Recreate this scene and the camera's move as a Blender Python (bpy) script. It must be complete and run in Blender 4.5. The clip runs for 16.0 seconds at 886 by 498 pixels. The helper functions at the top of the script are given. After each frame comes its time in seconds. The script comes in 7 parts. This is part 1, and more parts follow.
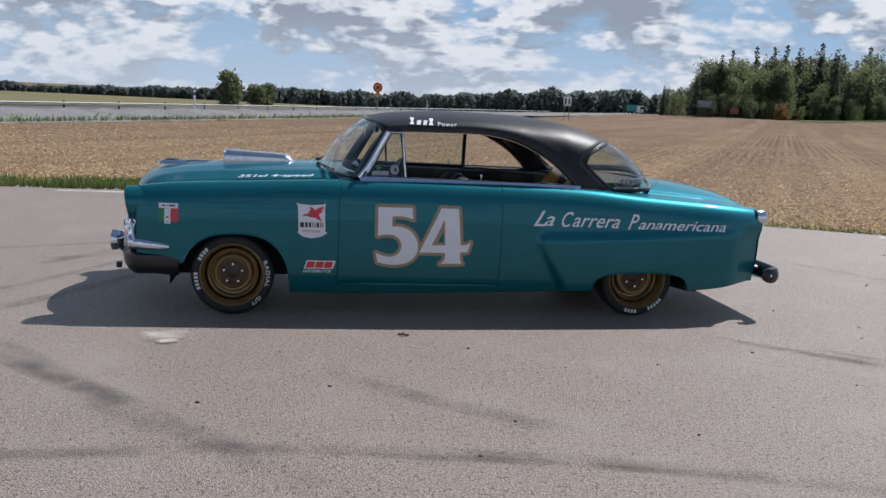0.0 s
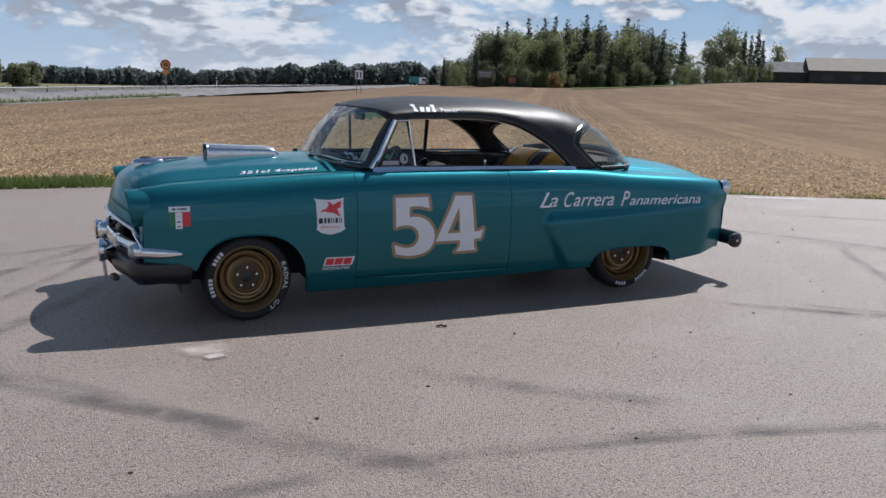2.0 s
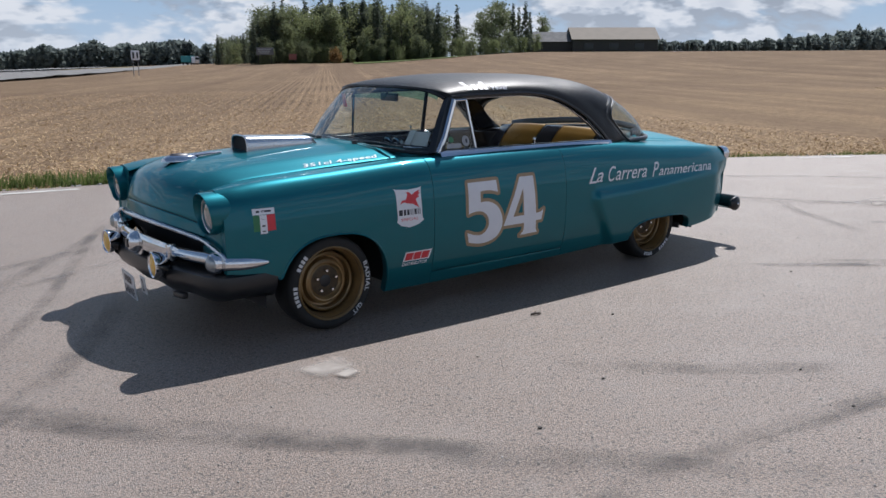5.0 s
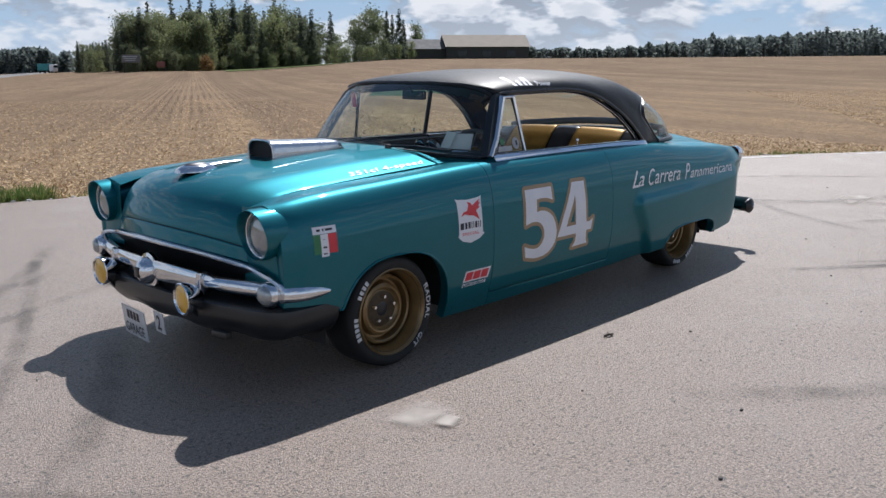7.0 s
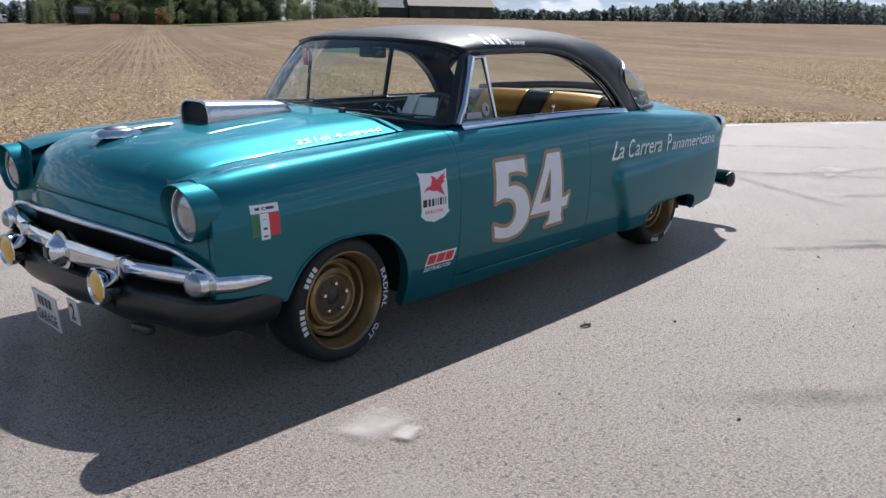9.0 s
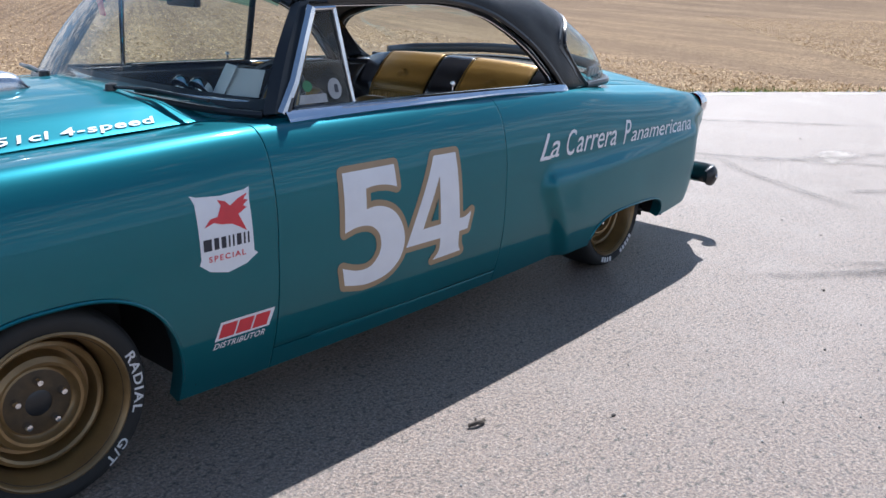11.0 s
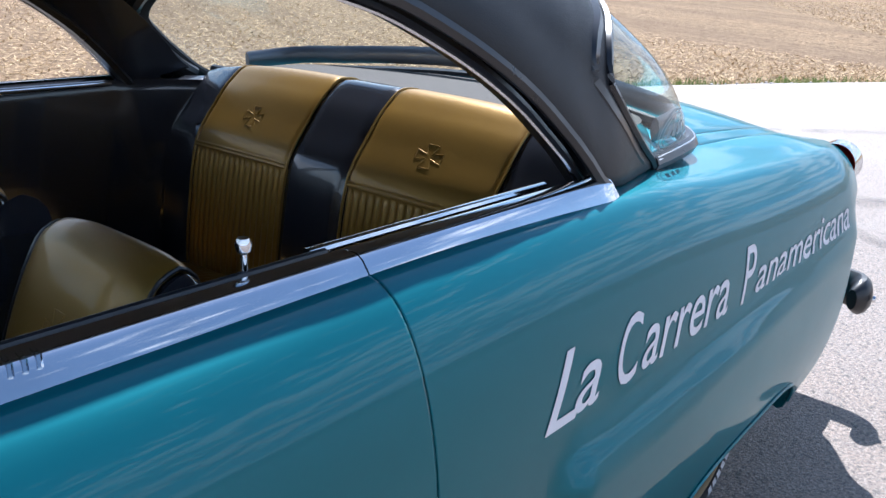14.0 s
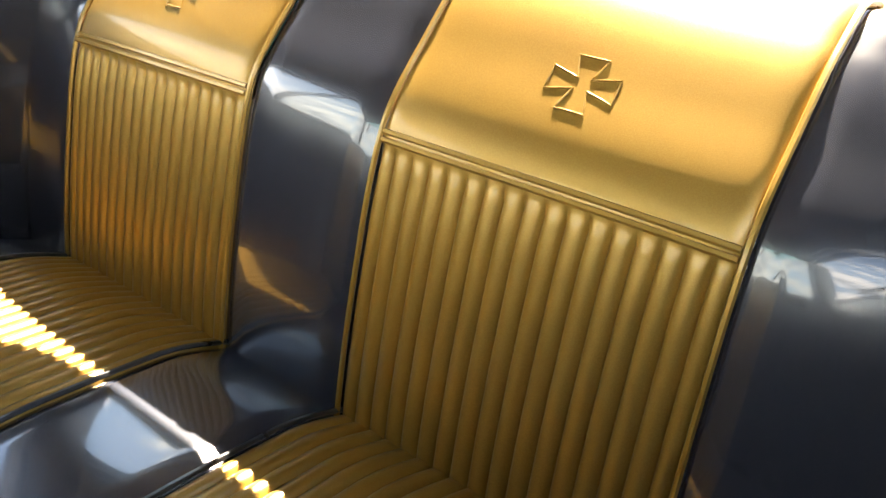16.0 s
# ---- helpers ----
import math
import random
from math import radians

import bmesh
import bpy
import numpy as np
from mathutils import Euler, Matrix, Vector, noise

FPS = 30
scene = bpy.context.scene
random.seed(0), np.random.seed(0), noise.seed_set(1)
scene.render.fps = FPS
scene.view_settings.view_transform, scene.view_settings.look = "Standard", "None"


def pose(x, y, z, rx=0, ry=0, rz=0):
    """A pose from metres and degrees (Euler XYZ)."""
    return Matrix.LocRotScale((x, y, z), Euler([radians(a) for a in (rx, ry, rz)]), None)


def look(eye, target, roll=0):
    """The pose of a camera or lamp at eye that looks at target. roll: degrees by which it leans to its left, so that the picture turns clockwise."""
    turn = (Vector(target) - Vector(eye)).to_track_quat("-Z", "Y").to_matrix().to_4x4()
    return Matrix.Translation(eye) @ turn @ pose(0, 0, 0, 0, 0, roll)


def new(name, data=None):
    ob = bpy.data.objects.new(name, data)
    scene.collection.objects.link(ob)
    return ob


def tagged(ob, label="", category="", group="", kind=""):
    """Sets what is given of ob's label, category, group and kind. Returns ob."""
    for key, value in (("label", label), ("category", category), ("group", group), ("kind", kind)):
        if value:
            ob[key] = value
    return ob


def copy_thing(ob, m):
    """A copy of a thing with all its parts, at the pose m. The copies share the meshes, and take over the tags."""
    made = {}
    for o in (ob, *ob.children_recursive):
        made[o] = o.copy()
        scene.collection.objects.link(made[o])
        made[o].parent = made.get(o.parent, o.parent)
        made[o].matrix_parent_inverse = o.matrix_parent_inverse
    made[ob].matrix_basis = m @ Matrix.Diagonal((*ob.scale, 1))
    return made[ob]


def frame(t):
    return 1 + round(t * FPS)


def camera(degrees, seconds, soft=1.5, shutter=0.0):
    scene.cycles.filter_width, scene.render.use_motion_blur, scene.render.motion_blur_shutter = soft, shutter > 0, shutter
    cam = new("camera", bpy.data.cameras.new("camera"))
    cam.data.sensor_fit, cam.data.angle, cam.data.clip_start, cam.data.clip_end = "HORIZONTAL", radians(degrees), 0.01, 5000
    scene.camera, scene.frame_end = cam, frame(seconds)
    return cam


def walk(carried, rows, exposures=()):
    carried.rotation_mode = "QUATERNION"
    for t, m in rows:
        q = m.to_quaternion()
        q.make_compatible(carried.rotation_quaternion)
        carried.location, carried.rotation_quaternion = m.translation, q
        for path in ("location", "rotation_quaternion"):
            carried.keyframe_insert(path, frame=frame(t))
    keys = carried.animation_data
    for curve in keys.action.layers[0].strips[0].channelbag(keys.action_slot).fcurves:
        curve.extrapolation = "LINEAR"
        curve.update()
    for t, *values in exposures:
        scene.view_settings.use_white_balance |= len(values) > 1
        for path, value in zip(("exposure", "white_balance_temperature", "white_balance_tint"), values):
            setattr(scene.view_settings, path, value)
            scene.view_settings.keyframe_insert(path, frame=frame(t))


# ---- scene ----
cam = camera(54.3, 16.0)
METRES, EYE, TILT, LEAN, TURN = 11.278, 1.5, 0.0, 0.0, -7.8
PATH = [
    (0, (-0.977, -6.757, 1.509), (-0.658, -4.812, 1.171), 2.8),
    (0.5, (-1.399, -6.738, 1.5), (-0.991, -4.811, 1.153), 2.1),
    (1, (-1.692, -6.569, 1.471), (-1.16, -4.676, 1.105), 1.9),
    (1.5, (-2.031, -6.359, 1.506), (-1.356, -4.513, 1.136), 2.3),
    (2, (-2.454, -6.272, 1.538), (-1.672, -4.471, 1.159), 1.5),
    (2.5, (-2.76, -6.133, 1.536), (-1.894, -4.371, 1.157), 1.2),
    (3, (-3.052, -5.909, 1.557), (-2.112, -4.181, 1.196), 1.3),
    (3.5, (-3.413, -5.67, 1.506), (-2.361, -4.008, 1.148), 0.8),
    (4, (-3.631, -5.515, 1.572), (-2.523, -3.902, 1.161), 0.4),
    (6.5, (-4.118, -4.123, 1.435), (-2.763, -2.708, 1.034), -0.2),
    (7, (-4.202, -3.866, 1.442), (-2.793, -2.508, 1.03), -0.3),
    (7.5, (-4.269, -3.693, 1.43), (-2.819, -2.381, 1.011), -0.6),
    (8, (-4.236, -3.637, 1.417), (-2.756, -2.363, 0.984), 0.1),
    (10.5, (-2.706, -3.113, 1.418), (-1.298, -1.821, 0.827), 2.2),
    (11, (-2.321, -2.911, 1.373), (-0.867, -1.672, 0.78), 2.1),
    (11.5, (-1.922, -2.632, 1.372), (-0.391, -1.483, 0.793), 1.3),
    (12, (-1.481, -2.414, 1.331), (0.075, -1.3, 0.749), 1.7),
    (12.5, (-1.155, -2.224, 1.315), (0.376, -1.095, 0.697), 2.5),
    (13, (-0.873, -1.994, 1.339), (0.631, -0.85, 0.684), 3.0),
    (13.5, (-0.543, -1.762, 1.331), (0.916, -0.559, 0.682), 2.7),
    (14, (-0.287, -1.479, 1.311), (1.16, -0.262, 0.657), 2.1),
    (14.5, (-0.068, -1.177, 1.29), (1.405, -0.011, 0.603), 2.4),
    (15, (0.189, -0.905, 1.204), (1.62, 0.273, 0.455), 4.0),
    (15.6, (0.326, -0.737, 1.112), (1.751, 0.435, 0.341), 4.1),
    (16, (0.364, -0.678, 1.077), (1.819, 0.416, 0.25), 4.8),
]
EXPOSURES = [(0, 0.13, 6070, 12), (4, 0.08, 6040, 12), (7, 0.23, 6100, 12), (8.5, 0.33, 6030, 12), (10.5, 0.7, 5850, 12), (12, 0.84, 5770, 12), (13.5, 1.12, 5680, 12), (14.5, 1.52, 5550, 12), (15, 2.15, 5700, 12), (15.6, 3.2, 6200, 12), (16, 4.5, 7800, 12)]
walk(cam, [(t, look(eye, target, roll)) for t, eye, target, roll in PATH], EXPOSURES)

# ---- daylight ----
SUN_ELEVATION, SUN_TURN = 51.4, 58.6
world = bpy.data.worlds.new("sky")
scene.world = world
world.use_nodes = True


def sky_nodes():
    nt = world.node_tree
    n, l = nt.nodes, nt.links
    n.clear()
    out = n.new("ShaderNodeOutputWorld")
    bg = n.new("ShaderNodeBackground")
    sky = n.new("ShaderNodeTexSky")
    sky.sky_type, sky.sun_disc = "NISHITA", False
    sky.sun_elevation, sky.sun_rotation = radians(SUN_ELEVATION), radians(SUN_TURN)
    sky.air_density, sky.dust_density, sky.ozone_density = 1.0, 0.25, 1.5
    co = n.new("ShaderNodeTexCoord")
    sep = n.new("ShaderNodeSeparateXYZ")
    l.new(co.outputs["Generated"], sep.inputs[0])

    def math_node(kind, a, b, c=None):
        m = n.new("ShaderNodeMath"); m.operation = kind
        for k, v in enumerate((a, b, c)):
            if v is None:
                continue
            if isinstance(v, (int, float)):
                m.inputs[k].default_value = v
            else:
                l.new(v, m.inputs[k])
        return m.outputs[0]

    def span(src, lo, hi, a=0.0, b=1.0, soft_ends=True):
        r = n.new("ShaderNodeMapRange")
        if soft_ends:
            r.interpolation_type = "SMOOTHSTEP"
        for nm, v in (("From Min", lo), ("From Max", hi), ("To Min", a), ("To Max", b)):
            r.inputs[nm].default_value = v
        l.new(src, r.inputs["Value"])
        return r.outputs[0]

    def cloud(lift):
        """Heaped cloud: broad banks with round billows, read a little higher up when lifted."""
        mv = n.new("ShaderNodeMapping")
        mv.inputs["Location"].default_value = (3.1, 1.7, 0.4 + lift)
        mv.inputs["Scale"].default_value = (1.0, 1.0, 2.3)
        l.new(co.outputs["Generated"], mv.inputs[0])
        bank = n.new("ShaderNodeTexNoise")
        bank.inputs["Scale"].default_value, bank.inputs["Detail"].default_value, bank.inputs["Roughness"].default_value = 4.2, 8.0, 0.56
        l.new(mv.outputs[0], bank.inputs["Vector"])
        puff = n.new("ShaderNodeTexVoronoi")
        puff.feature = "SMOOTH_F1"
        puff.inputs["Scale"].default_value, puff.inputs["Detail"].default_value, puff.inputs["Roughness"].default_value = 13.0, 3.0, 0.62
        puff.inputs["Smoothness"].default_value = 0.6
        warp = n.new("ShaderNodeMix"); warp.data_type = "VECTOR"
        warp.inputs["Factor"].default_value = 0.10
        l.new(mv.outputs[0], warp.inputs["A"]); l.new(bank.outputs["Color"], warp.inputs["B"])
        l.new(warp.outputs["Result"], puff.inputs["Vector"])
        return math_node("MULTIPLY_ADD", puff.outputs["Distance"], -0.26, bank.outputs["Fac"])

    here, above = cloud(0.0), cloud(0.045)
    # fewer clouds high up, where one looks between them
    thin = span(sep.outputs["Z"], 0.25, 0.6, 0.0, 0.22, False)
    less = math_node("SUBTRACT", here, thin)
    cover = span(less, 0.10, 0.25)
    # bright rims and heads, grey hearts and undersides
    slope = math_node("SUBTRACT", here, above)
    lit = span(slope, -0.06, 0.07, 0.0, 1.15, False)
    heart = span(less, 0.20, 0.42, 0.0, 0.68)
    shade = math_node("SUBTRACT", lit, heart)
    tone = n.new("ShaderNodeValToRGB")
    e = tone.color_ramp.elements
    e[0].position, e[0].color = 0.0, (4.6, 5.1, 5.9, 1)
    e[1].position, e[1].color = 0.78, (11.8, 11.8, 11.8, 1)
    mid = e.new(0.32); mid.color = (7.4, 8.0, 8.8, 1)
    l.new(shade, tone.inputs[0])
    # pale blue air between them, deeper towards the zenith
    deep = span(sep.outputs["Z"], 0.05, 0.6, 0.9, 0.1, False)
    air = n.new("ShaderNodeMix"); air.data_type = "RGBA"
    air.inputs["B"].default_value = (4.6, 6.9, 9.6, 1)
    l.new(deep, air.inputs["Factor"]); l.new(sky.outputs[0], air.inputs["A"])
    mix = n.new("ShaderNodeMix"); mix.data_type = "RGBA"
    l.new(cover, mix.inputs["Factor"])
    l.new(air.outputs["Result"], mix.inputs["A"]); l.new(tone.outputs[0], mix.inputs["B"])
    # pale haze low over the land
    haze = n.new("ShaderNodeMapRange")
    haze.inputs["From Min"].default_value, haze.inputs["From Max"].default_value = 0.0, 0.09
    haze.inputs["To Min"].default_value, haze.inputs["To Max"].default_value = 0.6, 0.0
    l.new(sep.outputs["Z"], haze.inputs["Value"])
    pale = n.new("ShaderNodeMix"); pale.data_type = "RGBA"
    pale.inputs["B"].default_value = (8.6, 9.5, 10.4, 1)
    l.new(haze.outputs[0], pale.inputs["Factor"]); l.new(mix.outputs["Result"], pale.inputs["A"])
    l.new(pale.outputs["Result"], bg.inputs[0])
    bg.inputs[1].default_value = 0.061
    l.new(bg.outputs[0], out.inputs[0])


sky_nodes()
sun = new("sun", bpy.data.lights.new("sun", "SUN"))
sun.data.energy, sun.data.angle, sun.data.color = 5.0, radians(0.53), (1.0, 0.95, 0.88)
sun.matrix_world = look((0.68 * 20, 0.415 * 20, 20), (0, 0, 0))

# ---- materials ----
def material(name, colour, rough=0.5, metal=0.0, coat=0.0, second=None, scale=6.0, amount=0.5, bump=0.0, bump_scale=80.0, fine=None, fine_scale=60.0, fine_amount=0.3, spec=0.5, rough_var=0.0, per_object=0.0, transmission=0.0):
    """A principled surface: colour varied by a broad and a fine noise, roughness wear and relief, at real-world size."""
    m = bpy.data.materials.new(name)
    m.use_nodes = True
    nt = m.node_tree
    n, l = nt.nodes, nt.links
    b = n["Principled BSDF"]
    b.inputs["Base Color"].default_value = (*colour, 1)
    b.inputs["Roughness"].default_value, b.inputs["Metallic"].default_value = rough, metal
    b.inputs["Coat Weight"].default_value, b.inputs["Coat Roughness"].default_value = coat, 0.06
    b.inputs["Specular IOR Level"].default_value = spec
    b.inputs["Transmission Weight"].default_value = transmission
    co = n.new("ShaderNodeTexCoord")
    last = None

    def noise_node(size, detail=6.0):
        t = n.new("ShaderNodeTexNoise")
        t.inputs["Scale"].default_value, t.inputs["Detail"].default_value, t.inputs["Roughness"].default_value = size, detail, 0.6
        l.new(co.outputs["Object"], t.inputs["Vector"])
        return t

    def blend(fac, other):
        nonlocal last
        x = n.new("ShaderNodeMix"); x.data_type = "RGBA"
        l.new(fac, x.inputs["Factor"])
        if last is None:
            x.inputs["A"].default_value = (*colour, 1)
        else:
            l.new(last, x.inputs["A"])
        x.inputs["B"].default_value = (*other, 1)
        last = x.outputs["Result"]

    def ramp(src, lo, hi, top):
        r = n.new("ShaderNodeMapRange")
        r.inputs["From Min"].default_value, r.inputs["From Max"].default_value, r.inputs["To Max"].default_value = lo, hi, top
        l.new(src, r.inputs["Value"])
        return r.outputs[0]

    if second:
        blend(ramp(noise_node(scale).outputs["Fac"], 0.4, 0.65, amount), second)
    if fine:
        blend(ramp(noise_node(fine_scale, 3.0).outputs["Fac"], 0.42, 0.62, fine_amount), fine)
    if per_object:
        info = n.new("ShaderNodeObjectInfo")
        h = n.new("ShaderNodeHueSaturation")
        r = n.new("ShaderNodeMapRange")
        r.inputs["To Min"].default_value, r.inputs["To Max"].default_value = 1 - per_object, 1 + per_object
        l.new(info.outputs["Random"], r.inputs["Value"]); l.new(r.outputs[0], h.inputs["Value"])
        if last is None:
            h.inputs["Color"].default_value = (*colour, 1)
        else:
            l.new(last, h.inputs["Color"])
        last = h.outputs["Color"]
    if last is not None:
        l.new(last, b.inputs["Base Color"])
    if rough_var:
        r = n.new("ShaderNodeMapRange")
        r.inputs["To Min"].default_value, r.inputs["To Max"].default_value = max(0.02, rough - rough_var), min(1, rough + rough_var)
        l.new(noise_node(scale * 2.3).outputs["Fac"], r.inputs["Value"])
        l.new(r.outputs[0], b.inputs["Roughness"])
    if bump:
        bp = n.new("ShaderNodeBump")
        bp.inputs["Strength"].default_value, bp.inputs["Distance"].default_value = bump, 0.01
        l.new(noise_node(bump_scale, 4.0).outputs["Fac"], bp.inputs["Height"])
        l.new(bp.outputs[0], b.inputs["Normal"])
    return m


TEAL = material("teal_paint", (0.009, 0.128, 0.158), 0.43, 0.56, 0.6, (0.009, 0.112, 0.138), 1.5, 0.5, rough_var=0.05, spec=0.3)
TEAL.node_tree.nodes["Principled BSDF"].inputs["Coat Roughness"].default_value = 0.035
TEAL.node_tree.nodes["Principled BSDF"].inputs["Specular Tint"].default_value = (0.25, 0.8, 1.0, 1)
BLACK_VINYL = material("black_vinyl", (0.011, 0.012, 0.014), 0.44, 0, 0.0, (0.02, 0.021, 0.023), 3.0, 0.5, 0.12, 420.0, rough_var=0.06, spec=0.32)
BLACK_PAINT = material("black_paint", (0.005, 0.007, 0.010), 0.42, 0, 0.2, (0.012, 0.014, 0.016), 8.0, 0.4)
TRIM_BLACK = material("black_trim", (0.012, 0.013, 0.016), 0.3, 0, 0.2, (0.03, 0.03, 0.03), 9.0, 0.4, rough_var=0.1)
DARK_INSIDE = material("dark_lining", (0.01, 0.011, 0.014), 0.7, 0, 0, (0.02, 0.02, 0.022), 5.0, 0.5)
CHROME = material("chrome", (0.72, 0.74, 0.77), 0.09, 1.0, 0, (0.6, 0.62, 0.65), 9.0, 0.6, rough_var=0.05)
STEEL = material("brushed_steel", (0.62, 0.64, 0.67), 0.22, 1.0, 0, (0.5, 0.52, 0.55), 14.0, 0.6, rough_var=0.06)
RUBBER = material("tyre_rubber", (0.007, 0.008, 0.009), 0.72, 0, 0, (0.016, 0.016, 0.016), 7.0, 0.5, 0.1, 300.0)
GOLD_RIM = material("gold_wheel_paint", (0.25, 0.16, 0.065), 0.33, 0.5, 0.3, (0.15, 0.098, 0.042), 10.0, 0.5, rough_var=0.06)
WHITE_VINYL = material("white_sticker", (0.74, 0.75, 0.79), 0.42, 0, 0.15, (0.66, 0.67, 0.71), 12.0, 0.4)
TAN_VINYL = material("tan_sticker", (0.33, 0.235, 0.14), 0.45, 0, 0.1, (0.28, 0.2, 0.12), 12.0, 0.4)
RED_VINYL = material("red_sticker", (0.62, 0.035, 0.05), 0.45, 0, 0.1, (0.5, 0.03, 0.04), 20.0, 0.4)
GREEN_VINYL = material("green_sticker", (0.03, 0.18, 0.07), 0.45, 0, 0.1, (0.02, 0.13, 0.05), 20.0, 0.4)
NAVY_VINYL = material("navy_sticker", (0.012, 0.015, 0.03), 0.45, 0, 0.1)
TYRE_WHITE = material("tyre_letter_white", (0.62, 0.63, 0.64), 0.6, 0, 0, (0.4, 0.4, 0.4), 60.0, 0.5)
GOLD_SEAT = material("gold_vinyl", (0.315, 0.178, 0.031), 0.34, 0.5, 0.3, (0.24, 0.135, 0.026), 5.0, 0.5, 0.1, 900.0, fine=(0.40, 0.245, 0.055), fine_scale=700.0, fine_amount=0.35)
# blue lift in the black stands in for sky glow on the vinyl
BLACK_SEAT = material("black_seat_vinyl", (0.018, 0.021, 0.03), 0.22, 0, 1.0, (0.022, 0.024, 0.03), 6.0, 0.5, 0.05, 700.0, rough_var=0.05)
GREY_SHELF = material("grey_shelf_board", (0.055, 0.052, 0.047), 0.85, 0, 0, (0.042, 0.04, 0.036), 7.0, 0.5, 0.2, 200.0)
# the lining itself is dark; paled so it bounces light into the cabin
HEADLINER = material("headliner", (0.16, 0.155, 0.15), 0.85, 0, 0, (0.13, 0.125, 0.12), 9.0, 0.5)
AMBER = material("amber_lens", (0.75, 0.42, 0.03), 0.15, 0, 1.0, (0.6, 0.33, 0.02), 20.0, 0.5)
RED_LENS = material("red_lens", (0.5, 0.01, 0.01), 0.15, 0, 1.0)
CLEAR_LENS = material("clear_lens", (0.36, 0.39, 0.40), 0.12, 0.5, 1.0, (0.2, 0.22, 0.24), 14.0, 0.6)
PLATE = material("plate_white", (0.6, 0.62, 0.64), 0.4, 0, 0.3, (0.45, 0.46, 0.47), 15.0, 0.5)
PAPER = material("paper", (0.7, 0.7, 0.68), 0.7, 0, 0, (0.55, 0.56, 0.56), 20.0, 0.5)
BLUE_PLASTIC = material("blue_enamel", (0.05, 0.12, 0.35), 0.3, 0, 0.5)


def glass(name, tint, rough=0.02):
    """Clear pane: lets light through and mirrors a little of its surroundings."""
    m = bpy.data.materials.new(name)
    m.use_nodes = True
    nt = m.node_tree
    n, l = nt.nodes, nt.links
    n.remove(n["Principled BSDF"])
    clear, gloss, mix, fres = n.new("ShaderNodeBsdfTransparent"), n.new("ShaderNodeBsdfGlossy"), n.new("ShaderNodeMixShader"), n.new("ShaderNodeLayerWeight")
    power, span = n.new("ShaderNodeMath"), n.new("ShaderNodeMapRange")
    clear.inputs[0].default_value = (*tint, 1)
    gloss.inputs["Roughness"].default_value = rough
    power.operation, power.inputs[1].default_value = "POWER", 4.0
    span.inputs["To Min"].default_value, span.inputs["To Max"].default_value = 0.05, 0.9
    l.new(fres.outputs["Facing"], power.inputs[0]); l.new(power.outputs[0], span.inputs["Value"])
    l.new(span.outputs[0], mix.inputs[0]); l.new(clear.outputs[0], mix.inputs[1]); l.new(gloss.outputs[0], mix.inputs[2])
    l.new(mix.outputs[0], n["Material Output"].inputs[0])
    return m


GLASS = glass("window_glass", (0.86, 0.92, 0.9))
SHADE_BAND = glass("tinted_glass", (0.30, 0.62, 0.60))

# ---- building helpers ----
def pchip(xs, ys):
    """A smooth curve through a few design stations that never overshoots them."""
    xs, ys = np.array(xs, float), np.array(ys, float)
    h, d = np.diff(xs), np.diff(ys) / np.diff(xs)
    m = np.zeros_like(ys)
    for i in range(1, len(xs) - 1):
        if d[i - 1] * d[i] > 0:
            w1, w2 = 2 * h[i] + h[i - 1], h[i] + 2 * h[i - 1]
            m[i] = (w1 + w2) / (w1 / d[i - 1] + w2 / d[i])
    m[0], m[-1] = d[0], d[-1]

    def f(x):
        x = min(max(x, xs[0]), xs[-1])
        i = min(max(int(np.searchsorted(xs, x)) - 1, 0), len(xs) - 2)
        t = (x - xs[i]) / h[i]
        return float((2 * t**3 - 3 * t**2 + 1) * ys[i] + (t**3 - 2 * t**2 + t) * h[i] * m[i] + (3 * t**2 - 2 * t**3) * ys[i + 1] + (t**3 - t**2) * h[i] * m[i + 1])
    return f


def path3(points):
    """A smooth curve through points in space, run from 0 to 1."""
    p = [Vector(q) for q in points]
    s = [0.0]
    for a, b in zip(p, p[1:]):
        s.append(s[-1] + (b - a).length)
    s = [v / s[-1] for v in s]
    fs = [pchip(s, [q[i] for q in p]) for i in range(3)]
    return lambda t: Vector((fs[0](t), fs[1](t), fs[2](t)))


def sheet(rows, close=False):
    """A bmesh skin over rows of points."""
    bm = bmesh.new()
    vs = [[bm.verts.new(p) for p in r] for r in rows]
    for a, b in zip(vs, vs[1:]):
        k = len(a)
        for i in range(k if close else k - 1):
            j = (i + 1) % k
            try:
                bm.faces.new((a[i], a[j], b[j], b[i]))
            except ValueError:
                pass
    return bm


def merge(*bms):
    out = bmesh.new()
    for b in bms:
        me = bpy.data.meshes.new("tmp")
        b.to_mesh(me)
        b.free()
        out.from_mesh(me)
        bpy.data.meshes.remove(me)
    return out


def box(sx, sy, sz, m=Matrix(), bevel=0.0, seg=2):
    bm = bmesh.new()
    bmesh.ops.create_cube(bm, size=1.0, matrix=Matrix.Diagonal((sx, sy, sz, 1)))
    if bevel:
        bmesh.ops.bevel(bm, geom=bm.edges[:], offset=bevel, segments=seg, affect="EDGES", profile=0.6)
    bm.transform(m)
    return bm


def lathe(profile, n=40, m=Matrix()):
    """Turns (radius, along) pairs about the local z axis."""
    rows = [[Vector((r * math.cos(a), r * math.sin(a), z)) for a in [2 * math.pi * i / n for i in range(n)]] for r, z in profile]
    bm = sheet(rows, close=True)
    bmesh.ops.remove_doubles(bm, verts=bm.verts[:], dist=1e-5)
    bm.transform(m)
    return bm


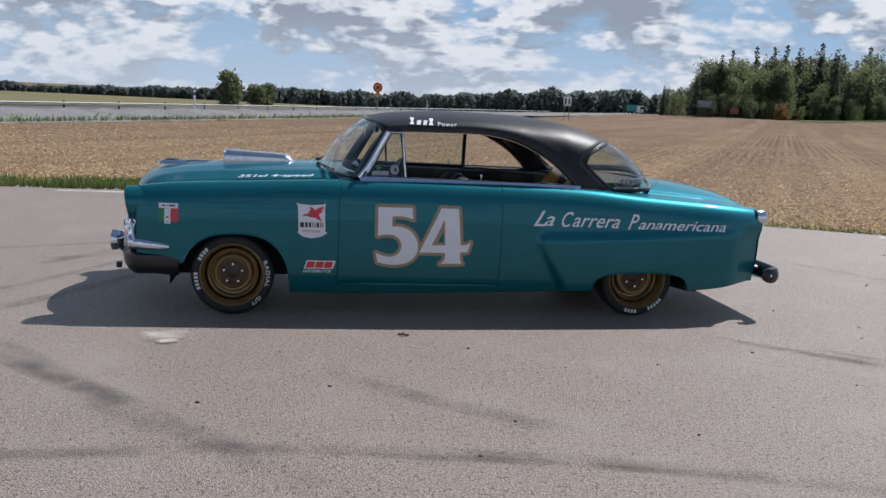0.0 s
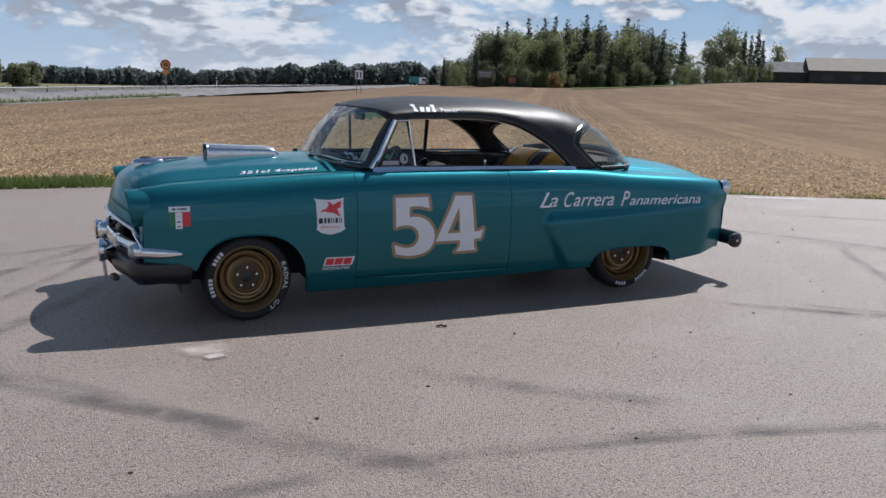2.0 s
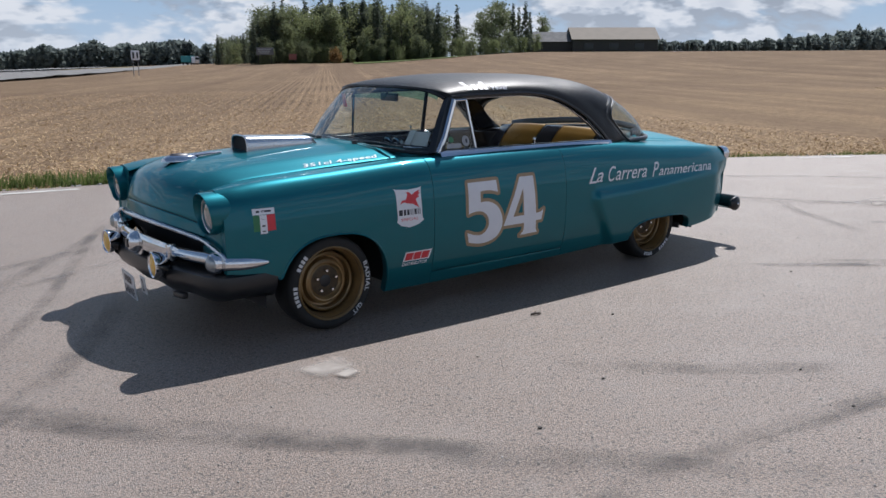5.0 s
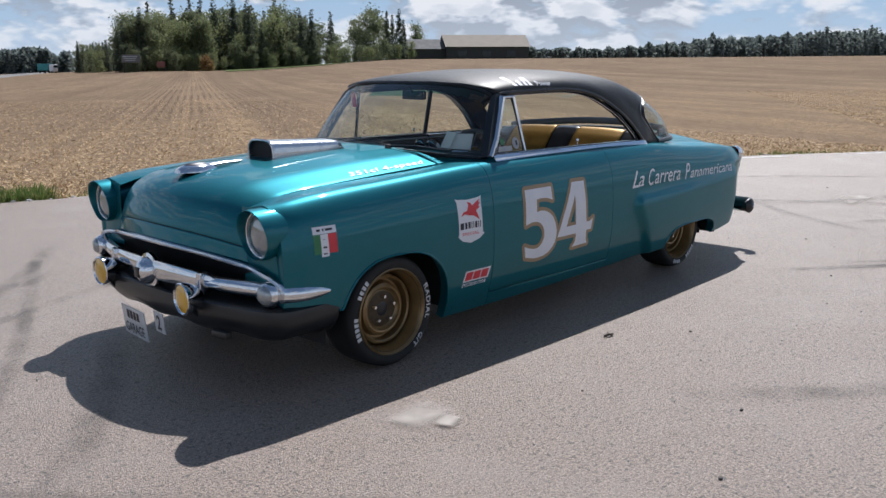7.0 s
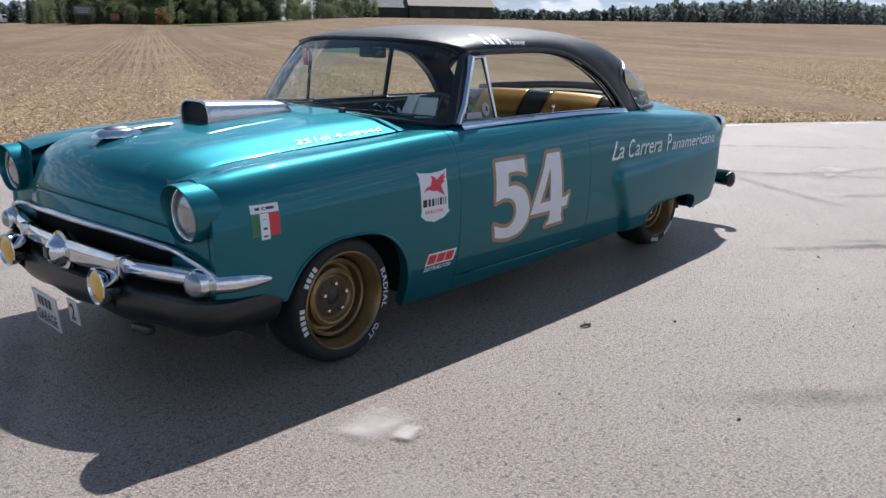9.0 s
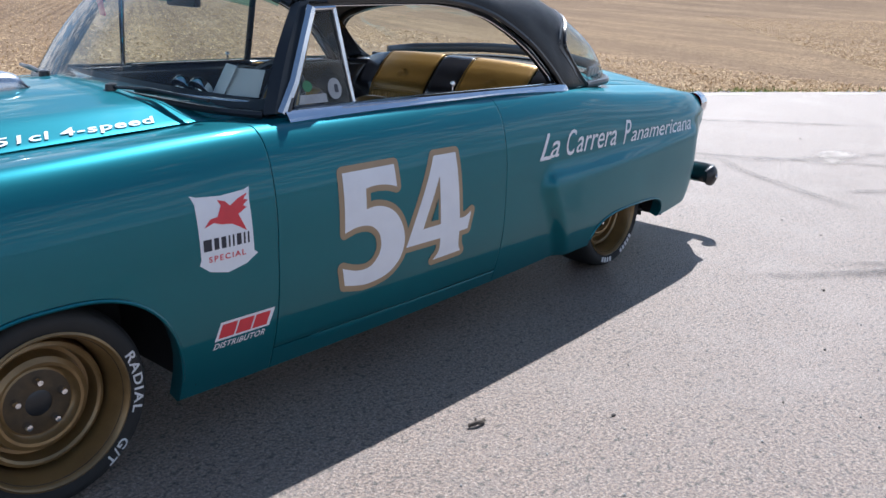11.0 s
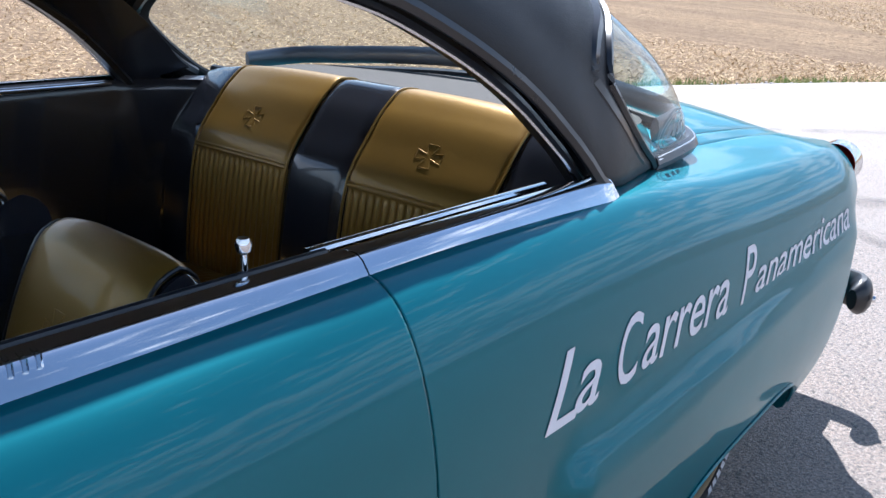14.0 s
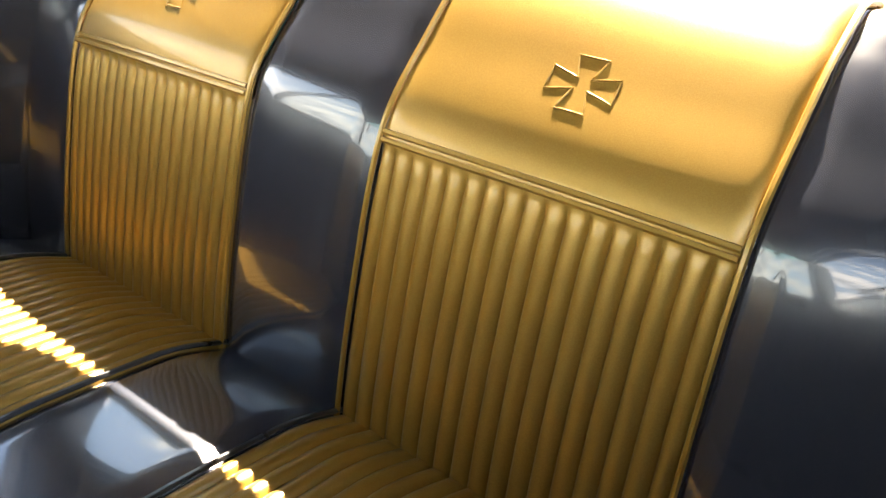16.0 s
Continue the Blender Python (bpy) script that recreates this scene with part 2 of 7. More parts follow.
def tube(points, r, n=8, taper=None, cap=True):
    """A round bar along points; r may be given as (r across, r up)."""
    pts = [Vector(p) for p in points]
    rows = []
    for i, p in enumerate(pts):
        d = (pts[min(i + 1, len(pts) - 1)] - pts[max(i - 1, 0)]).normalized()
        a = d.cross(Vector((0, 0, 1)))
        a = a.normalized() if a.length > 1e-3 else Vector((1, 0, 0))
        b = a.cross(d).normalized()
        k = taper(i / (len(pts) - 1)) if taper else 1.0
        ra, rb = (r if isinstance(r, tuple) else (r, r))
        rows.append([p + a * ra * k * math.cos(2 * math.pi * j / n) + b * rb * k * math.sin(2 * math.pi * j / n) for j in range(n)])
    bm = sheet(rows, close=True)
    if cap:
        for end in (0, -1):
            vs = [v for v in bm.verts if any((v.co - q).length < 1e-7 for q in rows[end])]
            if len(vs) >= 3:
                bmesh.ops.contextual_create(bm, geom=vs)
    return bm


def finish(bm, smooth=True):
    bmesh.ops.recalc_face_normals(bm, faces=bm.faces[:])
    if smooth:
        for f in bm.faces:
            f.smooth = True
        for e in bm.edges:
            if len(e.link_faces) == 2 and e.calc_face_angle(0.0) > radians(38):
                e.smooth = False
    return bm


def part(name, bm, mat, parent=None, label="", smooth=True, solid=0.0, keep=False):
    """Links a bmesh as one mesh object under a thing or a part."""
    me = bpy.data.meshes.new(name)
    if not keep:
        finish(bm, smooth)
    bm.to_mesh(me)
    bm.free()
    for m in (mat if isinstance(mat, (list, tuple)) else [mat]):
        me.materials.append(m)
    ob = new(name, me)
    if parent:
        ob.parent = parent
    if label:
        ob["label"] = label
    if solid:
        s = ob.modifiers.new("thickness", "SOLIDIFY")
        s.thickness, s.offset = solid, -1.0
        k = ob.modifiers.new("flat_faces", "WEIGHTED_NORMAL")
        k.mode, k.weight, k.keep_sharp = "FACE_AREA", 90, True
    return ob


def flip(bm):
    """The same skin on the other side of the car."""
    bm = bm.copy()
    bm.transform(Matrix.Diagonal((1, -1, 1, 1)))
    bmesh.ops.reverse_faces(bm, faces=bm.faces[:])
    return bm


def thing(name, label, category, at=(0, 0, 0), group="", kind=""):
    e = new(name)
    e.location, e.empty_display_size = at, 0.1
    return tagged(e, label, category, group, kind)


def filled(outlines, offset=0.0, rounded=0):
    """Flat filled shape from closed outlines in (u, v); later outlines are holes."""
    cu = bpy.data.curves.new("tmp", "CURVE")
    cu.dimensions, cu.fill_mode, cu.offset = "2D", "BOTH", offset
    for pts in outlines:
        sp = cu.splines.new("POLY")
        sp.points.add(len(pts) - 1)
        for q, p in zip(sp.points, pts):
            q.co = (p[0], p[1], 0, 1)
        sp.use_cyclic_u = True
    return drawn(cu)


def drawn(cu):
    ob = bpy.data.objects.new("tmp", cu)
    scene.collection.objects.link(ob)
    me = bpy.data.meshes.new_from_object(ob.evaluated_get(bpy.context.evaluated_depsgraph_get()))
    bm = bmesh.new()
    bm.from_mesh(me)
    bpy.data.objects.remove(ob)
    bpy.data.curves.remove(cu)
    bpy.data.meshes.remove(me)
    return bm


def lettering(text, size, shear=0.0, weight=0.0, spacing=1.0):
    """Words in the built-in font, flat in (u, v), from (0, 0)."""
    cu = bpy.data.curves.new("tmp", "FONT")
    cu.body, cu.size, cu.shear, cu.offset, cu.space_character, cu.resolution_u = text, size, shear, weight, spacing, 4
    return drawn(cu)


def fit_width(bm, width, height=None):
    """Scales flat lettering to a width (and height) from (0, 0)."""
    xs, ys = [v.co.x for v in bm.verts], [v.co.y for v in bm.verts]
    k = width / (max(xs) - min(xs))
    kv = height / (max(ys) - min(ys)) if height else k
    for v in bm.verts:
        v.co.x, v.co.y = (v.co.x - min(xs)) * k, (v.co.y - min(ys)) * kv
    return bm


def bars(widths, height, gap, x=0.0, y=0.0):
    """Plain bars in place of writing, one flat piece each."""
    out = []
    for w in widths:
        bm = bmesh.new()
        bm.faces.new([bm.verts.new(q) for q in ((x, y, 0), (x + w, y, 0), (x + w, y + height, 0), (x, y + height, 0))])
        out.append(bm)
        x += w + gap
    return out


def halo(outline, r, place, lift):
    """A rounded border round a shape: a band along each side and a disc at each corner."""
    out = []
    n = len(outline)
    for i in range(n):
        a, b = Vector((*outline[i], 0)), Vector((*outline[(i + 1) % n], 0))
        d = (b - a).normalized()
        s = Vector((-d.y, d.x, 0)) * r
        band = bmesh.new()
        k = max(1, int((b - a).length / 0.03))
        for j in range(k):
            p, q = a.lerp(b, j / k), a.lerp(b, (j + 1) / k)
            band.faces.new([band.verts.new(v) for v in (p - s, q - s, q + s, p + s)])
        disc = bmesh.new()
        disc.faces.new([disc.verts.new(a + Vector((r * math.cos(t), r * math.sin(t), 0))) for t in np.linspace(0, 2 * math.pi, 17)[:-1]])
        for bm, h in ((band, lift + 0.00009 * (i % 5)), (disc, lift + 0.0005 + 0.00009 * (i % 5))):
            for v in bm.verts:
                v.co = place(v.co.x, v.co.y, h)
            out.append(bm)
    return out


def wrapped(bm, place, long=0.05):
    """Lays a flat shape on a surface: place(u, v) gives the point."""
    bmesh.ops.triangulate(bm, faces=bm.faces[:])
    for _ in range(4):
        edges = [e for e in bm.edges if (e.verts[0].co - e.verts[1].co).length > long]
        if not edges:
            break
        bmesh.ops.subdivide_edges(bm, edges=edges, cuts=1)
        bmesh.ops.triangulate(bm, faces=[f for f in bm.faces if len(f.verts) > 3])
    for v in bm.verts:
        v.co = place(v.co.x, v.co.y)
    return bm

# ---- the car: design curves, front towards -x, centre line y = 0 ----
WIDE = pchip([-2.08, -1.98, -1.75, -1.0, 0.0, 0.8, 1.5, 2.1, 2.3, 2.42], [0.855, 0.885, 0.9, 0.908, 0.92, 0.915, 0.905, 0.885, 0.85, 0.81])
CROWN = pchip([-2.08, -1.85, -1.4, -0.71, 0.0, 0.4, 0.96, 1.47, 2.12, 2.42], [0.856, 0.885, 0.908, 0.938, 0.944, 0.944, 0.93, 0.888, 0.842, 0.81])
INNER = pchip([-2.08, -0.8, -0.6, 0.95, 1.12, 1.3, 2.42], [0.6, 0.6, 0.775, 0.775, 0.7, 0.64, 0.6])
INNER_Z = pchip([-2.08, -1.9, -0.8, -0.6, 0.95, 1.12, 1.5, 2.2, 2.42], [0.83, 0.868, 0.928, 0.946, 0.934, 0.93, 0.905, 0.85, 0.808])
SILL = pchip([-2.08, -1.8, -1.05, 0.42, 1.08, 1.82, 2.42], [0.37, 0.36, 0.155, 0.18, 0.205, 0.212, 0.275])
FRONT_AXLE, REAR_AXLE, TRACK = -1.462, 1.47, 0.70


def arch(x):
    """Lower edge of the body side, with the two wheel openings."""
    z = SILL(x)
    a = abs(x + 1.43) / 0.364
    if a < 1:
        z = max(z, 0.16 + 0.405 * (1 - a**2.6) ** (1 / 2.6))
    b = abs(x - 1.45) / 0.372
    if b < 1:
        z = max(z, 0.2 + 0.152 * (1 - b**3.2) ** (1 / 3.2))
    return z


def soft(a, b, v):
    t = min(max((v - a) / (b - a), 0.0), 1.0)
    return t * t * (3 - 2 * t)


def side_w(x, z):
    """Half width of the body side at a height."""
    w, top = WIDE(x), CROWN(x)
    if z < 0.5:
        w -= 0.07 * ((0.5 - z) / 0.35) ** 2
    if z > 0.6:
        k = min((z - 0.6) / (top - 0.6), 1.0)
        w -= 0.135 * (1 - (1 - k**2.2) ** (1 / 2.2))
    # the raised rear fender, with its upright leading edge
    corner = 0.16 * max(0.0, (z - 0.54) / 0.1) ** 2
    lead = soft(0.595 + 0.60 * (0.6 - z) + corner, 0.675 + 0.60 * (0.6 - z) + corner, x)
    top_edge = 0.615 + 0.045 * soft(0.7, 2.2, x)
    w += 0.04 * lead * (1 - soft(top_edge - 0.05, top_edge + 0.03, z)) * (1 - 0.5 * soft(1.0, 2.3, x))
    # the corner draws in under the tail lamp
    w -= 0.05 * soft(2.12, 2.42, x) * (1 - soft(0.58, 0.72, z))
    return w


def section(x, upper=16, lower=16):
    """Half section from the lower edge over the shoulder to the inner edge."""
    zb, top = arch(x), CROWN(x)
    pts = [(side_w(x, zb) - 0.05, zb + 0.012), (side_w(x, zb) - 0.012, zb - 0.002)]
    z0 = max(0.6, zb + 0.01)
    for i in range(lower):
        z = zb + 0.006 + (z0 - zb - 0.006) * i / lower
        pts.append((side_w(x, z), z))
    for i in range(upper + 1):
        k = math.sin(math.pi / 2 * i / upper)
        z = z0 + (top - z0) * k
        pts.append((side_w(x, z) if i < upper else WIDE(x) - 0.135, z))
    y0, z0, y1, z1 = WIDE(x) - 0.135, top, INNER(x), INNER_Z(x)
    for i in range(1, 7):
        t = i / 6
        pts.append((y0 + (y1 - y0) * t, z0 + (z1 - z0) * t + 0.012 * math.sin(math.pi * t) * (y0 - y1)))
    return pts


def stations(a, b, step=0.03):
    xs = list(np.arange(a, b, step)) + [a + 0.003, b - 0.003, b]
    for c, h in ((-1.43, 0.364), (1.45, 0.372)):
        xs += [c + h * math.cos(k * math.pi / 28) for k in range(29)] + [c - h - 0.001, c + h + 0.001]
    xs += [0.565 + 0.007 * i for i in range(62)]
    xs = sorted(x for x in xs if a <= x <= b)
    return [x for i, x in enumerate(xs) if i == 0 or x - xs[i - 1] > 0.0009]


def tuck(x, z):
    """The tail leans forward below the lamps."""
    return x - 0.028 * soft(1.9, 2.42, x) * (1 - soft(0.60, 0.72, z))


def side_panel(a, b):
    return sheet([[Vector((tuck(x, z), -y, z)) for y, z in section(x)] for x in stations(a, b)])


car = thing("car", "teal and black two-door hardtop race car parked on asphalt", "car")
GAP = 0.0013
DOOR_A, DOOR_B = -0.742, 0.392


def both(name, bm, mat, label="", solid=0.0, smooth=True, parent=None):
    other = flip(bm)
    a = part(name, bm, mat, parent or car, label, smooth, solid)
    b = part(name, other, mat, parent or car, label, smooth, solid)
    return a, b


# front fenders, closed in front round the headlamp
def fender():
    bm = side_panel(-2.075, DOOR_A - GAP)
    first = section(-2.075)
    zc, yc = 0.62, 0.72
    rows = []
    for k in range(5):
        t = k / 4
        rows.append([Vector((-2.075 + 0.035 * t * t, -(y + (yc - y) * 0.5 * t), z + (zc - z) * 0.5 * t)) for y, z in first])
    front = sheet(rows)
    bmesh.ops.holes_fill(front, edges=[e for e in front.edges if e.is_boundary], sides=0)
    return merge(bm, front)


fenders = both("front_fender", fender(), TEAL, solid=0.006)


def arch_lip(c, h, low):
    pts = []
    for k in range(41):
        a = math.pi * k / 40
        x = c - h * math.cos(a)
        z = arch(min(max(x, c - h + 0.002), c + h - 0.002))
        if z > low + 0.02:
            pts.append(Vector((x, -(side_w(x, z) + 0.001), z)))
    return tube(pts, 0.0055, 6)


both("wheel_arch_lip", arch_lip(-1.43, 0.364, 0.2), TEAL)
both("wheel_arch_lip", arch_lip(1.45, 0.372, 0.215), TEAL)


# doors: the skin above the sill line, and the rocker under it
def door_skin(lo, hi):
    rows = []
    for x in stations(DOOR_A + GAP, DOOR_B - GAP):
        sec = section(x, 18, 18)
        rows.append([Vector((x, -y, z)) for y, z in sec])
    bm = sheet(rows)
    bmesh.ops.bisect_plane(bm, geom=bm.verts[:] + bm.edges[:] + bm.faces[:], plane_co=(0, 0, lo), plane_no=(0, 0, -1), clear_outer=True)
    bmesh.ops.bisect_plane(bm, geom=bm.verts[:] + bm.edges[:] + bm.faces[:], plane_co=(0, 0, hi), plane_no=(0, 0, 1), clear_outer=True)
    return bm


doors = both("door", door_skin(0.242, 2.0), TEAL, solid=0.006)
both("rocker_panel", door_skin(0.0, 0.237), TEAL, solid=0.006)
quarters = both("rear_quarter_panel", side_panel(DOOR_B + GAP, 2.42), TEAL, solid=0.006)


def tail_cap():
    """Rear panel between the fenders, under the deck lid."""
    rows = []
    for k in range(9):
        t = k / 8
        z = 0.80 - 0.53 * t
        x = 2.414 + 0.02 * math.sin(math.pi * t)
        rows.append([Vector((x - 0.028 * (1 - soft(0.60, 0.72, z)) + 0.03 * (1 - (y / 0.8) ** 2), y, z)) for y in np.linspace(-1, 1, 21) * (side_w(2.41, max(z, 0.3)) - 0.004)])
    return sheet(rows)


part("rear_panel", tail_cap(), TEAL, car, solid=0.006)

# inner shell: dark sheet behind the panel joints and under the floor
both("inner_shell", sheet([[Vector((x, -(side_w(x, z) - 0.03), z)) for z in np.linspace(0.2, 0.88, 12)] for x in np.linspace(-1.03, 1.06, 30)]), DARK_INSIDE)
floor_rows = [[Vector((x, y, 0.21)) for y in np.linspace(-0.78, 0.78, 9)] for x in np.linspace(-1.0, 1.05, 9)]
part("floor_pan", sheet(floor_rows), DARK_INSIDE, car, solid=0.02)
for nm, xa, xb in (("front_wheel_well", -1.86, -1.02), ("rear_wheel_well", 1.03, 1.9)):
    rows = []
    for k in range(17):
        t = k / 16
        a = math.pi * t
        x, z = (xa + xb) / 2 - (xb - xa) / 2 * math.cos(a), 0.2 + 0.46 * math.sin(a) ** 0.5
        rows.append([Vector((x, y, z)) for y in (-0.86, -0.7, -0.45)])
    well = sheet(rows)
    wall = bmesh.new()
    wall.faces.new([wall.verts.new((r[-1].x, -0.45, r[-1].z)) for r in [[Vector((((xa + xb) / 2 - (xb - xa) / 2 * math.cos(math.pi * k / 16)), -0.45, 0.2 + 0.46 * math.sin(math.pi * k / 16) ** 0.5))] for k in range(17)]])
    both(nm, merge(well, wall), DARK_INSIDE)
for tray in (box(0.36, 1.5, 0.03, pose(-1.95, 0, 0.34), 0.01), box(0.95, 0.86, 0.05, pose(-1.45, 0, 0.26), 0.01), box(0.95, 0.86, 0.05, pose(1.5, 0, 0.26), 0.01), box(0.5, 1.5, 0.03, pose(2.13, 0, 0.31), 0.01)):
    part("under_tray", tray, DARK_INSIDE, car)

# hood and nose: centre line and edge line run together from the cowl to the grille
MID = path3([(-0.86, 0, 1.004), (-1.2, 0, 0.996), (-1.57, 0, 0.979), (-1.9, 0, 0.951), (-2.07, 0, 0.914), (-2.155, 0, 0.862), (-2.2, 0, 0.775), (-2.222, 0, 0.705), (-2.235, 0, 0.645)])
EDGE = path3([(-0.80, -0.597, 0.93), (-1.2, -0.597, 0.912), (-1.57, -0.597, 0.892), (-1.88, -0.597, 0.868), (-1.99, -0.595, 0.825), (-2.05, -0.595, 0.76), (-2.075, -0.605, 0.67), (-2.085, -0.62, 0.585)])


def bonnet(u, v):
    """v runs from -1 to 1 across."""
    a, b = MID(u), EDGE(u)
    k = abs(v)
    ridge = 0.012 * math.exp(-((k - 0.72) / 0.1) ** 2) * soft(0.0, 0.15, 1 - u)
    return Vector((a.x + (b.x - a.x) * k**2.2, math.copysign(-b.y * k, v), a.z + (b.z - a.z) * k**2.4 + ridge * 0.5))


def bonnet_sheet(u0, u1, vmax=0.994, nu=44, nv=44):
    return sheet([[bonnet(u0 + (u1 - u0) * i / nu, vmax * (2 * j / nv - 1)) for j in range(nv + 1)] for i in range(nu + 1)])


part("hood", bonnet_sheet(0.0, 0.952), TEAL, car, solid=0.006)
part("grille_surround", bonnet_sheet(0.955, 1.0, 1.0, 10, 44), TEAL, car, solid=0.006)
part("hood_lining", sheet([[bonnet(i / 20, 1.02 * (2 * j / 20 - 1)) - Vector((0, 0, 0.025)) for j in range(21)] for i in range(20)]), DARK_INSIDE, car)

# cowl strip under the windscreen
cowl_rows = []
for j in range(31):
    v = 2 * j / 30 - 1
    a = bonnet(0.0, v * 0.994) + Vector((0.004, 0, 0))
    k = abs(v)
    b = Vector((-0.70 + 0.14 * k**2.5, v * 0.735, 0.985 - 0.035 * k**2))
    cowl_rows.append([a, a.lerp(b, 0.5) - Vector((0, 0, 0.004)), b])
part("cowl", sheet(cowl_rows), TEAL, car, solid=0.006)

# fender top behind the hood, beside the cowl
both("cowl_side", sheet([[Vector((x, -(INNER(x) - 0.001) + (INNER(x) - 0.55) * t, INNER_Z(x) - 0.004 + 0.012 * t)) for t in (0, 0.5, 1)] for x in np.linspace(-0.79, -0.5, 8)]), TEAL, solid=0.004)

# deck lid and the panel round the rear window
DECK_MID = path3([(1.69, 0, 0.966), (1.76, 0, 0.965), (1.95, 0, 0.95), (2.2, 0, 0.912), (2.4, 0, 0.85), (2.47, 0, 0.78)])
DECK_EDGE = path3([(1.25, -0.64, 0.925), (1.5, -0.635, 0.905), (1.75, -0.63, 0.888), (2.05, -0.62, 0.864), (2.3, -0.605, 0.83), (2.42, -0.6, 0.80)])


def deck(u, v):
    a, b = DECK_MID(u), DECK_EDGE(u)
    k = abs(v)
    return Vector((a.x + (b.x - a.x) * k**3.0, math.copysign(-b.y * k, v), a.z + (b.z - a.z) * k**2.2))


def deck_sheet(u0, u1, v0, v1, nu=24, nv=40):
    return sheet([[deck(u0 + (u1 - u0) * i / nu, v0 + (v1 - v0) * j / nv) for j in range(nv + 1)] for i in range(nu + 1)])


part("deck_surround", merge(deck_sheet(0.0, 0.13, -1, 1), deck_sheet(0.13, 1, -1, -0.925, 24, 4), deck_sheet(0.13, 1, 0.925, 1, 24, 4)), TEAL, car, solid=0.005)
part("deck_lid", deck_sheet(0.134, 1.0, -0.918, 0.918), TEAL, car, solid=0.006)
part("deck_lining", sheet([[deck(i / 16, (2 * j / 16 - 1) * 0.98) - Vector((0, 0, 0.02)) for j in range(17)] for i in range(17)]), DARK_INSIDE, car)

# ---- roof and glass ----
ROOF_MID = pchip([-0.53, -0.45, -0.3, 0.15, 0.6, 0.9, 1.1, 1.34], [1.345, 1.378, 1.404, 1.43, 1.424, 1.393, 1.345, 1.252])
RAIL_Z = pchip([-0.53, -0.42, -0.2, 0.2, 0.36, 0.52, 0.66, 0.8, 0.9, 0.985, 1.02, 1.4], [1.285, 1.297, 1.305, 1.31, 1.298, 1.262, 1.2, 1.11, 1.02, 0.94, 0.934, 0.918])
RAIL_Y = pchip([-0.53, -0.42, 0.36, 0.6, 0.8, 1.0, 1.15, 1.4], [0.6, 0.645, 0.665, 0.695, 0.735, 0.772, 0.742, 0.68])


def roof_section(x, v):
    """v runs from 0 at the drip rail to 1 at the centre line."""
    yr, zr, zc = RAIL_Y(x), RAIL_Z(x), ROOF_MID(x)
    a = v * math.pi / 2
    rear = soft(0.55, 1.0, x)
    n = 2 / (2.35 + 1.15 * rear)
    h = math.sin(a) ** n
    return Vector((x, -yr * max(math.cos(a), 0.0) ** n * (1 - 0.045 * rear * soft(0, 0.45, h)), zr + (zc - zr) * h))


FRONT_EDGE = pchip([0, 0.3, 0.6, 1.0], [-0.415, -0.47, -0.51, -0.53])
BACK_EDGE = pchip([0, 0.009, 0.036, 0.085, 0.139, 0.22, 0.344, 0.494, 0.62, 0.8, 1.0], [1.25, 1.20, 1.14, 1.075, 1.035, 1.055, 1.13, 1.21, 1.262, 1.285, 1.29])


def roof_point(u, v):
    a, b = FRONT_EDGE(v), BACK_EDGE(v)
    return roof_section(a + (b - a) * u, v)


NV = 36
VS = [(i / NV) ** 1.6 for i in range(NV + 1)]
half = [[roof_point(u, v) for v in VS] for u in [i / 60 for i in range(61)]]
full = [r + [Vector((p.x, -p.y, p.z)) for p in reversed(r[:-1])] for r in half]
roof = part("roof", sheet(full), BLACK_VINYL, car, "black vinyl roof skin", solid=0.012)
liner = [[p * 1.0 - Vector((0, 0, 0.03)) for p in r[5:-5]] for r in full[1:-3]]
part("headliner", sheet(liner), HEADLINER, car)

# rear window, wrapped round to the sides
LOW = path3([(1.25, -0.705, 0.93), (1.36, -0.695, 0.931), (1.47, -0.68, 0.934), (1.545, -0.63, 0.94), (1.61, -0.5, 0.947), (1.66, -0.35, 0.957), (1.70, -0.15, 0.966), (1.71, 0, 0.968)])


def rear_glass(t, v, push=0.0):
    top = roof_point(1.0, v)
    low = LOW(v)
    p = top.lerp(low, t)
    bow = 0.045 * math.sin(math.pi * t) * min((low - top).length / 0.4, 1.0)
    return p + Vector((0.8 * bow * (0.3 + 0.7 * v), -bow * 0.7 * (1 - v), bow * 0.6)) + Vector((push, -push * (1 - v), 0))


gl = [[rear_glass(i / 12, v) for v in VS] for i in range(13)]
gl = [r + [Vector((p.x, -p.y, p.z)) for p in reversed(r[:-1])] for r in gl]
pane = part("rear_window", sheet(gl), GLASS, car, "curved rear window glass")
pane.visible_shadow = False


def mirrored(pts):
    return pts + [Vector((p.x, -p.y, p.z)) for p in reversed(pts[:-1])]


part("rear_window_seal", tube(mirrored([rear_glass(1.0, v) + Vector((0.004, -0.004, -0.004)) for v in VS]), (0.02, 0.018), 8), TRIM_BLACK, car)
part("rear_window_moulding", tube(mirrored([LOW(v) + Vector((0.012, -0.012 * (1 - v), 0.004)) for v in VS]), 0.008, 6), CHROME, car)
# unseen bar added under the header edge, narrows the sun strip on the seat
part("rear_header_garnish", tube(mirrored([roof_point(0.965, v) - Vector((0, -0.02 * (1 - v), 0.024 * v)) for v in VS[1:]]), 0.022, 8), TRIM_BLACK, car)
part("rear_header_seal", tube(mirrored([roof_point(1.0, v) for v in VS]), 0.009, 6), TRIM_BLACK, car)

